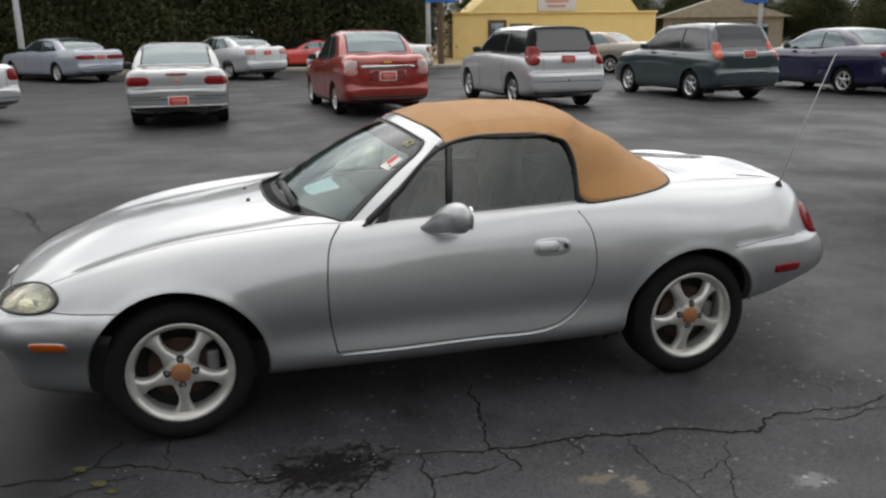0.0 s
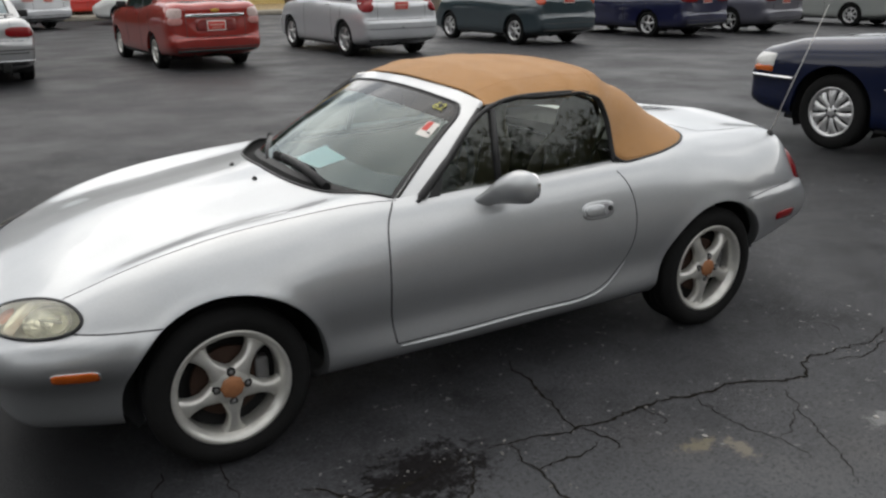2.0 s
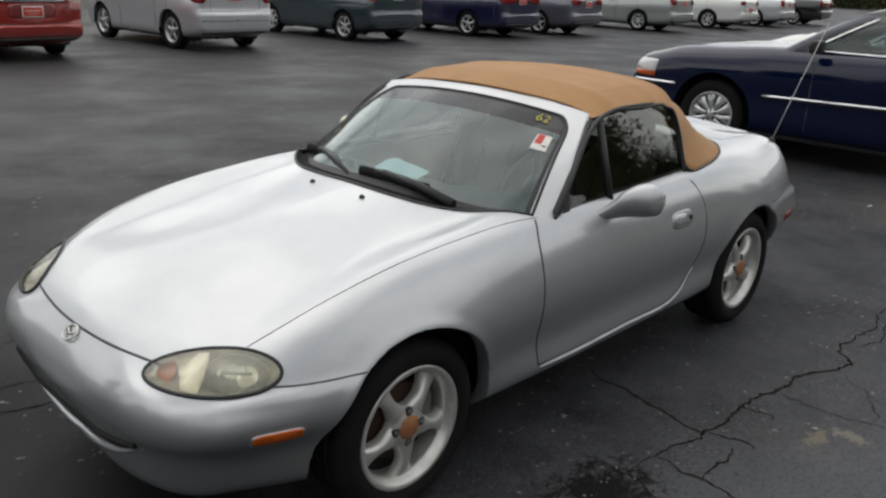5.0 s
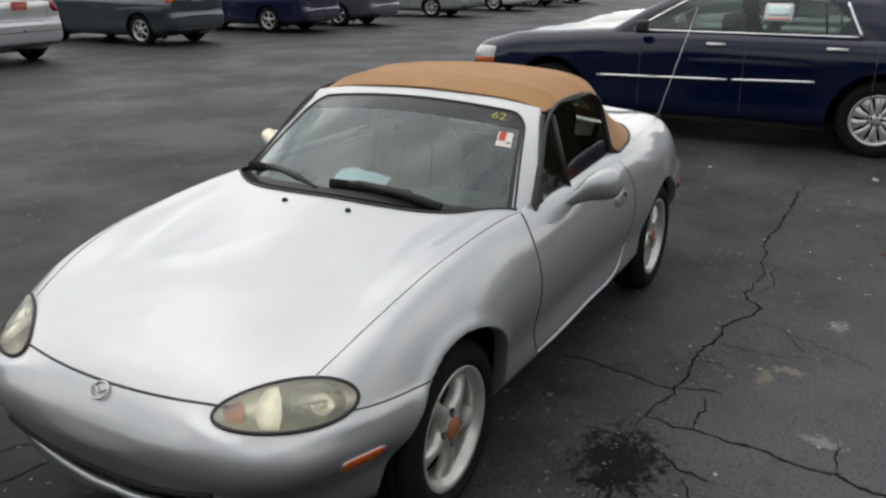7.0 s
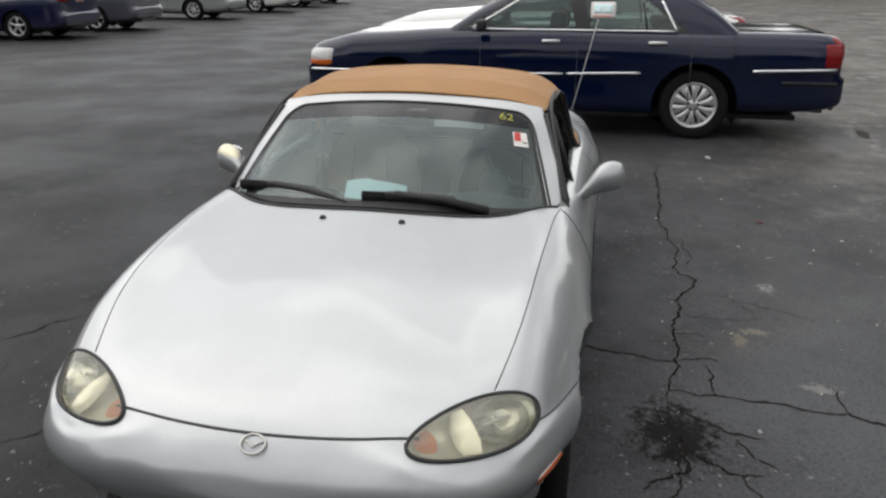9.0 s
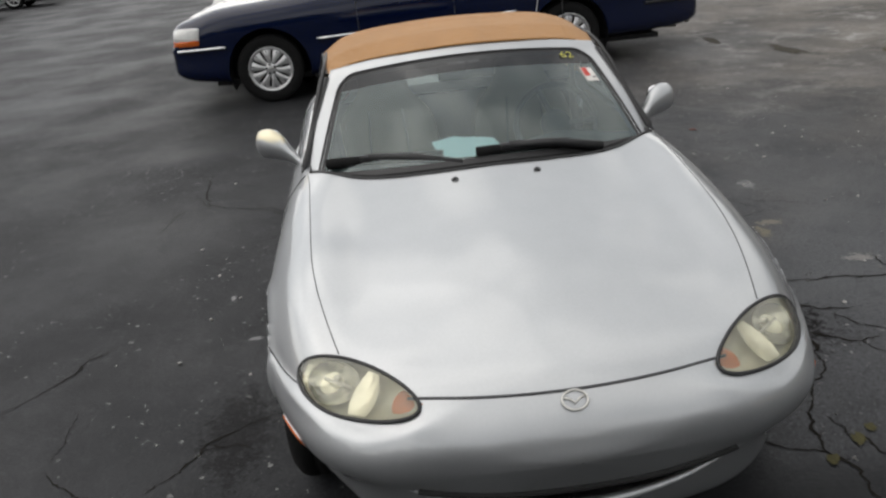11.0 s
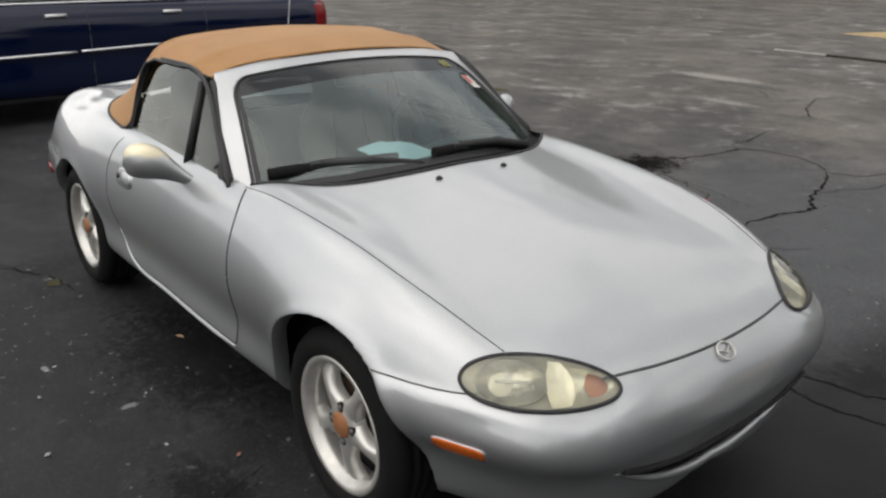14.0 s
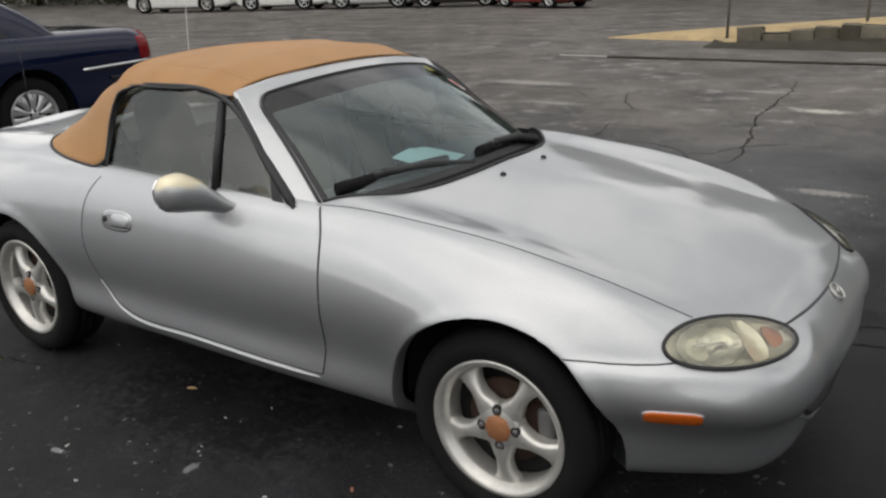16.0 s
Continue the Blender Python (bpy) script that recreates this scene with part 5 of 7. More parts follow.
def crack(points, width=0.016, fray=0.03, mat=None, name="crack"):
    """A jagged open joint in the asphalt, narrowing to its ends."""
    pts = []
    for a, b in zip(points, points[1:]):
        n = max(2, int(math.dist(a, b) / 0.016))
        drift = 0.0
        for k in range(n):
            t = k / n
            drift = 0.86 * drift + rng.uniform(-0.36, 0.36) * fray
            j = drift * math.sin(math.pi * t) ** 0.5 if 0 < t < 1 else 0
            k_ = 1 / max(math.dist(a, b), 0.01)
            pts.append((a[0] + (b[0] - a[0]) * t - (b[1] - a[1]) * k_ * j + rng.uniform(-0.003, 0.003), a[1] + (b[1] - a[1]) * t + (b[0] - a[0]) * k_ * j + rng.uniform(-0.003, 0.003)))
    pts.append(points[-1])
    bm, prev, thick_ = bmesh.new(), None, 1.0
    for i, p in enumerate(pts):
        q = pts[min(i + 1, len(pts) - 1)]
        o = pts[max(i - 1, 0)]
        d = Vector((q[0] - o[0], q[1] - o[1], 0)).normalized()
        side = Vector((-d.y, d.x, 0))
        thick_ = 0.8 * thick_ + 0.2 * rng.uniform(0.2, 1.9)
        w = 0.72 * thick_ * width * (0.25 + 0.75 * math.sin(math.pi * (i + 0.5) / (len(pts) + 0.5)) ** 0.6) * rng.uniform(0.45, 1.25)
        z = 0.0025
        row = [bm.verts.new(Vector((*p, z)) + side * w * 0.5), bm.verts.new(Vector((*p, z)) - side * w * 0.5)]
        if prev:
            bm.faces.new((prev[0], prev[1], row[1], row[0]))
        prev = row
    bmesh.ops.recalc_face_normals(bm, faces=bm.faces)
    return tagged(part(name, bm, mat or TAR), "jagged dark crack in the asphalt", "crack", "asphalt cracks", "structure")


crack([(-2.6, -1.10), (-1.78, -0.94), (-1.59, -0.95), (-1.44, -0.91), (-1.20, -1.0), (-1.0, -1.156), (-0.86, -1.17), (-0.58, -1.16), (-0.365, -1.153)], 0.014)
crack([(-0.365, -1.153), (-0.21, -1.177), (0.128, -1.24), (0.31, -1.223), (0.566, -1.263), (0.81, -1.289), (0.98, -1.38), (1.09, -1.40), (1.177, -1.309), (1.36, -1.31), (1.65, -1.335)], 0.020)
crack([(1.65, -1.335), (1.95, -1.29), (2.25, -1.246), (2.9, -1.28), (4.0, -1.31)], 0.022)
crack([(1.316, -1.35), (1.449, -1.414), (1.661, -1.371), (1.80, -1.385)], 0.009)
crack([(1.598, -1.064), (1.63, -1.10), (1.614, -1.19)], 0.008)
crack([(0.118, -0.62), (0.09, -0.80), (0.05, -0.944), (0.0, -1.21)], 0.018)
crack([(0.556, -1.27), (0.534, -1.453), (0.535, -1.553), (0.586, -1.679), (0.582, -1.80)], 0.007)
crack([(0.595, -1.65), (0.696, -1.616), (0.822, -1.557)], 0.006)
crack([(-1.202, -0.75), (-1.205, -0.99)], 0.010)
crack([(-1.385, -0.70), (-1.457, -0.87), (-1.53, -0.95)], 0.013)
crack([(-0.264, -1.171), (-0.289, -1.409), (-0.321, -1.647), (-0.337, -1.858), (-0.398, -1.983), (-0.36, -2.2), (-0.35, -2.55), (-0.18, -2.51)], 0.017)
crack([(-0.18, -2.51), (0.106, -2.784), (0.167, -2.965), (0.565, -3.105), (0.80, -3.2)], 0.010)
crack([(1.35, -3.0), (1.228, -3.354), (0.898, -3.684), (0.836, -3.977), (0.806, -4.337), (0.615, -4.45), (0.366, -4.452), (0.162, -4.356), (-0.018, -4.17)], 0.026)
crack([(-0.018, -4.17), (-0.165, -3.874), (-0.229, -3.627), (-0.331, -3.364), (-0.432, -3.249), (-0.41, -3.065), (-0.359, -2.851), (-0.35, -2.55)], 0.036)
crack([(1.108, -5.277), (0.97, -4.754), (0.946, -4.429), (0.806, -4.337)], 0.016)
crack([(1.513, -7.603), (1.694, -7.189), (1.459, -6.542), (1.197, -6.131), (0.846, -6.036)], 0.022)
crack([(-0.018, -4.17), (-0.198, -4.242), (-0.318, -4.524), (-0.7, -4.9)], 0.018)
crack([(1.852, 1.614), (1.801, 1.789), (1.424, 1.863)], 0.009)
crack([(2.647, 1.706), (2.169, 1.678), (1.852, 1.614)], 0.012)
crack([(2.3, -6.6), (2.1, -6.9), (2.35, -7.1), (2.2, -7.4)], 0.014)
crack([(-1.30, -1.0), (-1.41, -1.01), (-1.47, -1.06), (-1.62, -1.10), (-1.84, -1.17), (-2.5, -1.35)], 0.018)
crack([(-1.20, 1.32), (-1.11, 1.223), (-0.956, 1.159), (-0.90, 1.064), (-0.79, 0.857)], 0.011)
crack([(-0.956, 1.159), (-0.98, 1.05), (-1.02, 0.98)], 0.008)
crack([(2.2, 1.75), (1.92, 1.633), (1.71, 1.294), (1.71, 1.17), (1.36, 0.975), (0.94, 0.869)], 0.010)
crack([(-0.05, 1.70), (-0.20, 1.83), (-0.35, 1.883), (-0.6, 2.1)], 0.008)
crack([(0.31, -1.223), (0.33, -1.30), (0.30, -1.36)], 0.009)
crack([(0.02, -1.22), (0.06, -1.32), (0.03, -1.40)], 0.011)
crack([(-0.45, -1.155), (-0.50, -1.30), (-0.58, -1.38), (-0.60, -1.50)], 0.016)
crack([(-0.62, -1.40), (-0.74, -1.44), (-0.80, -1.52)], 0.010)
crack([(0.2, -9.4), (0.063, -8.78), (-0.05, -7.6), (-0.11, -6.14), (-0.25, -5.4), (-0.371, -4.717), (-0.45, -4.1), (-0.264, -3.565)], 0.022, 0.045)
crack([(-2.3, 3.3), (-2.41, 3.6), (-2.55, 4.2), (-2.74, 4.44), (-3.6, 4.7)], 0.02, 0.06)

crack([(-1.005, 1.721), (-1.13, 1.60), (-1.238, 1.456), (-1.20, 1.40)], 0.010)
crack([(-1.238, 1.456), (-1.287, 1.34), (-1.40, 1.28), (-1.575, 1.28), (-1.75, 1.30)], 0.014)
crack([(-0.937, 1.72), (-0.792, 1.717), (-0.595, 1.741)], 0.007)
crack([(-0.358, 1.883), (-0.245, 1.82), (-0.088, 1.777)], 0.007)
crack([(-1.90, 0.90), (-1.701, 0.866), (-1.584, 0.796), (-1.50, 0.72)], 0.012)
crack([(-1.90, 0.70), (-1.713, 0.639), (-1.549, 0.60)], 0.012)
crack([(-0.284, -1.361), (-0.18, -1.35), (-0.08, -1.357), (0.0, -1.33)], 0.012)
crack([(-0.35, -1.87), (-0.22, -1.85), (-0.107, -1.853)], 0.009)
crack([(0.959, -1.397), (0.88, -1.46), (0.822, -1.557), (0.70, -1.80), (0.562, -1.975)], 0.006)
crack([(-0.62, -1.19), (-0.74, -1.21), (-0.854, -1.204), (-0.918, -1.136), (-1.011, -1.036)], 0.018)
crack([(-0.70, -1.20), (-0.80, -1.28), (-0.86, -1.38), (-0.85, -1.46)], 0.014)
crack([(-0.86, -1.38), (-0.94, -1.40), (-1.0, -1.44)], 0.008)
crack([(-0.456, -2.229), (-0.679, -2.311), (-0.85, -2.519)], 0.008)
crack([(0.626, -3.13), (0.225, -3.059), (-0.035, -2.96), (-0.298, -2.935)], 0.008)
crack([(1.758, 1.373), (1.631, 1.146), (1.426, 1.019)], 0.008)


def crumbs():
    """Crumbled pale edges along the widest joints."""
    r_, bm = random.Random(12), bmesh.new()
    for line in (((-1.6, -0.95), (-1.2, -1.0), (-0.86, -1.17), (-0.365, -1.153), (0.128, -1.24), (0.566, -1.263), (1.09, -1.40), (1.177, -1.309), (1.65, -1.335)), ((-0.264, -1.171), (-0.337, -1.858), (-0.36, -2.2), (-0.35, -2.55)), ((-0.35, -2.55), (-0.43, -3.25), (-0.018, -4.17), (0.615, -4.45))):
        for a, b in zip(line, line[1:]):
            for k in range(int(math.dist(a, b) / 0.035)):
                t = r_.random()
                x, y = a[0] + (b[0] - a[0]) * t + r_.gauss(0, 0.035), a[1] + (b[1] - a[1]) * t + r_.gauss(0, 0.035)
                size = r_.uniform(0.0025, 0.0065)
                bmesh.ops.create_icosphere(bm, subdivisions=1, radius=1, matrix=pose(x, y, size * 0.3, r_.uniform(0, 40), 0, r_.uniform(0, 360)) @ Matrix.Diagonal((size * r_.uniform(0.8, 1.8), size, size * 0.5, 1)))
    return bm


CRUMB = material("asphalt_crumb", (0.13, 0.125, 0.12), 0.95, vary=0.4, scale=50)
tagged(part("crumbs", crumbs(), CRUMB), "crumbled grey asphalt along the open cracks", "crumbs", kind="stuff")


def blot(cx_, cy_, rx, ry, mat, name, label, fingers=9, seed=1, z=0.0035, n=72):
    """A flat ragged stain."""
    r_ = random.Random(seed)
    ph = [(r_.uniform(0, math.tau), r_.uniform(0.3, 1.0) / (k + 1)) for k in range(fingers)]
    bm = bmesh.new()
    mid = bm.verts.new((cx_, cy_, z))
    rim_ = []
    for k in range(n):
        a = k * math.tau / n
        f = 0.72 + 0.22 * sum(w * math.sin((i + 2) * a + p) for i, (p, w) in enumerate(ph)) + r_.uniform(-0.10, 0.10)
        rim_.append(bm.verts.new((cx_ + rx * f * math.cos(a), cy_ + ry * f * math.sin(a), z)))
    for k in range(n):
        bm.faces.new((mid, rim_[k], rim_[(k + 1) % n]))
    return tagged(part(name, bm, mat), label, "stain", kind="structure")


blot(4.25, -4.72, 0.20, 0.10, MOSS, "moss_tuft", "dry yellow-green moss in a crack", seed=31)
blot(4.9, -3.95, 0.42, 0.13, MUD, "mud_patch", "dried brown mud in a hollow of the asphalt", seed=32)
blot(5.9, -3.55, 0.30, 0.10, MUD, "mud_patch", "dried brown mud in a hollow of the asphalt", seed=44)
blot(-1.44, -1.03, 0.045, 0.030, MOSS, "moss_tuft", "small moss tuft in a crack", seed=33, z=0.006)
blot(-1.52, -0.90, 0.035, 0.028, MOSS, "moss_tuft", "small moss tuft in a crack", seed=34, z=0.006)


blot(1.215, 0.965, 0.07, 0.04, MOSS, "moss_tuft", "brown moss in a crack behind the wheel", seed=37, z=0.005)
blot(-1.39, -1.10, 0.035, 0.022, MOSS, "moss_tuft", "dry moss in a crack before the bumper", seed=38, z=0.006)


def dry_leaf(x, y, size, turn, mat, label):
    """A small curled leaf lying on the ground."""
    bm, rows = bmesh.new(), []
    for i in range(7):
        t = i / 6
        half = size * 0.45 * math.sin(math.pi * (0.06 + 0.88 * t))
        rows.append([bm.verts.new((size * (2 * t - 1), half * k, 0.004 + 0.35 * half * k * k + 0.12 * size * (t - 0.5) ** 2)) for k in (-1, -0.5, 0, 0.5, 1)])
    for p, q in zip(rows, rows[1:]):
        for k in range(4):
            bm.faces.new((p[k], p[k + 1], q[k + 1], q[k])).smooth = True
    leaf = tagged(part("dry_leaf", bm, mat), label, "leaf")
    leaf.matrix_world = pose(x, y, 0.001, 0, 0, turn)
    leaf.modifiers.new("thickness", "SOLIDIFY").thickness = 0.001


dry_leaf(0.264, 0.706, 0.022, 20, material("tan_leaf", (0.42, 0.28, 0.15), 0.8, vary=0.3, scale=60), "small tan dry leaf on the asphalt")
dry_leaf(2.323, -1.935, 0.030, 70, material("brown_leaf", (0.16, 0.05, 0.035), 0.8, vary=0.3, scale=60), "small red-brown dry leaf on the asphalt")
dry_leaf(-0.69, 0.89, 0.014, 130, material("rust_leaf", (0.30, 0.14, 0.09), 0.8, vary=0.3, scale=60), "tiny rust-coloured leaf on the asphalt")
blot(0.103, -2.768, 0.035, 0.12, material("red_marking_paint", (0.42, 0.05, 0.04), 0.8, vary=0.3, scale=30), "paint_mark", "faded red marking paint on the asphalt", seed=41)


def grit_field():
    """Loose pale stones and chips."""
    r_, bm = random.Random(5), bmesh.new()
    for k in range(230):
        if k >= 150:
            x, y = r_.gauss(1.2, 1.3), r_.gauss(-2.9, 0.7)
        elif k < 50:
            x, y = r_.gauss(2.6, 1.3), r_.gauss(-2.1, 0.5)
        elif k < 80:
            x, y = r_.gauss(0.3, 0.8), r_.gauss(1.25, 0.35)
        elif k < 100:
            x, y = r_.gauss(1.1, 0.8), r_.gauss(-1.8, 0.35)
        else:
            x, y = r_.uniform(-2, 9), r_.uniform(-9, -2)
        s = r_.choice((0.0015, 0.002, 0.003, 0.004, 0.007)) * r_.uniform(0.7, 1.3)
        m_ = pose(x, y, s * 0.4, r_.uniform(0, 40), r_.uniform(0, 40), r_.uniform(0, 360)) @ Matrix.Diagonal((s * r_.uniform(0.8, 1.7), s, s * 0.7, 1))
        bmesh.ops.create_icosphere(bm, subdivisions=1, radius=1, matrix=m_)
    # larger chips lying by the car's far side
    for x, y, s in ((4.173, -0.503, 0.03), (4.361, -1.801, 0.035), (0.367, -1.502, 0.012), (-0.544, -1.492, 0.012), (1.02, -1.75, 0.013), (1.06, -1.80, 0.010), (2.9, -1.75, 0.014), (1.75, -1.72, 0.012), (1.5, -2.1, 0.016), (2.0, -2.4, 0.014), (0.637, 1.351, 0.014), (2.365, 1.498, 0.016), (0.314, 1.198, 0.010), (0.30, 1.23, 0.007), (-0.107, 0.987, 0.007), (-0.09, 0.96, 0.006), (-0.13, 1.0, 0.005), (-0.015, 0.788, 0.008), (-0.483, 1.053, 0.009), (-0.687, 0.887, 0.008)):
        bmesh.ops.create_icosphere(bm, subdivisions=1, radius=1, matrix=pose(x, y, s * 0.2, 10, 5, 300 * x) @ Matrix.Diagonal((s, s * 0.7, s * 0.35, 1)))
    return bm


tagged(part("grit", grit_field(), GRIT), "pale grit and chips on the asphalt", "grit", kind="stuff")


# ---- the other cars ----
WORDS = material("pale_lettering", (0.62, 0.30, 0.26), 0.6, vary=0.1, scale=40)


def number_plate(car, x, y, z, way=1):
    p = part("number_plate", box(0.012, 0.33, 0.17, x, y, z, 0.004), PLATE_WHITE, car, "red dealer plate in a pale frame")
    part("field", box(0.012, 0.295, 0.135, x + 0.004 * way, y, z, 0.003), PLATE_RED, p)
    part("lettering", box(0.012, 0.23, 0.03, x + 0.007 * way, y, z + 0.012, 0.002), WORDS, p)
    part("lettering", box(0.012, 0.16, 0.014, x + 0.007 * way, y, z - 0.032, 0.002), WORDS, p)


def plain_car(name, label, at, heading, length, width, height, wb, front, belt, hood, deck, glassx, body, wheel_r=0.31, spokes=(7, 0.02), rims=None, hatch=False,
              lights=(), plate=None, strip=None, garnish=None, rack=False, window=None, detail=1, bumper=0.60, cladding=None, spoiler=None, boxy=False, dark_tail=False, post_x=None, post_half=0.04, handles=None):
    """A parked car with its nose at local -x; glassx: foot and head of the windscreen, head and foot of the rear window.
    lights: rear lamps as (y, z, half width, half height, material); plate: (y, z)."""
    car = thing(name, label, "car", pose(at[0], at[1], 0, 0, 0, heading), "parked cars")
    w, x0, x1 = width / 2, -front - wb / 2, length - front - wb / 2
    xs = [x0 - 0.015, x0, x0 + 0.05, x0 + 0.2, x0 + 0.5, -wb / 2, glassx[0], 0.0, glassx[3] - 0.1, wb / 2 + 0.3, x1 - 0.25, x1 - 0.07, x1, x1 + 0.02]
    if hatch:
        xs[8], xs[9] = wb / 2 - 0.1, wb / 2 + 0.2
    ws = [0.25, 0.62, 0.78, 0.89, 0.96, 0.99, 1, 1, 1, 0.995, 0.975, 0.935, 0.87, 0.50]
    tops = [0.52, 0.58, 0.64, 0.72, hood - 0.07, hood - 0.03, hood + 0.03, belt, deck, deck, deck - 0.005, deck - 0.03, deck - 0.09, 0.66]
    bots = [0.45, 0.34, 0.27, 0.22, 0.2, 0.2, 0.2, 0.2, 0.2, 0.22, 0.26, 0.30, 0.36, 0.50]
    if boxy:
        ws = [0.60, 0.86, 0.925, 0.96, 0.98, 0.99, 1, 1, 1, 0.995, 0.985, 0.955, 0.90, 0.55]
        tops = [0.66, 0.79, 0.85, 0.89, hood - 0.05, hood - 0.02, hood + 0.02, belt, deck, deck, deck - 0.005, deck - 0.025, deck - 0.07, 0.80]
        bots = [0.50, 0.36, 0.31, 0.27, 0.24, 0.22, 0.22, 0.22, 0.23, 0.25, 0.30, 0.33, 0.38, 0.52]
    xs = [xs[0] - 0.004, *xs, xs[-1] + 0.004]
    ws = [0.02, *ws, 0.02]
    tops = [(tops[0] + bots[0]) / 2 + 0.01, *tops, (tops[-1] + bots[-1]) / 2 + 0.01]
    bots = [(bots[0] + tops[1]) / 2 - 0.01, *bots, (bots[-1] + tops[-2]) / 2 - 0.01]
    keys = []
    for x, f, zt, zb in zip(xs, ws, tops, bots):
        y, h = w * f, zt - zb
        half = [(0, zb), (0.8 * y, zb), (0.965 * y, zb + 0.06 * h), (0.99 * y, zb + 0.35 * h), (y, zb + 0.60 * h), (0.990 * y, zb + 0.83 * h), (0.92 * y, zt), (0.55 * y, zt)] if boxy else [(0, zb), (0.8 * y, zb), (0.95 * y, zb + 0.06 * min(1, h * 3)), (0.985 * y, zb + 0.35 * h), (y, zb + 0.55 * h), (0.98 * y, zb + 0.82 * h), (0.92 * y, zt - 0.05 * h), (0.55 * y, zt + 0.01 * h)]
        if boxy:
            half[-2:] = [(0.935 * y, zt - 0.04 * h), (0.60 * y, zt + 0.034 * h)]
        keys.append([(x, -a_, b_) for a_, b_ in half] + [(x, 0, zt + (0.050 if boxy else 0.025) * h)] + [(x, a_, b_) for a_, b_ in reversed(half)])
    gu, gv = (150, 101) if detail > 1 else (110, 81)
    v = loft(keys, gu, gv, along=pchip).reshape(-1, 3)
    f = grid_faces(gu, gv)
    # the bumper stands out a little below its upper edge
    lowr = (1 - rise(bumper - 0.02, bumper + 0.015, v[:, 2])) * rise(0.3, 0.4, v[:, 2])
    v[:, 0] += 0.045 * lowr * rise(x1 - 0.25, x1 - 0.05, v[:, 0]) - 0.04 * lowr * (1 - rise(x0 + 0.05, x0 + 0.25, v[:, 0]))
    nn = grid_normals(v, f)
    if nn[np.argmax(v[:, 2])][2] < 0:
        f, nn = f[:, ::-1], -nn
    side_bvh = tree_of(v, f)
    whole_v, whole_f = v.copy(), f.copy()
    gap = 0.08 if boxy else 0.05
    arches = [(-wb / 2, wheel_r, wheel_r + gap), (wb / 2, wheel_r, wheel_r + gap)]
    ok = arch_cut(v, f, nn, arches, None)
    mid = v[f].mean(1)
    rear_part, fore_part = (mid[:, 0] > wb / 2 + wheel_r + 0.06) & (mid[:, 2] < bumper), (mid[:, 0] < -wb / 2 - wheel_r - 0.06) & (mid[:, 2] < bumper)
    sheet("body", v, nn, f[ok & ~rear_part & ~fore_part], body, car)
    sheet("rear_bumper", v, nn, f[ok & rear_part], cladding or body, car)
    sheet("front_bumper", v, nn, f[ok & fore_part], cladding or body, car)
    # cabin
    a, b, c, d = glassx
    yb, yr = 0.915 * w, 0.70 * w
    ck = []
    rear_y = 0.80 * w if not hatch else 0.76 * w
    for x, zt, yy in ((a, hood + 0.03, 0.82 * w), ((a + b) / 2, (hood + height) / 2 + 0.05, 0.77 * w), (b, height - 0.03, yr), ((b + c) / 2, height, yr * 1.02), (c, height - 0.03, yr), ((c + d) / 2, (deck + height) / 2 + (0.05 if not hatch else 0.03), 0.75 * w), (d, deck + 0.0, rear_y)):
        zb = belt - 0.06
        zt = max(zt, zb + 0.04)
        t = (zt - zb) / (height - zb)
        half = [(yb, zb), (yb + (yy + 0.03 * w - yb) * 0.5, zb + 0.5 * (zt - zb)), (yy + 0.02 * w, zt - 0.09 * t), (0.86 * yy, zt - 0.025 * t), (0.45 * yy, zt - 0.004)]
        ck.append([(x, -p_, q_) for p_, q_ in half] + [(x, 0, zt)] + [(x, p_, q_) for p_, q_ in reversed(half)])
    cu, cv = (150, 91) if detail > 1 else (100, 67)
    v = loft(ck, cu, cv, along=pchip, across=pchip).reshape(-1, 3)
    f = grid_faces(cu, cv)
    nn = grid_normals(v, f)
    if nn[np.argmax(v[:, 2])][2] < 0:
        f, nn = f[:, ::-1], -nn
    m, mn = v[f].mean(1), nn[f].mean(1)
    lean = (m[:, 2] - belt) / (height - belt)
    side = (np.abs(mn[:, 1]) > 0.62) & (m[:, 2] > belt + 0.015) & (m[:, 2] < height - 0.11)
    side &= (m[:, 0] > a + (b - a) * lean + 0.20) & (m[:, 0] < d + (c - d) * lean - ((0.54 if boxy else 0.30) if not hatch else 0.16))
    post = post_x or (b + c) / 2 + 0.02
    pillar = np.abs(m[:, 0] - post + 0.12 * (lean - 0.4) * (post_x is not None)) < post_half
    fore = (m[:, 0] < b - 0.03) & (np.abs(m[:, 1]) < (0.70 - 0.08 * lean) * w) & (m[:, 2] > hood + 0.05) & (np.abs(mn[:, 1]) < 0.62)
    aft = (m[:, 0] > c + 0.05) & (np.abs(m[:, 1]) < (0.68 - 0.08 * lean) * w) & (m[:, 2] > max(deck, belt) + 0.05) & (np.abs(mn[:, 1]) < 0.62)
    pane_mat = window or DARK_GLASS
    glazed = (side & ~pillar) | fore | aft
    rim_f = (m[:, 0] < b) & (np.abs(m[:, 1]) < (0.745 - 0.08 * lean) * w) & (m[:, 2] > hood + 0.035) & (np.abs(mn[:, 1]) < 0.75)
    rim_a = (m[:, 0] > c + 0.025) & (np.abs(m[:, 1]) < (0.72 - 0.08 * lean) * w) & (m[:, 2] > max(deck, belt) + 0.035) & (np.abs(mn[:, 1]) < 0.72)
    rim_s = (np.abs(mn[:, 1]) > 0.56) & (m[:, 2] > belt) & (m[:, 2] < height - 0.09) & (m[:, 0] > a + (b - a) * lean + 0.16) & (m[:, 0] < d + (c - d) * lean - ((0.505 if boxy else 0.265) if not hatch else 0.13))
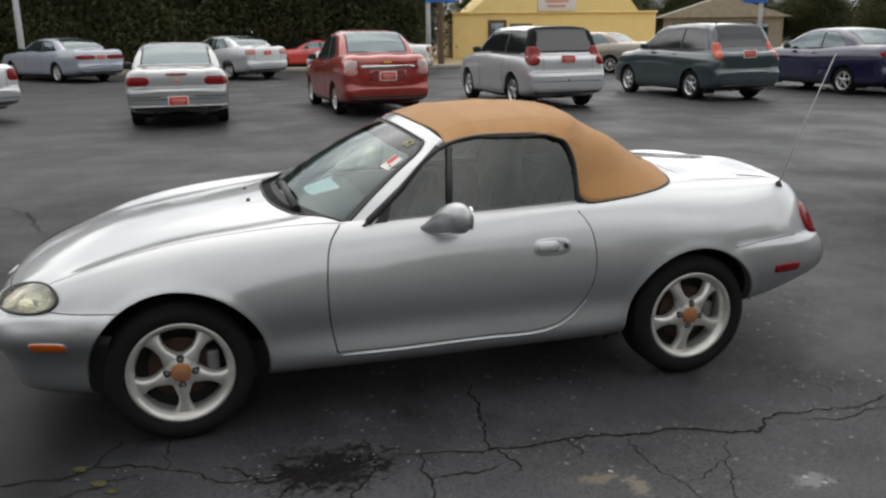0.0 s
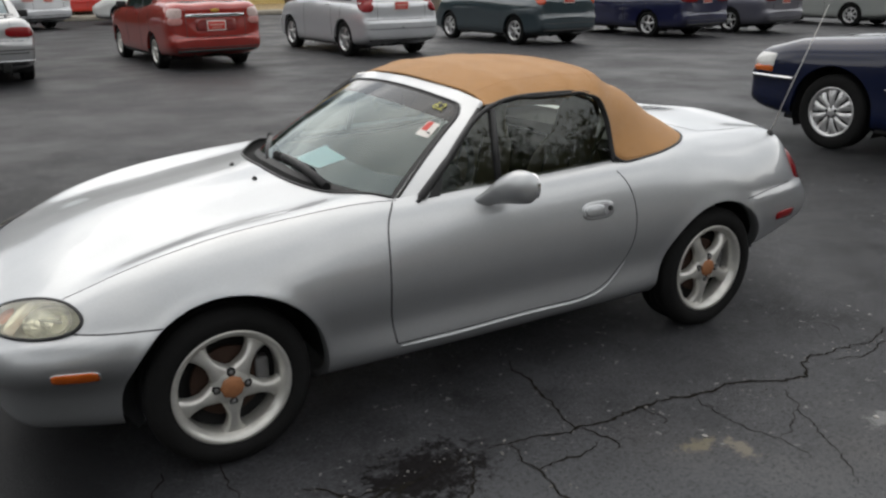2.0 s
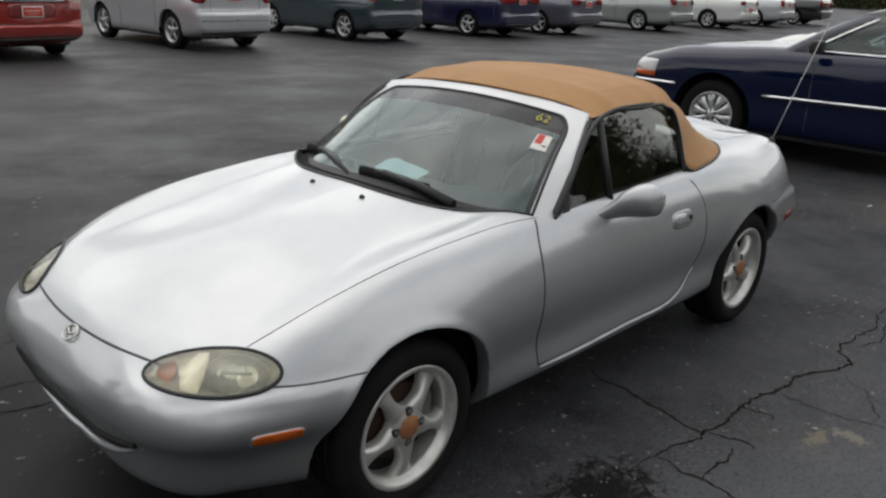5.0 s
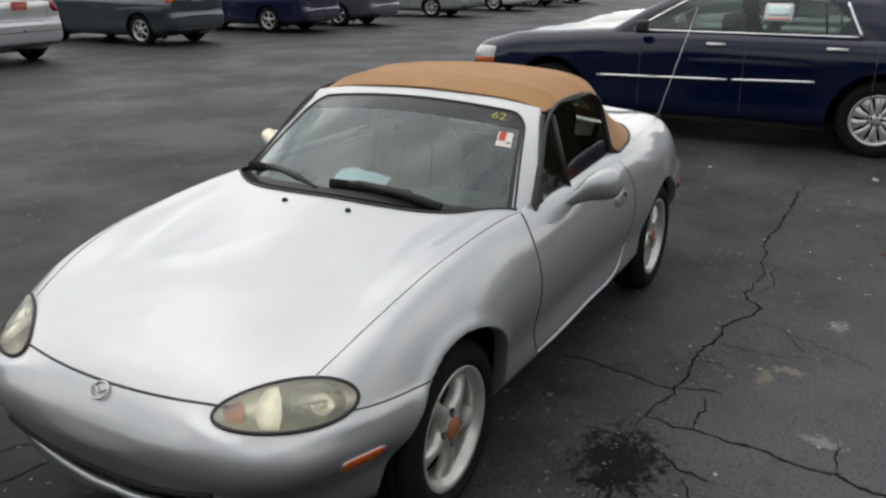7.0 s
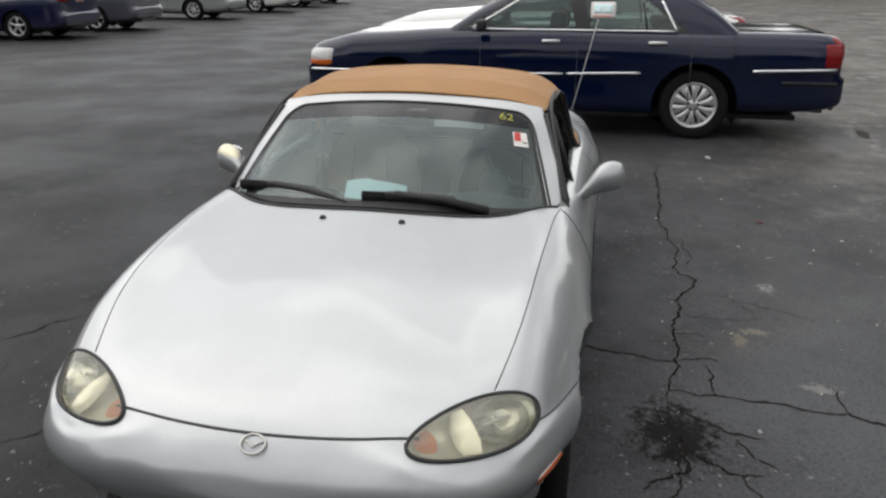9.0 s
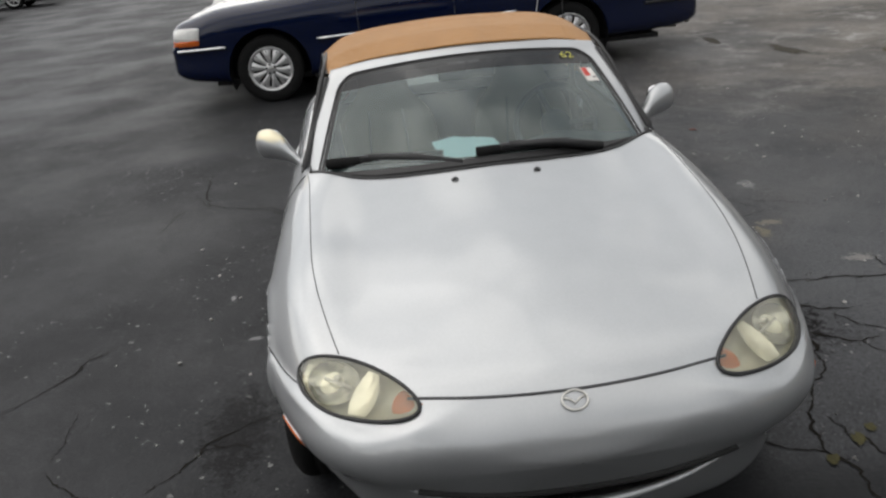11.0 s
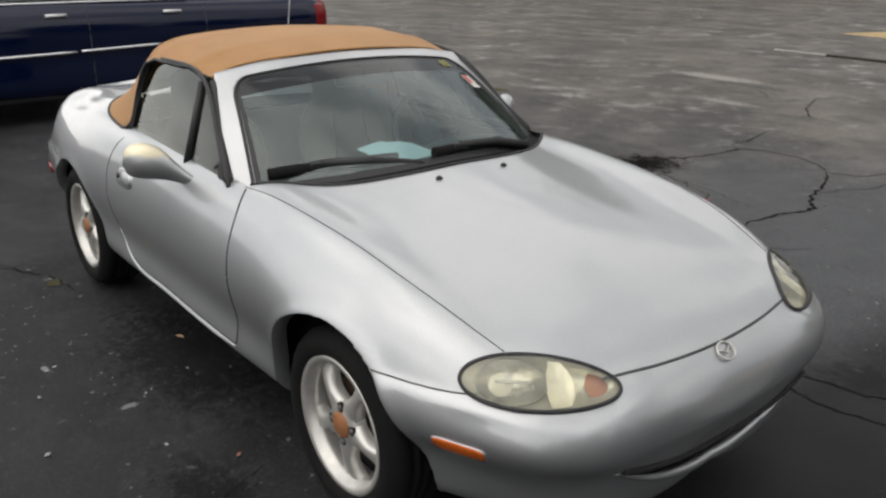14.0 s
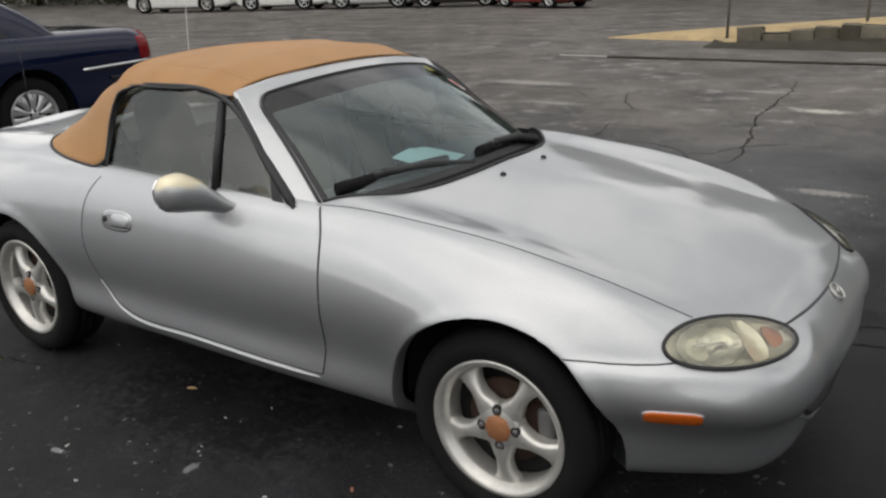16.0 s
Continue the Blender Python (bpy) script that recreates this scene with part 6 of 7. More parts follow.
    edging = (rim_f | rim_a | rim_s) & ~glazed
    tail = dark_tail & (m[:, 0] > c + (d - c) * (1 - lean) - 0.20) & (m[:, 2] > belt + 0.02) & (m[:, 2] < height - 0.0)
    panes = (side & ~pillar) | fore | aft
    sheet("cabin", v, nn, f[~panes & ~tail & ~edging], body, car)
    sheet("window_trim", v, nn, f[edging & ~tail], TRIM, car)
    if dark_tail:
        sheet("tailgate_surround", v, nn, f[~panes & tail], COWL, car, "black tailgate surround")
    sheet("windscreen", v, nn, f[fore], pane_mat, car)
    sheet("rear_window", v, nn, f[aft], pane_mat, car)
    for s in (-1, 1):
        mine = side & ~pillar & (m[:, 1] * s > 0)
        for half_ in (m[:, 0] < post, m[:, 0] >= post):
            if (mine & half_).any():
                sheet("side_window", v, nn, f[mine & half_], pane_mat, car)
        for ax, az, ar in arches:
            part("arch_lip", arch_lip(ax, az, ar, s, side_bvh, 4, 176, n=24), cladding or body, car)
            part("wheel_liner", wheel_well(ax, az, ar + 0.02, s, w - 0.09, w - 0.45), SHADOW, car)
            make_wheel(car, ax, s * (w - 0.045), wheel_r, wheel_r, 0.2, wheel_r * 0.66, spokes, (rims or ALLOY, SHADOW), s, 10 * (ax > 0) + 7 * s)
        bm = box(0.10, 0.17, 0.12, a + 0.42, s * (w + 0.06), belt + 0.05, 0.03, 3)
        part("door_mirror", bm, TRIM, car)
        for hx in handles or (post - 0.18, post + 0.85):
            if hx < wb / 2:
                part("door_handle", tube(on_surface(side_bvh, [(hx - 0.09, s * w, belt - 0.10), (hx, s * w, belt - 0.10), (hx + 0.09, s * w, belt - 0.10)], (0, -s, 0), 0.018), 0.013 if detail < 2 else 0.019, 6), rims if detail > 1 else body, car)
        for sx in (a + 0.40, post, wb / 2 - wheel_r * 0.2):
            line = on_surface(side_bvh, [(sx, s * w, z) for z in np.linspace(0.32, belt - 0.03, 12)], (0, -s, 0), 0.0)
            if len(line) > 2:
                part("panel_gap", tube(line, 0.005, 4), SEAM, car)
        part("sill", tube([(-wb / 2 + wheel_r + 0.1, s * (w * 0.92), 0.235), (wb / 2 - wheel_r - 0.1, s * (w * 0.92), 0.235)], 0.025, 6), SHADOW, car)
    both_v = np.concatenate([whole_v, v])
    both_f = np.concatenate([whole_f, f + len(whole_v)])
    bvh = tree_of(both_v, both_f)
    for y, z, hw, hh, mat in lights:
        for s in (-1, 1):
            part("tail_light", decal(bvh, (x1, s * y, z), (-1, -0.35 * s, 0), (0, 0, 1), oval(hw, hh, 28, 3.2), 0.008, 0.008), mat, car, "rear lamp")
    if plate:
        hit, _, _, _ = bvh.ray_cast(Vector((x1 + 1, plate[0], plate[1])), Vector((-1, 0, 0)))
        number_plate(car, (hit.x if hit is not None else x1) + 0.012, *plate)
    if garnish:
        z, hw, hh, mat = garnish
        part("garnish", decal(bvh, (x1, 0, z), (-1, 0, 0), (0, 0, 1), oval(hw, hh, 40, 6), 0.012, 0.004), mat, car)
    line = on_surface(bvh, [(x1, y, bumper - 0.16) for y in np.linspace(-0.9 * w, 0.9 * w, 24)], (-1, 0, 0), 0.0)
    part("bumper_groove", tube(line, 0.007, 4), SEAM, car)
    line = on_surface(bvh, [(x1, y, 0.345) for y in np.linspace(-0.8 * w, 0.8 * w, 20)], (-1, 0, 0), 0.002)
    if len(line) > 4:
        part("valance", tube(line, 0.03, 6), TRIM, car)
    # boot or tailgate gap, bumper line
    for z, hw in ((bumper + 0.015, 0.92 * w),):
        line = on_surface(bvh, [(x1, y, z) for y in np.linspace(-hw, hw, 24)], (-1, 0, 0), 0.0)
        part("panel_gap", tube(line, 0.006, 4), SEAM, car)
    for s in (-1, 1):
        line = on_surface(bvh, [(x1, s * 0.60 * w, z) for z in np.linspace(bumper + 0.02, deck - 0.03, 10)], (-1, 0, 0), 0.0)
        if len(line) > 2:
            part("panel_gap", tube(line, 0.004, 4), SEAM, car)
    if spoiler:
        line = [(spoiler[0], y, spoiler[1] + 0.012 * math.cos(y / w * 1.5)) for y in np.linspace(-0.72 * w, 0.72 * w, 12)]
        part("spoiler", tube(line, 0.03, 8, flat=0.55), spoiler[2], car)
        for s in (-1, 1):
            part("strut", tube([(spoiler[0], s * 0.6 * w, spoiler[1]), (spoiler[0] - 0.02, s * 0.6 * w, deck - 0.03)], 0.02, 6), spoiler[2], car)
    if rack:
        for s in (-1, 1):
            part("roof_rail", tube([(b + 0.1, s * 0.56 * w, height - 0.02), (b + 0.2, s * 0.56 * w, height + 0.035), (c - 0.15, s * 0.56 * w, height + 0.03), (c - 0.02, s * 0.56 * w, height - 0.02)], 0.018, 6), TRIM, car)
    part("exhaust", tube([(x1 - 0.35, -0.45 * w, 0.27), (x1 - 0.02, -0.45 * w, 0.26)], 0.028, 8), SHADOW, car)
    part("underside", box(length - 0.7, width * 0.82, 0.05, (x0 + x1) / 2, 0, 0.23), SHADOW, car)
    return car, bvh, side_bvh, (x0, x1, w)


GREY_SILVER = paint("light_silver_paint", (0.58, 0.59, 0.61), 0.45, 0.34)
LILAC = paint("grey_blue_paint", (0.36, 0.39, 0.46))
RED_PAINT = paint("red_paint", (0.31, 0.015, 0.007), 0.35)
# the sedan's red darkened, as the shade of a recess round its plate
RED_SHADED = paint("shaded_red_paint", (0.22, 0.012, 0.007), 0.3)
RED_BRIGHT = paint("bright_red_paint", (0.55, 0.02, 0.015), 0.0)
TEAL = paint("dark_teal_paint", (0.030, 0.050, 0.060), 0.2, 0.3)
NAVY = material("navy_paint", (0.0012, 0.0050, 0.027), 0.14, 0.0, vary=0.05, scale=9, coat=0.6, Coat_IOR=1.5, Specular_IOR_Level=0.22)
NAVY_DARK = paint("dark_navy_paint", (0.008, 0.010, 0.050), 0.1, 0.3)
SMOKE = paint("smoke_grey_paint", (0.13, 0.13, 0.16), 0.4)
SAGE = paint("pale_sage_paint", (0.38, 0.40, 0.38), 0.4)
WHITE_PAINT = paint("white_paint", (0.72, 0.72, 0.70), 0.0)
TAN_PAINT = paint("tan_paint", (0.30, 0.25, 0.19), 0.3)
OLD_SILVER = paint("dull_silver_paint", (0.36, 0.365, 0.37), 0.55, 0.34)
HATCH_GLASS = material("tinted_tailgate_glass", (0.012, 0.016, 0.017), 0.06, vary=0.2, scale=2, Specular_IOR_Level=0.5, IOR=1.75)
BLACK_PAINT = paint("black_paint", (0.008, 0.008, 0.009), 0.1)
BRIGHT = material("bright_alloy", (0.62, 0.62, 0.62), 0.3, 0.7, vary=0.1, scale=30)
CLEAR_LENS = material("clear_lamp_lens", (0.62, 0.47, 0.44), 0.2, vary=0.35, scale=35, coat=0.5)
CLOUDY = material("clear_red_lens", (0.55, 0.25, 0.23), 0.2, vary=0.3, scale=30, coat=0.5)
AMBER_RED = material("amber_red_lens", (0.50, 0.06, 0.015), 0.2, vary=0.3, scale=20, coat=0.5)
GOLD = material("gold_emblem", (0.55, 0.30, 0.05), 0.3, 0.3, vary=0.1, scale=40)
PANE = glass("sedan_glass", (0.62, 0.74, 0.70), 0.62)

# the blue sedan behind the roadster
blue, blue_bvh, blue_side, (bx0, bx1, bw) = plain_car("sedan", "navy blue full-size four-door sedan with chrome trim", (6.22, -0.13), -90, 5.48, 2.0, 1.50, 3.17, 0.94, 1.06, 1.01, 1.04, (-1.02, -0.22, 1.38, 2.02), NAVY, 0.345, (10, 0.054, True), BRIGHT,
    lights=((0.78, 0.93, 0.15, 0.11, RED_LENS),), plate=(0, 0.78), window=PANE, detail=2, bumper=0.66, boxy=True, post_x=0.385, post_half=0.075, handles=(0.11, 1.18))
for s in (-1, 1):
    for xa, xb, za, zb in ((-1.06, 0.25, 0.606, 0.634), (0.285, 1.03, 0.637, 0.660), (2.11, 2.90, 0.705, 0.735)):
        line = on_surface(blue_side, [(xa + (xb - xa) * k / 10, s * bw, za + (zb - za) * k / 10) for k in range(11)], (0, -s, 0), 0.008)
        part("side_moulding", tube(line, 0.017, 6, flat=1.0), CHROME, blue, "chrome side moulding")
    line = on_surface(blue_bvh, [(-0.72 + 2.08 * k / 20, s * bw, 1.062 + 0.006 * k / 20) for k in range(21)], (0, -s, 0), 0.004)
    part("belt_moulding", tube(line, 0.012, 6), CHROME, blue, "chrome window moulding")
    line = on_surface(blue_bvh, [(-0.72 + 0.50 * k / 10, s * bw, 1.07 + 0.30 * k / 10) for k in range(11)], (0, -s, 0), 0.006)
    part("pillar_moulding", tube(line, 0.014, 6), CHROME, blue)
    line = on_surface(blue_bvh, [(1.36 - 0.16 * k / 10, s * bw, 1.07 + 0.29 * k / 10) for k in range(11)], (0, -s, 0), 0.006)
    part("pillar_moulding", tube(line, 0.016, 6), CHROME, blue)
    part("headlight", decal(blue_side, (bx0 + 0.12, s * 0.82, 0.768), (0.66, -s * 0.75, 0), (0, 0, 1), oval(0.215, 0.068, 40, 9), 0.010, 0.008), WHITE_LENS, blue, "clear headlight")
    part("turn_signal", decal(blue_side, (bx0 + 0.16, s * 0.84, 0.690), (0.62, -s * 0.78, 0), (0, 0, 1), oval(0.165, 0.030, 32, 9), 0.012, 0.006), AMBER, blue, "orange turn signal")
    line = on_surface(blue_side, [(bx0 + 0.02 + 0.50 * k / 10, s * bw, 0.615) for k in range(11)], (0.25, -s, 0), 0.010)
    part("bumper_strip", tube(line, 0.018, 6), CHROME, blue)
    part("corner_light", decal(blue_side, (bx1 - 0.10, s * 0.93, 0.86), (-0.42, -s, 0), (0, 0, 1), oval(0.085, 0.115, 28, 6), 0.010, 0.006), RED_LENS, blue, "red corner light")
    line = on_surface(blue_side, [(bx1 - 0.55 + 0.53 * k / 10, s * bw, 0.60) for k in range(11)], (-0.25, -s, 0), 0.010)
    part("bumper_strip", tube(line, 0.016, 6), TRIM, blue)
    # front quarter bar in the rear door's window
    line = on_surface(blue_bvh, [(1.07, s * bw, 1.07), (1.045, s * bw, 1.20), (1.02, s * bw, 1.34)], (0, -s, 0), 0.004)
    part("window_bar", tube(line, 0.011, 6), TRIM, blue)
    part("front_seat", box(0.16, 0.52, 0.62, 0.15, s * 0.38, 0.92, 0.05), DASH, blue)
part("rear_seat", box(0.2, 1.4, 0.6, 1.25, 0, 0.85, 0.05), DASH, blue)
part("cabin_floor", box(2.8, 1.6, 0.03, 0.4, 0, 0.5), SHADOW, blue)
bill = decal(blue_bvh, (0.62, -bw, 1.30), (0, 1, -0.2), (0, 0, 1), oval(0.125, 0.085, 28, 10), 0.006, 0.0, 2)
bill_ob = part("window_sticker", bill, PLATE_WHITE, blue, "white price sheet in the window")
part("print", decal(blue_bvh, (0.62, -bw, 1.315), (0, 1, -0.2), (0, 0, 1), oval(0.10, 0.045, 20, 8), 0.010, 0.0, 2), PAPER, bill_ob)
part("print", decal(blue_bvh, (0.62, -bw, 1.235), (0, 1, -0.2), (0, 0, 1), oval(0.09, 0.009, 20, 8), 0.010, 0.0, 2), WORDS, bill_ob)

pale, _, pale_side, (px0, px1, pw) = plain_car("sedan", "white full-size sedan parked beyond the navy sedan", (9.35, 0.06), -90, 5.12, 1.98, 1.50, 3.0, 0.94, 1.07, 1.03, 1.04, (-1.02, -0.22, 1.38, 2.02), WHITE_PAINT, 0.34, (10, 0.044), BRIGHT,
    lights=((0.78, 0.98, 0.15, 0.11, RED_LENS),), plate=(0, 0.80), bumper=0.70, boxy=True)
for s in (-1, 1):
    part("headlight", decal(pale_side, (px0 + 0.12, s * 0.82, 0.82), (0.66, -s * 0.75, 0), (0, 0, 1), oval(0.215, 0.068, 40, 9), 0.010, 0.008), WHITE_LENS, pale, "clear headlight")
    part("turn_signal", decal(pale_side, (px0 + 0.16, s * 0.84, 0.742), (0.62, -s * 0.78, 0), (0, 0, 1), oval(0.165, 0.028, 32, 9), 0.012, 0.006), AMBER, pale, "orange turn signal")
    line = on_surface(pale_side, [(px0 + 0.02 + 0.50 * k / 10, s * pw, 0.66) for k in range(11)], (0.25, -s, 0), 0.010)
    part("bumper_strip", tube(line, 0.018, 6), CHROME, pale)
plain_car("sedan", "pale silver sedan at the end of the row", (-6.5, 14.6), -42, 4.6, 1.75, 1.42, 2.65, 0.92, 0.94, 0.92, 1.04, (-0.6, 0.1, 1.0, 1.6), GREY_SILVER, lights=((0.68, 0.86, 0.13, 0.11, RED_LENS),), plate=(0, 0.84))
old, old_bvh, _, (ox0, ox1, ow) = plain_car("sedan", "silver compact sedan with an old bumper", (-1.30, 13.15), -90, 4.55, 1.74, 1.42, 2.64, 0.92, 0.93, 0.91, 0.99, (-0.6, 0.15, 0.95, 1.62), OLD_SILVER, 0.30, (9, 0.018),
    lights=((0.64, 0.80, 0.19, 0.075, RED_LENS),), plate=(0, 0.47), spoiler=(1.86, 1.03, OLD_SILVER), bumper=0.66)
line = on_surface(old_bvh, [(ox1, y, 0.385) for y in np.linspace(-0.9 * ow, 0.9 * ow, 24)], (-1, 0, 0), 0.012)
part("bumper_strip", tube(line, 0.022, 8, flat=0.6), GREY_SILVER, old, "pale strip along the foot of the bumper")
for s in (-1, 1):
    line = on_surface(old_bvh, [(ox1, s * y, 0.545) for y in np.linspace(0.28, 0.80, 14)], (-1, 0, 0), 0.0)
    part("bumper_recess", tube(line, 0.016, 6, flat=0.6), SEAM, old)
part("brake_light", decal(old_bvh, (ox1, 0, 0.905), (-1, 0, 0), (0, 0, 1), oval(0.17, 0.018, 24, 5), 0.006, 0.002), RED_LENS, old, "narrow high brake lamp")
part("emblem", decal(old_bvh, (ox1, 0, 0.80), (-1, 0, 0), (0, 0, 1), oval(0.045, 0.04, 20), 0.006, 0.002), CLOUDY, old, "small faded red emblem")
part("tow_hitch", box(0.16, 0.13, 0.15, ox1 + 0.02, 0.40, 0.30, 0.02, 2), SHADOW, old, "black tow hitch")
red, red_bvh, _, (rx0, rx1, rw) = plain_car("sedan", "red compact sedan with a chrome boot strip", (2.34, 13.60), -87, 4.31, 1.74, 1.60, 2.48, 0.86, 1.02, 1.0, 1.14, (-0.75, 0.1, 1.0, 1.55), RED_PAINT, 0.30, (5, 0.03),
    lights=((0.71, 0.97, 0.125, 0.085, CLEAR_LENS), (0.71, 0.84, 0.125, 0.06, CLOUDY)), plate=(0, 0.76), garnish=(0.93, 0.52, 0.028, CHROME), spoiler=(1.78, 1.13, TRIM), bumper=0.56)
part("emblem", decal(red_bvh, (rx1, 0, 1.01), (-1, 0, 0), (0, 0, 1), [(-0.07, -0.022), (-0.03, -0.022), (-0.03, -0.03), (0.03, -0.03), (0.03, -0.022), (0.07, -0.022), (0.07, 0.022), (0.03, 0.022), (0.03, 0.03), (-0.03, 0.03), (-0.03, 0.022), (-0.07, 0.022)], 0.014, 0, 2), GOLD, red, "small gold emblem")
part("plate_panel", decal(red_bvh, (rx1, 0, 0.775), (-1, 0, 0), (0, 0, 1), oval(0.36, 0.105, 32, 8), 0.004, 0.0), RED_SHADED, red, "panel round the plate, darkened like a recess")
plain_car("hatchback", "silver tall five-door hatchback with large red lamps", (6.12, 13.72), -88, 4.38, 1.80, 1.65, 2.635, 0.90, 1.10, 1.05, 1.08, (-0.90, -0.12, 1.74, 2.02), GREY_SILVER, 0.345, (5, 0.034), BRIGHT, True,
    lights=((0.765, 1.06, 0.15, 0.185, RED_LENS),), plate=(0, 0.99), bumper=0.72, dark_tail=True, window=HATCH_GLASS)
plain_car("estate_car", "dark teal compact estate with roof rails", (10.46, 13.92), -87, 4.37, 1.82, 1.67, 2.6, 0.9, 1.10, 1.05, 1.08, (-0.9, -0.08, 1.66, 2.0), TEAL, 0.325, (6, 0.03), BRIGHT, True,
    lights=((0.785, 1.08, 0.105, 0.175, AMBER_RED),), plate=(0, 1.01), rack=True, bumper=0.66, window=HATCH_GLASS)
plain_car("sedan", "dark navy mid-size sedan with alloy wheels", (14.55, 13.95), -86, 4.8, 1.84, 1.54, 2.74, 0.96, 1.05, 1.02, 1.13, (-0.85, 0.0, 1.05, 1.7), NAVY_DARK, 0.32, (5, 0.034), BRIGHT,
    lights=((0.62, 0.95, 0.27, 0.08, RED_LENS),), plate=(0, 0.93), garnish=(0.955, 0.40, 0.03, RED_LENS))
plain_car("sedan", "smoke grey mid-size sedan", (17.35, 13.75), -86, 4.7, 1.80, 1.52, 2.68, 0.95, 1.0, 0.97, 1.07, (-0.85, 0.0, 1.05, 1.7), SMOKE, 0.32, (5, 0.03), BRIGHT,
    lights=((0.62, 0.92, 0.22, 0.08, RED_LENS),), plate=(0, 0.86))
plain_car("sedan", "pale sage mid-size sedan", (22.3, 13.55), -86, 4.8, 1.8, 1.49, 2.72, 0.96, 1.0, 0.98, 1.08, (-0.85, 0.0, 1.05, 1.7), SAGE, 0.32, (7, 0.025), BRIGHT,
    lights=((0.68, 0.94, 0.16, 0.09, RED_LENS),), plate=(0, 0.9))
plain_car("coupe", "white two-door coupe in the row", (26.7, 13.35), -86, 4.85, 1.81, 1.40, 2.72, 0.96, 0.98, 0.95, 1.06, (-0.8, 0.1, 1.0, 1.7), WHITE_PAINT, 0.32, (6, 0.03), BRIGHT,
    lights=((0.66, 0.92, 0.17, 0.07, RED_LENS),), plate=(0, 0.7))
plain_car("sedan", "silver compact sedan far along the row", (30.6, 13.3), -86, 4.5, 1.7, 1.46, 2.6, 0.9, 0.98, 0.96, 1.06, (-0.8, 0.0, 1.0, 1.6), GREY_SILVER, lights=((0.68, 0.9, 0.12, 0.12, RED_LENS),), plate=(0, 0.85))
plain_car("sedan", "black sedan far along the row", (34.4, 13.3), -86, 4.6, 1.75, 1.45, 2.65, 0.9, 0.98, 0.96, 1.06, (-0.8, 0.0, 1.0, 1.6), BLACK_PAINT, lights=((0.68, 0.9, 0.14, 0.1, RED_LENS),), plate=(0, 0.85))
# second row, by the kerb
plain_car("sedan", "grey-blue large sedan parked by the kerb", (-5.6, 28.2), -52, 5.1, 1.87, 1.45, 2.85, 1.0, 1.0, 0.97, 1.06, (-0.85, 0.0, 1.1, 1.8), LILAC, 0.32, (7, 0.025), BRIGHT, lights=((0.55, 0.83, 0.33, 0.07, RED_LENS),), plate=(0, 0.83))
plain_car("sedan", "silver mid-size sedan parked by the kerb", (0.1, 27.2), -58, 4.8, 1.82, 1.46, 2.775, 0.97, 1.0, 0.98, 1.1, (-0.85, 0.0, 1.05, 1.75), GREY_SILVER, 0.32, (7, 0.025), BRIGHT, lights=((0.68, 0.93, 0.19, 0.09, CLOUDY),), plate=(0, 0.9))
plain_car("sedan", "white sedan by the kerb behind the red one", (5.3, 27.0), -22, 4.5, 1.75, 1.44, 2.65, 0.92, 0.98, 0.96, 1.06, (-0.8, 0.0, 1.0, 1.6), WHITE_PAINT, lights=((0.68, 0.9, 0.12, 0.1, RED_LENS),), plate=(0, 0.85))
plain_car("sedan", "tan sedan by the kerb", (13.2, 25.2), -50, 4.8, 1.8, 1.45, 2.7, 0.95, 0.98, 0.96, 1.07, (-0.8, 0.0, 1.05, 1.7), TAN_PAINT, lights=((0.70, 0.9, 0.12, 0.11, RED_LENS),), plate=(0, 0.8))
plain_car("coupe", "low red sports coupe by the kerb", (3.55, 33.2), 10, 4.4, 1.8, 1.22, 2.5, 0.95, 0.86, 0.82, 0.92, (-0.5, 0.2, 0.9, 1.6), RED_BRIGHT, 0.31, (5, 0.03), BRIGHT)
# row across the lot
plain_car("pickup_truck", "white pickup truck across the lot", (32.19, -25.59), 200, 5.6, 2.0, 1.9, 3.4, 1.0, 1.2, 1.2, 1.2, (-1.0, -0.4, 0.6, 1.0), WHITE_PAINT, 0.40, (6, 0.03), bumper=0.7)
plain_car("off_roader", "white off-road car across the lot", (27.07, -27.33), 200, 4.6, 1.9, 1.85, 2.7, 0.8, 1.25, 1.2, 1.25, (-0.9, -0.4, 1.5, 1.8), WHITE_PAINT, 0.40, (5, 0.035), BRIGHT, True, bumper=0.7)
plain_car("off_roader", "silver off-road car across the lot", (22.60, -28.64), 200, 4.6, 1.9, 1.80, 2.7, 0.8, 1.25, 1.2, 1.25, (-0.9, -0.4, 1.5, 1.8), GREY_SILVER, 0.39, (5, 0.035), BRIGHT, True, bumper=0.7)
plain_car("off_roader", "black sport utility car across the lot", (18.68, -29.73), 200, 4.6, 1.9, 1.78, 2.7, 0.8, 1.2, 1.15, 1.2, (-0.9, -0.4, 1.5, 1.8), BLACK_PAINT, 0.37, (5, 0.035), BRIGHT, True, bumper=0.7)
plain_car("off_roader", "dark red sport utility car across the lot", (13.99, -28.64), 160, 4.6, 1.85, 1.72, 2.65, 0.9, 1.1, 1.1, 1.1, (-0.9, -0.3, 1.5, 1.8), RED_PAINT, 0.36, (5, 0.035), BRIGHT, True, bumper=0.7, plate=(0, 0.95))


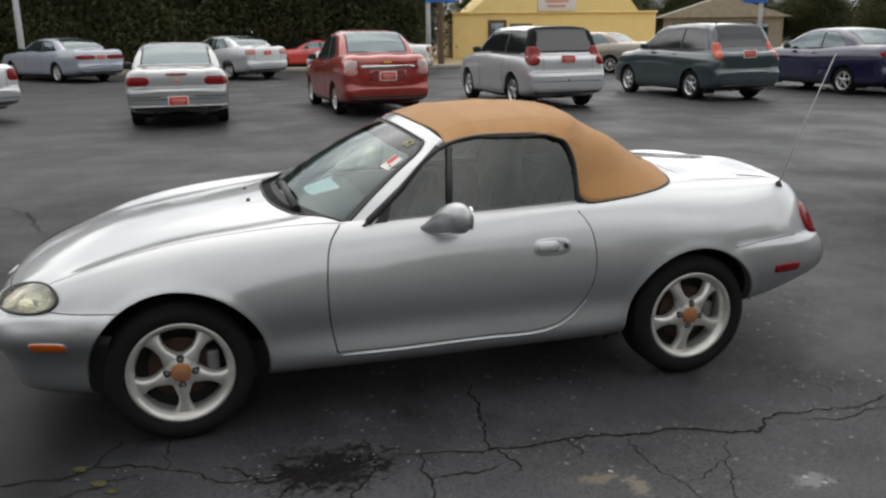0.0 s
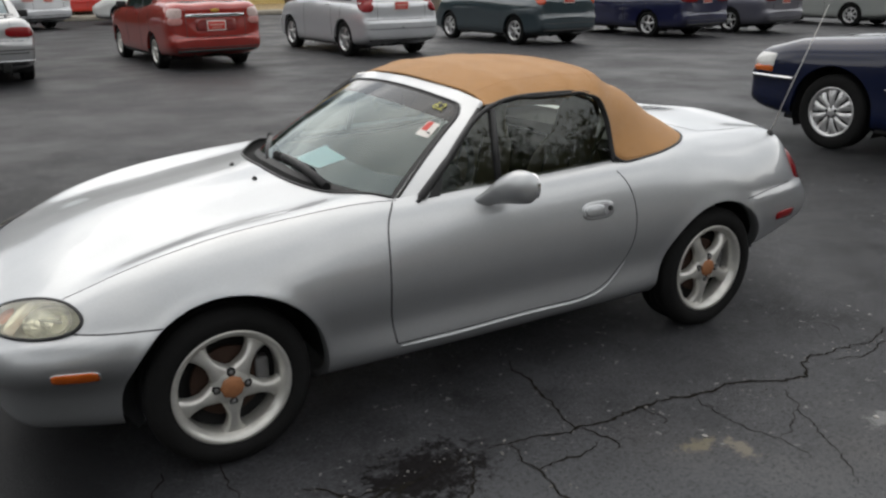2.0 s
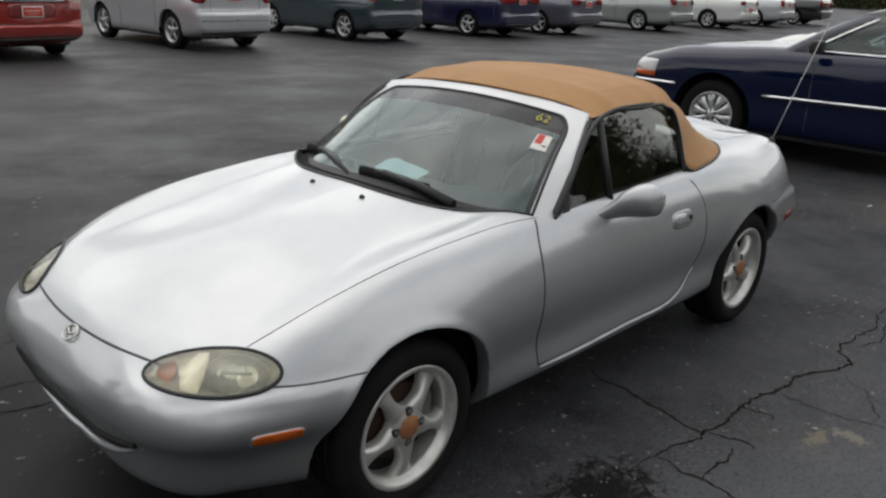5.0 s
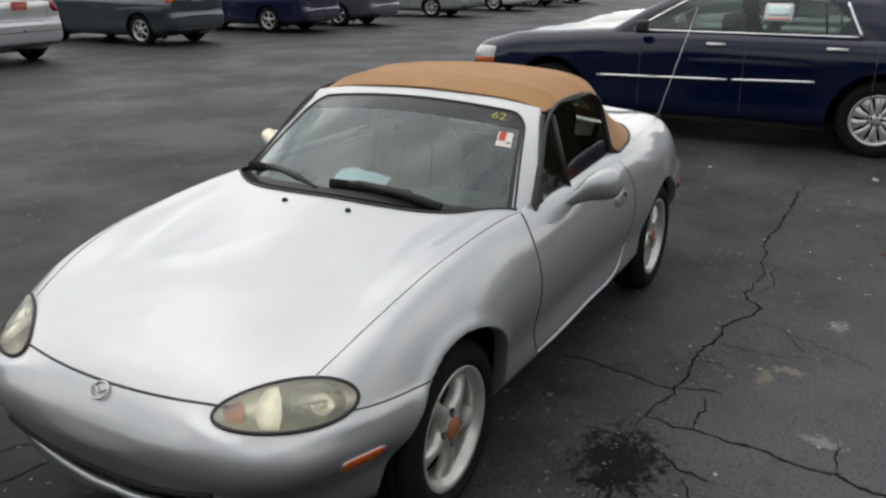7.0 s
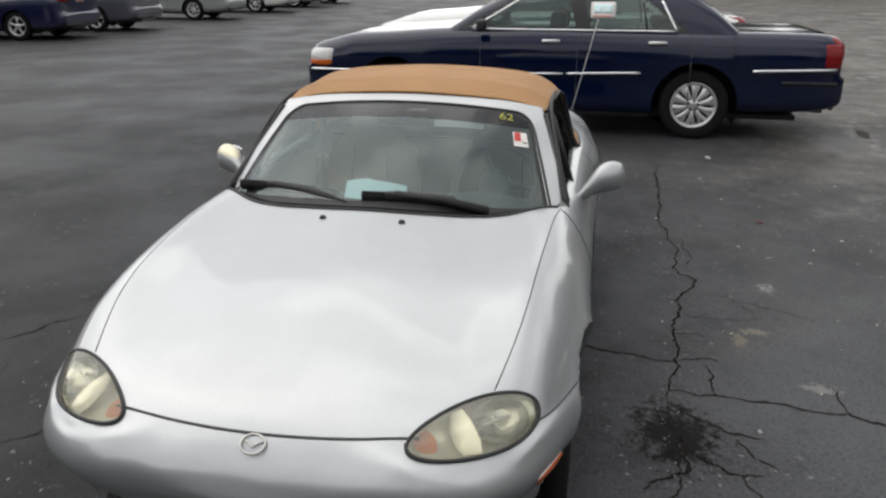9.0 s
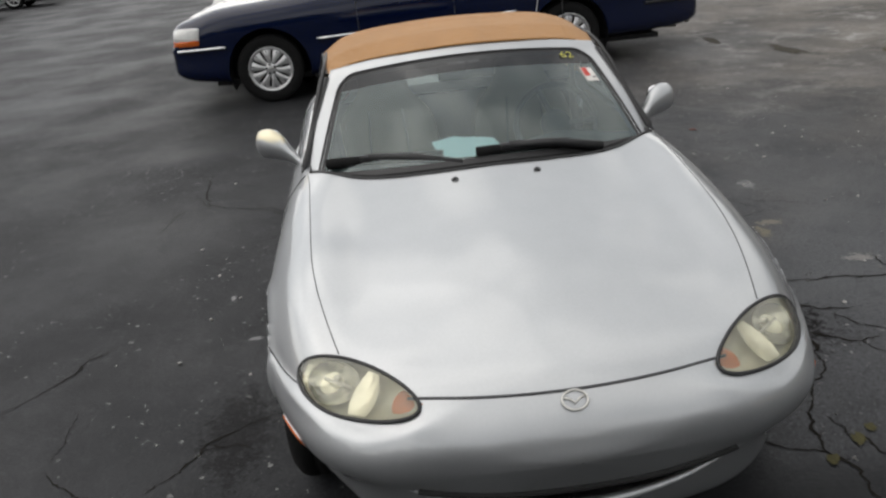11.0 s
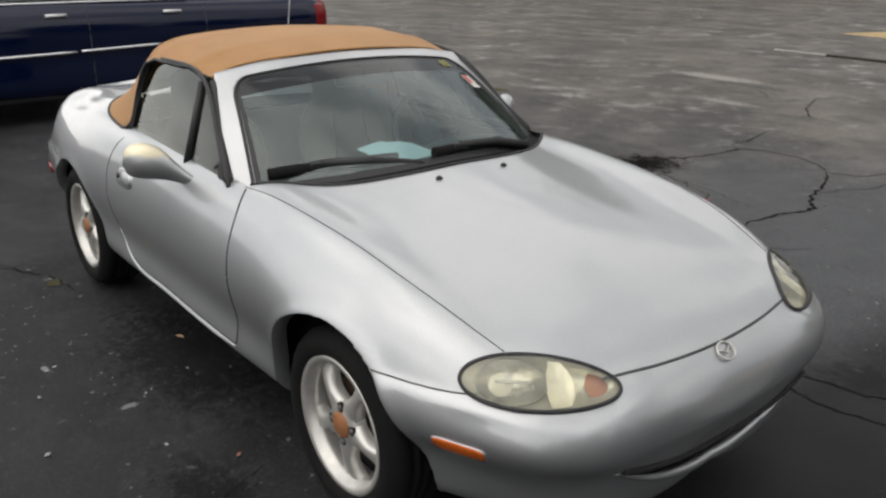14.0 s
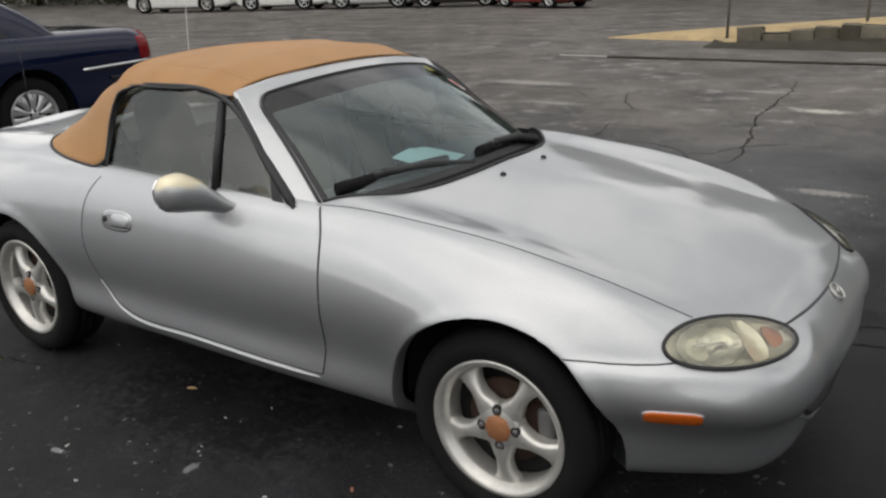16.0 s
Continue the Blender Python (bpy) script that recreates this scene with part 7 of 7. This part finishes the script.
# ---- kerbs, building, woods ----
CONCRETE = material("weathered_concrete", (0.30, 0.27, 0.22), 0.85, vary=0.3, scale=3, bump=0.3, bump_scale=60)
VERGE = material("dry_grass", (0.40, 0.30, 0.16), 0.95, vary=0.35, scale=4, bump=0.6, bump_scale=50)
YELLOW_WALL = material("yellow_painted_wall", (0.86, 0.66, 0.28), 0.75, vary=0.08, scale=1.2, bump=0.1, bump_scale=40)
BROWN = material("brown_boards", (0.10, 0.055, 0.03), 0.8, vary=0.3, scale=5)
STEEL = material("white_painted_steel", (0.62, 0.63, 0.63), 0.45, vary=0.08, scale=10)
WOOD = material("weathered_pole", (0.20, 0.14, 0.09), 0.85, vary=0.3, scale=8, bump=0.3)
BLUE_SIGN = material("blue_sign", (0.03, 0.16, 0.55), 0.5, vary=0.08, scale=4)
LEAF = material("dark_leaves", (0.062, 0.068, 0.031), 0.85, vary=0.75, scale=0.45, Specular_IOR_Level=0.1)
BARK = material("bark", (0.07, 0.055, 0.04), 0.9, vary=0.4, scale=6, bump=0.5)

tagged(part("kerb", box(70, 0.18, 0.15, 5, 30.2, 0.075, 0.02), CONCRETE), "weathered concrete kerb along the lot", "kerb", kind="structure")
tagged(part("pavement", box(70, 1.6, 0.13, 5, 31.1, 0.065, 0.01), CONCRETE), "pale concrete pavement behind the kerb", "pavement", kind="structure")
tagged(part("verge", box(90, 40, 0.10, 5, 52.0, 0.05), VERGE), "dry grass verge behind the pavement", "grass", kind="structure")

# yellow building with a raised arched front
hall = thing("building", "yellow single-storey shop with a raised arched front", "building", pose(17.9, 38.6, 0, 0, 0, -10))
part("wall", box(11.2, 6.0, 2.42, 0, 3.0, 1.21), YELLOW_WALL, hall)
bm = bmesh.new()
outline = [(-4.7, 2.42), (-3.7, 3.3), (-2.2, 4.4), (0, 4.9), (2.2, 4.4), (3.9, 3.3), (4.6, 2.42)]
fr = [bm.verts.new((x, -0.12, z)) for x, z in outline]
bk = [bm.verts.new((x, 5.5, z)) for x, z in outline]
bm.faces.new(fr)
bm.faces.new(bk[::-1])
for k in range(len(outline)):
    j = (k + 1) % len(outline)
    bm.faces.new((fr[k], bk[k], bk[j], fr[j]))
bmesh.ops.recalc_face_normals(bm, faces=bm.faces)
part("arched_front", bm, YELLOW_WALL, hall)
part("coping", box(11.3, 0.2, 0.1, 0, -0.04, 2.43, 0.02), YELLOW_WALL, hall)
sg = part("sign", box(2.1, 0.06, 1.0, 0.0, -0.17, 3.0, 0.01), PLATE_WHITE, hall, "white sign with faded pink lettering")
for k in range(3):
    part("lettering", box(1.6 - 0.3 * k, 0.02, 0.12, 0.0, -0.205, 3.25 - 0.25 * k, 0.004), WORDS, sg)
dr = part("door", box(1.0, 0.08, 2.05, -3.2, -0.03, 1.03, 0.01), BROWN, hall)
part("pane", box(0.7, 0.03, 0.9, -3.2, -0.08, 1.45, 0.01), DARK_GLASS, dr)
for x in (-1.9,):
    wd = part("window", box(1.2, 0.08, 1.0, x, -0.03, 1.35, 0.01), BROWN, hall)
    part("pane", box(1.04, 0.03, 0.84, x, -0.075, 1.35, 0.005), DARK_GLASS, wd)
hut = thing("house", "grey gabled house beyond the lot", "house", pose(30.0, 41, 0, 0, 0, -25))
part("wall", box(7, 6, 2.2, 0, 3, 1.1), CONCRETE, hut)
bm = bmesh.new()
roof = [bm.verts.new(c) for c in ((-3.9, -0.4, 2.15), (3.9, -0.4, 2.15), (0, -0.4, 3.4), (-3.9, 6.4, 2.15), (3.9, 6.4, 2.15), (0, 6.4, 3.4))]
for idx in ((0, 1, 2), (5, 4, 3), (0, 2, 5, 3), (1, 4, 5, 2), (0, 3, 4, 1)):
    bm.faces.new([roof[i] for i in idx])
bmesh.ops.recalc_face_normals(bm, faces=bm.faces)
part("roof", bm, CONCRETE, hut)
for x in (-2, 0.2, 2.2):
    part("window", box(0.9, 0.08, 0.9, x, -0.02, 1.3, 0.01), DARK_GLASS, hut)


def pole(name, label, x, y, h, r, mat, sign=None):
    p = thing(name, label, "pole", pose(x, y, 0))
    part("shaft", tube([(0, 0, 0), (0, 0, h * 0.5), (0, 0, h)], lambda s_: r * (1 - 0.25 * s_), 12), mat, p)
    part("base_plate", lathe([(0, 0.05), (r * 2, 0.05), (r * 2.2, 0.0)], 12, "z"), mat, p)
    if sign:
        part("sign", box(sign[0], 0.06, sign[1], sign[3], -r - 0.04, sign[2], 0.01), BLUE_SIGN, p, "blue sign board")


pole("lamp_post", "white painted steel lamp post", -7.1, 30.6, 7.0, 0.12, STEEL)
pole("sign_post", "white steel post with a blue sign", 8.55, 30.6, 6.0, 0.11, STEEL, (1.3, 0.9, 3.15, 0.5))
pole("utility_pole", "weathered wooden utility pole", 9.4, 31.6, 7.0, 0.14, WOOD)
pole("sign_post", "white steel post with a blue sign", 24.85, 30.6, 6.0, 0.11, STEEL, (1.3, 0.9, 3.1, -0.45))


def crown_mesh(name, radius, height, leaves, seed):
    """A ragged crown: leaf blades gathered in clumps with gaps between."""
    r_ = np.random.RandomState(seed)
    clumps = r_.normal(size=(60, 3))
    clumps /= np.linalg.norm(clumps, axis=1, keepdims=True)
    clumps *= (r_.uniform(0.25, 1.0, (60, 1))) ** 0.6
    clumps *= (radius, radius, height / 2)
    which = r_.randint(0, len(clumps), leaves)
    pos = clumps[which] + r_.normal(size=(leaves, 3)) * (0.20 * radius, 0.20 * radius, 0.13 * height)
    a, b = r_.normal(size=(leaves, 3)), r_.normal(size=(leaves, 3))
    a /= np.linalg.norm(a, axis=1, keepdims=True)
    b -= a * (a * b).sum(1, keepdims=True)
    b /= np.linalg.norm(b, axis=1, keepdims=True)
    s_ = r_.uniform(0.05, 0.11, (leaves, 1))
    quad = np.stack([pos - a * s_, pos + b * s_ * 0.45, pos + a * s_, pos - b * s_ * 0.45], 1).reshape(-1, 3)
    mesh = bpy.data.meshes.new(name)
    mesh.from_pydata(quad.tolist(), [], np.arange(4 * leaves).reshape(-1, 4).tolist())
    return mesh


def make_tree(x, y, h, seed):
    t = thing("tree", "dark leafy tree at the edge of the lot", "tree", pose(x, y, 0, 0, 0, seed * 47), "trees behind the lot")
    part("trunk", tube([(0, 0, 0), (0.05, 0.03, h * 0.25), (-0.05, 0.08, h * 0.5), (0.05, 0, h * 0.8)], lambda s_: 0.24 - 0.19 * s_, 10), BARK, t)
    for k in range(5):
        ang = k * 1.3 + seed
        part("limb", tube([(0, 0, h * (0.25 + 0.09 * k)), (0.9 * math.cos(ang), 0.9 * math.sin(ang), h * (0.36 + 0.09 * k)), (1.7 * math.cos(ang), 1.7 * math.sin(ang), h * (0.42 + 0.09 * k))], lambda s_: 0.09 - 0.06 * s_, 6), BARK, t)
    c_ = link("crown", crown_mesh("crown", h * 0.34, h * 0.95, 60000, seed), LEAF, t)
    c_.location = (0, 0, h * 0.55)
    return t


kinds = [make_tree(-16, 37, 7.5, 1), make_tree(-9.5, 36, 6.8, 2), make_tree(-3.5, 36.5, 7.8, 3)]
r_t = random.Random(3)
spots = [(x + r_t.uniform(-1, 1), 36 + r_t.uniform(-1.0, 2.5)) for x in (-22, -13, -6.5, 0.5, 3.8, 6.6)] + [(x + r_t.uniform(-1.5, 1.5), 44 + r_t.uniform(-2, 2)) for x in (-24, -18, -12, -6, 0, 6, 11, 22.5, 34, 40, 46)] + [(25, 46), (16.5, 47), (20, 49), (28, 49), (31.5, 47.5), (34, 50), (36, 41), (37.5, 35), (42, 33), (47, 31), (53, 31)]
# unseen woods round the other sides, added as dark reflections in paint and glass
spots += [(x + r_t.uniform(-2, 2), -42 + r_t.uniform(-4, 3)) for x in (-46, -40, -34, -28, -22, -16, -9, -3, 3, 9, 14, 20, 26, 32, 38, 44, 50, 56, 62)] + [(-40 + r_t.uniform(-4, 3), -36 + 8 * k + r_t.uniform(-2, 2)) for k in range(9)]
spots += [(60 + r_t.uniform(-3, 4), -34 + 8 * k + r_t.uniform(-2, 2)) for k in range(8) if k < 5]
for k, (x, y) in enumerate(spots):
    far = copy_thing(kinds[k % 3], pose(x, y, 0, 0, 0, r_t.uniform(0, 360)))
    if y < 27:
        tall = 2.3 if 27 < x < 55 else 1.25
        far.scale = (tall, tall, tall)
    elif x > 14:
        far.scale = (0.85, 0.85, 0.5)


def brush():
    """Undergrowth below the trees."""
    r_ = np.random.RandomState(11)
    n = 70000
    x = r_.uniform(-32, 9.5, n)
    y = 34.6 + np.abs(r_.normal(size=n)) * 1.2 + 0.5 * np.sin(x * 0.8)
    z = r_.uniform(0, 1, n) ** 0.8 * (3.4 + 0.9 * np.sin(x * 0.55) + 0.5 * np.sin(x * 1.7))
    pos = np.stack([x, y, z], 1)
    a, b = r_.normal(size=(n, 3)), r_.normal(size=(n, 3))
    a /= np.linalg.norm(a, axis=1, keepdims=True)
    b -= a * (a * b).sum(1, keepdims=True)
    b /= np.linalg.norm(b, axis=1, keepdims=True)
    s_ = r_.uniform(0.07, 0.16, (n, 1))
    quad = np.stack([pos - a * s_, pos + b * s_ * 0.5, pos + a * s_, pos - b * s_ * 0.5], 1).reshape(-1, 3)
    mesh = bpy.data.meshes.new("undergrowth")
    mesh.from_pydata(quad.tolist(), [], np.arange(4 * n).reshape(-1, 4).tolist())
    return mesh


tagged(link("undergrowth", brush(), LEAF), "dark undergrowth below the trees", "bushes", kind="stuff")


def far_woods():
    """Unseen belt of woods round the rest of the lot, as large leaf clumps."""
    r_ = np.random.RandomState(21)
    n = 230000
    t = r_.uniform(0, 1, n)
    # along the far sides: west, south, east
    side_ = r_.choice(3, n, p=(0.25, 0.5, 0.25))
    depth = np.abs(r_.normal(size=n)) * 2.5
    x = np.where(side_ == 0, -46 - depth, np.where(side_ == 1, -46 + 112 * t, 66 + depth))
    y = np.where(side_ == 1, -50 - depth, -50 + 84 * t)
    z = r_.uniform(0, 1, n) ** 0.9 * np.where((side_ == 1) & (np.abs(x - 0) < 12), 0.45, 1.0) * np.where((x > 27) & (side_ != 2), 2.1, 0.85) * np.where((side_ == 2) & (y > 2), 0.36, 1.0) * (5.5 + 1.6 * np.sin(0.21 * (x + y)) + 1.5 * np.sin(0.67 * (x - y)))
    pos = np.stack([x, y, z], 1)
    a, b = r_.normal(size=(n, 3)), r_.normal(size=(n, 3))
    a /= np.linalg.norm(a, axis=1, keepdims=True)
    b -= a * (a * b).sum(1, keepdims=True)
    b /= np.linalg.norm(b, axis=1, keepdims=True)
    s_ = r_.uniform(0.09, 0.17, (n, 1))
    quad = np.stack([pos - a * s_, pos + b * s_ * 0.6, pos + a * s_, pos - b * s_ * 0.6], 1).reshape(-1, 3)
    mesh = bpy.data.meshes.new("far_woods")
    mesh.from_pydata(quad.tolist(), [], np.arange(4 * n).reshape(-1, 4).tolist())
    return mesh


tagged(link("far_woods", far_woods(), LEAF), "belt of unseen woods round the lot, darkening reflections", "woods", kind="stuff")


# island with a low wall, at the far side
def island():
    """A low grass wedge with a blunt tip."""
    bm, rows = bmesh.new(), []
    for i in range(25):
        t = i / 24
        x = 5.2 - 20 * t
        y0 = -14.8 + 0.9 * min(1, t * 3)
        y1 = -14.8 - 7.5 * t**0.75
        top = 0.01 + 1.05 * t**0.8
        row = []
        for j in range(9):
            s_ = j / 8
            z = top * (rise(0, 0.25, s_) * 0.85 + 0.15 * math.sin(math.pi * s_)) if 0 < j < 8 else 0.0
            row.append(bm.verts.new((x + 0.08 * math.sin(9 * t + 3 * s_), y0 + (y1 - y0) * s_, float(z))))
        rows.append(row)
    for p, q in zip(rows, rows[1:]):
        for j in range(8):
            bm.faces.new((p[j], p[j + 1], q[j + 1], q[j])).smooth = True
    bmesh.ops.recalc_face_normals(bm, faces=bm.faces)
    return bm


tagged(part("island", island(), VERGE), "dry grass island at the lot's entrance", "verge", kind="structure")
SOIL = material("mossy_soil", (0.030, 0.027, 0.016), 0.95, vary=0.5, scale=5, bump=0.8, bump_scale=25)
bm, rows = bmesh.new(), []
r_b = random.Random(8)
for k in range(60):
    x = 2.6 - 0.25 * k
    rows.append([bm.verts.new((x, -13.0 - 0.25 * j + r_b.uniform(-0.07, 0.07), 0.0 if j in (0, 4) else r_b.uniform(0.03, 0.10) + 0.06 * j * min(1, k / 20))) for j in range(5)])
for p, q in zip(rows, rows[1:]):
    for j in range(4):
        bm.faces.new((p[j], p[j + 1], q[j + 1], q[j])).smooth = True
bmesh.ops.recalc_face_normals(bm, faces=bm.faces)
tagged(part("mossy_bank", bm, SOIL), "dark mossy soil heaped below the low wall", "soil", kind="structure")
STONE = material("mossy_block", (0.13, 0.115, 0.085), 0.9, vary=0.35, scale=4, bump=0.5, bump_scale=30)
wall = thing("retaining_wall", "low wall of weathered concrete blocks", "wall", kind="structure")
x = 2.2
for k in range(30):
    wide = r_b.uniform(0.22, 0.5)
    tall = r_b.uniform(0.20, 0.34) + 0.012 * k
    b_ = box(wide - 0.012, 0.28, tall, 0, 0, 0, 0.022, 2)
    for v_ in b_.verts:
        v_.co += Vector((r_b.uniform(-0.02, 0.02), r_b.uniform(-0.02, 0.02), r_b.uniform(-0.02, 0.02)))
    x -= wide
    bmesh.ops.transform(b_, verts=b_.verts, matrix=pose(x + wide / 2, -13.9 + r_b.uniform(-0.05, 0.05), tall * 0.5 + 0.008 * k, 0, r_b.uniform(-4, 4), r_b.uniform(-6, 6)))
    part("block", b_, STONE, wall)
tagged(part("kerb_stone", box(6.4, 0.09, 0.03, 0.4, -11.05, 0.015, 0.008), SOIL), "low worn kerb edge across the asphalt", "kerb", kind="structure")
tagged(part("kerb_end", box(0.9, 0.05, 0.03, 4.05, -11.05, 0.015, 0.008), GRIT), "white painted end of the low kerb", "kerb", kind="structure")
pole("marker_post", "thin grey steel post on the island", 2.6, -14.6, 2.4, 0.03, AERIAL)
pole("marker_post", "thin grey steel post on the island", 0.2, -15.2, 2.4, 0.03, AERIAL)
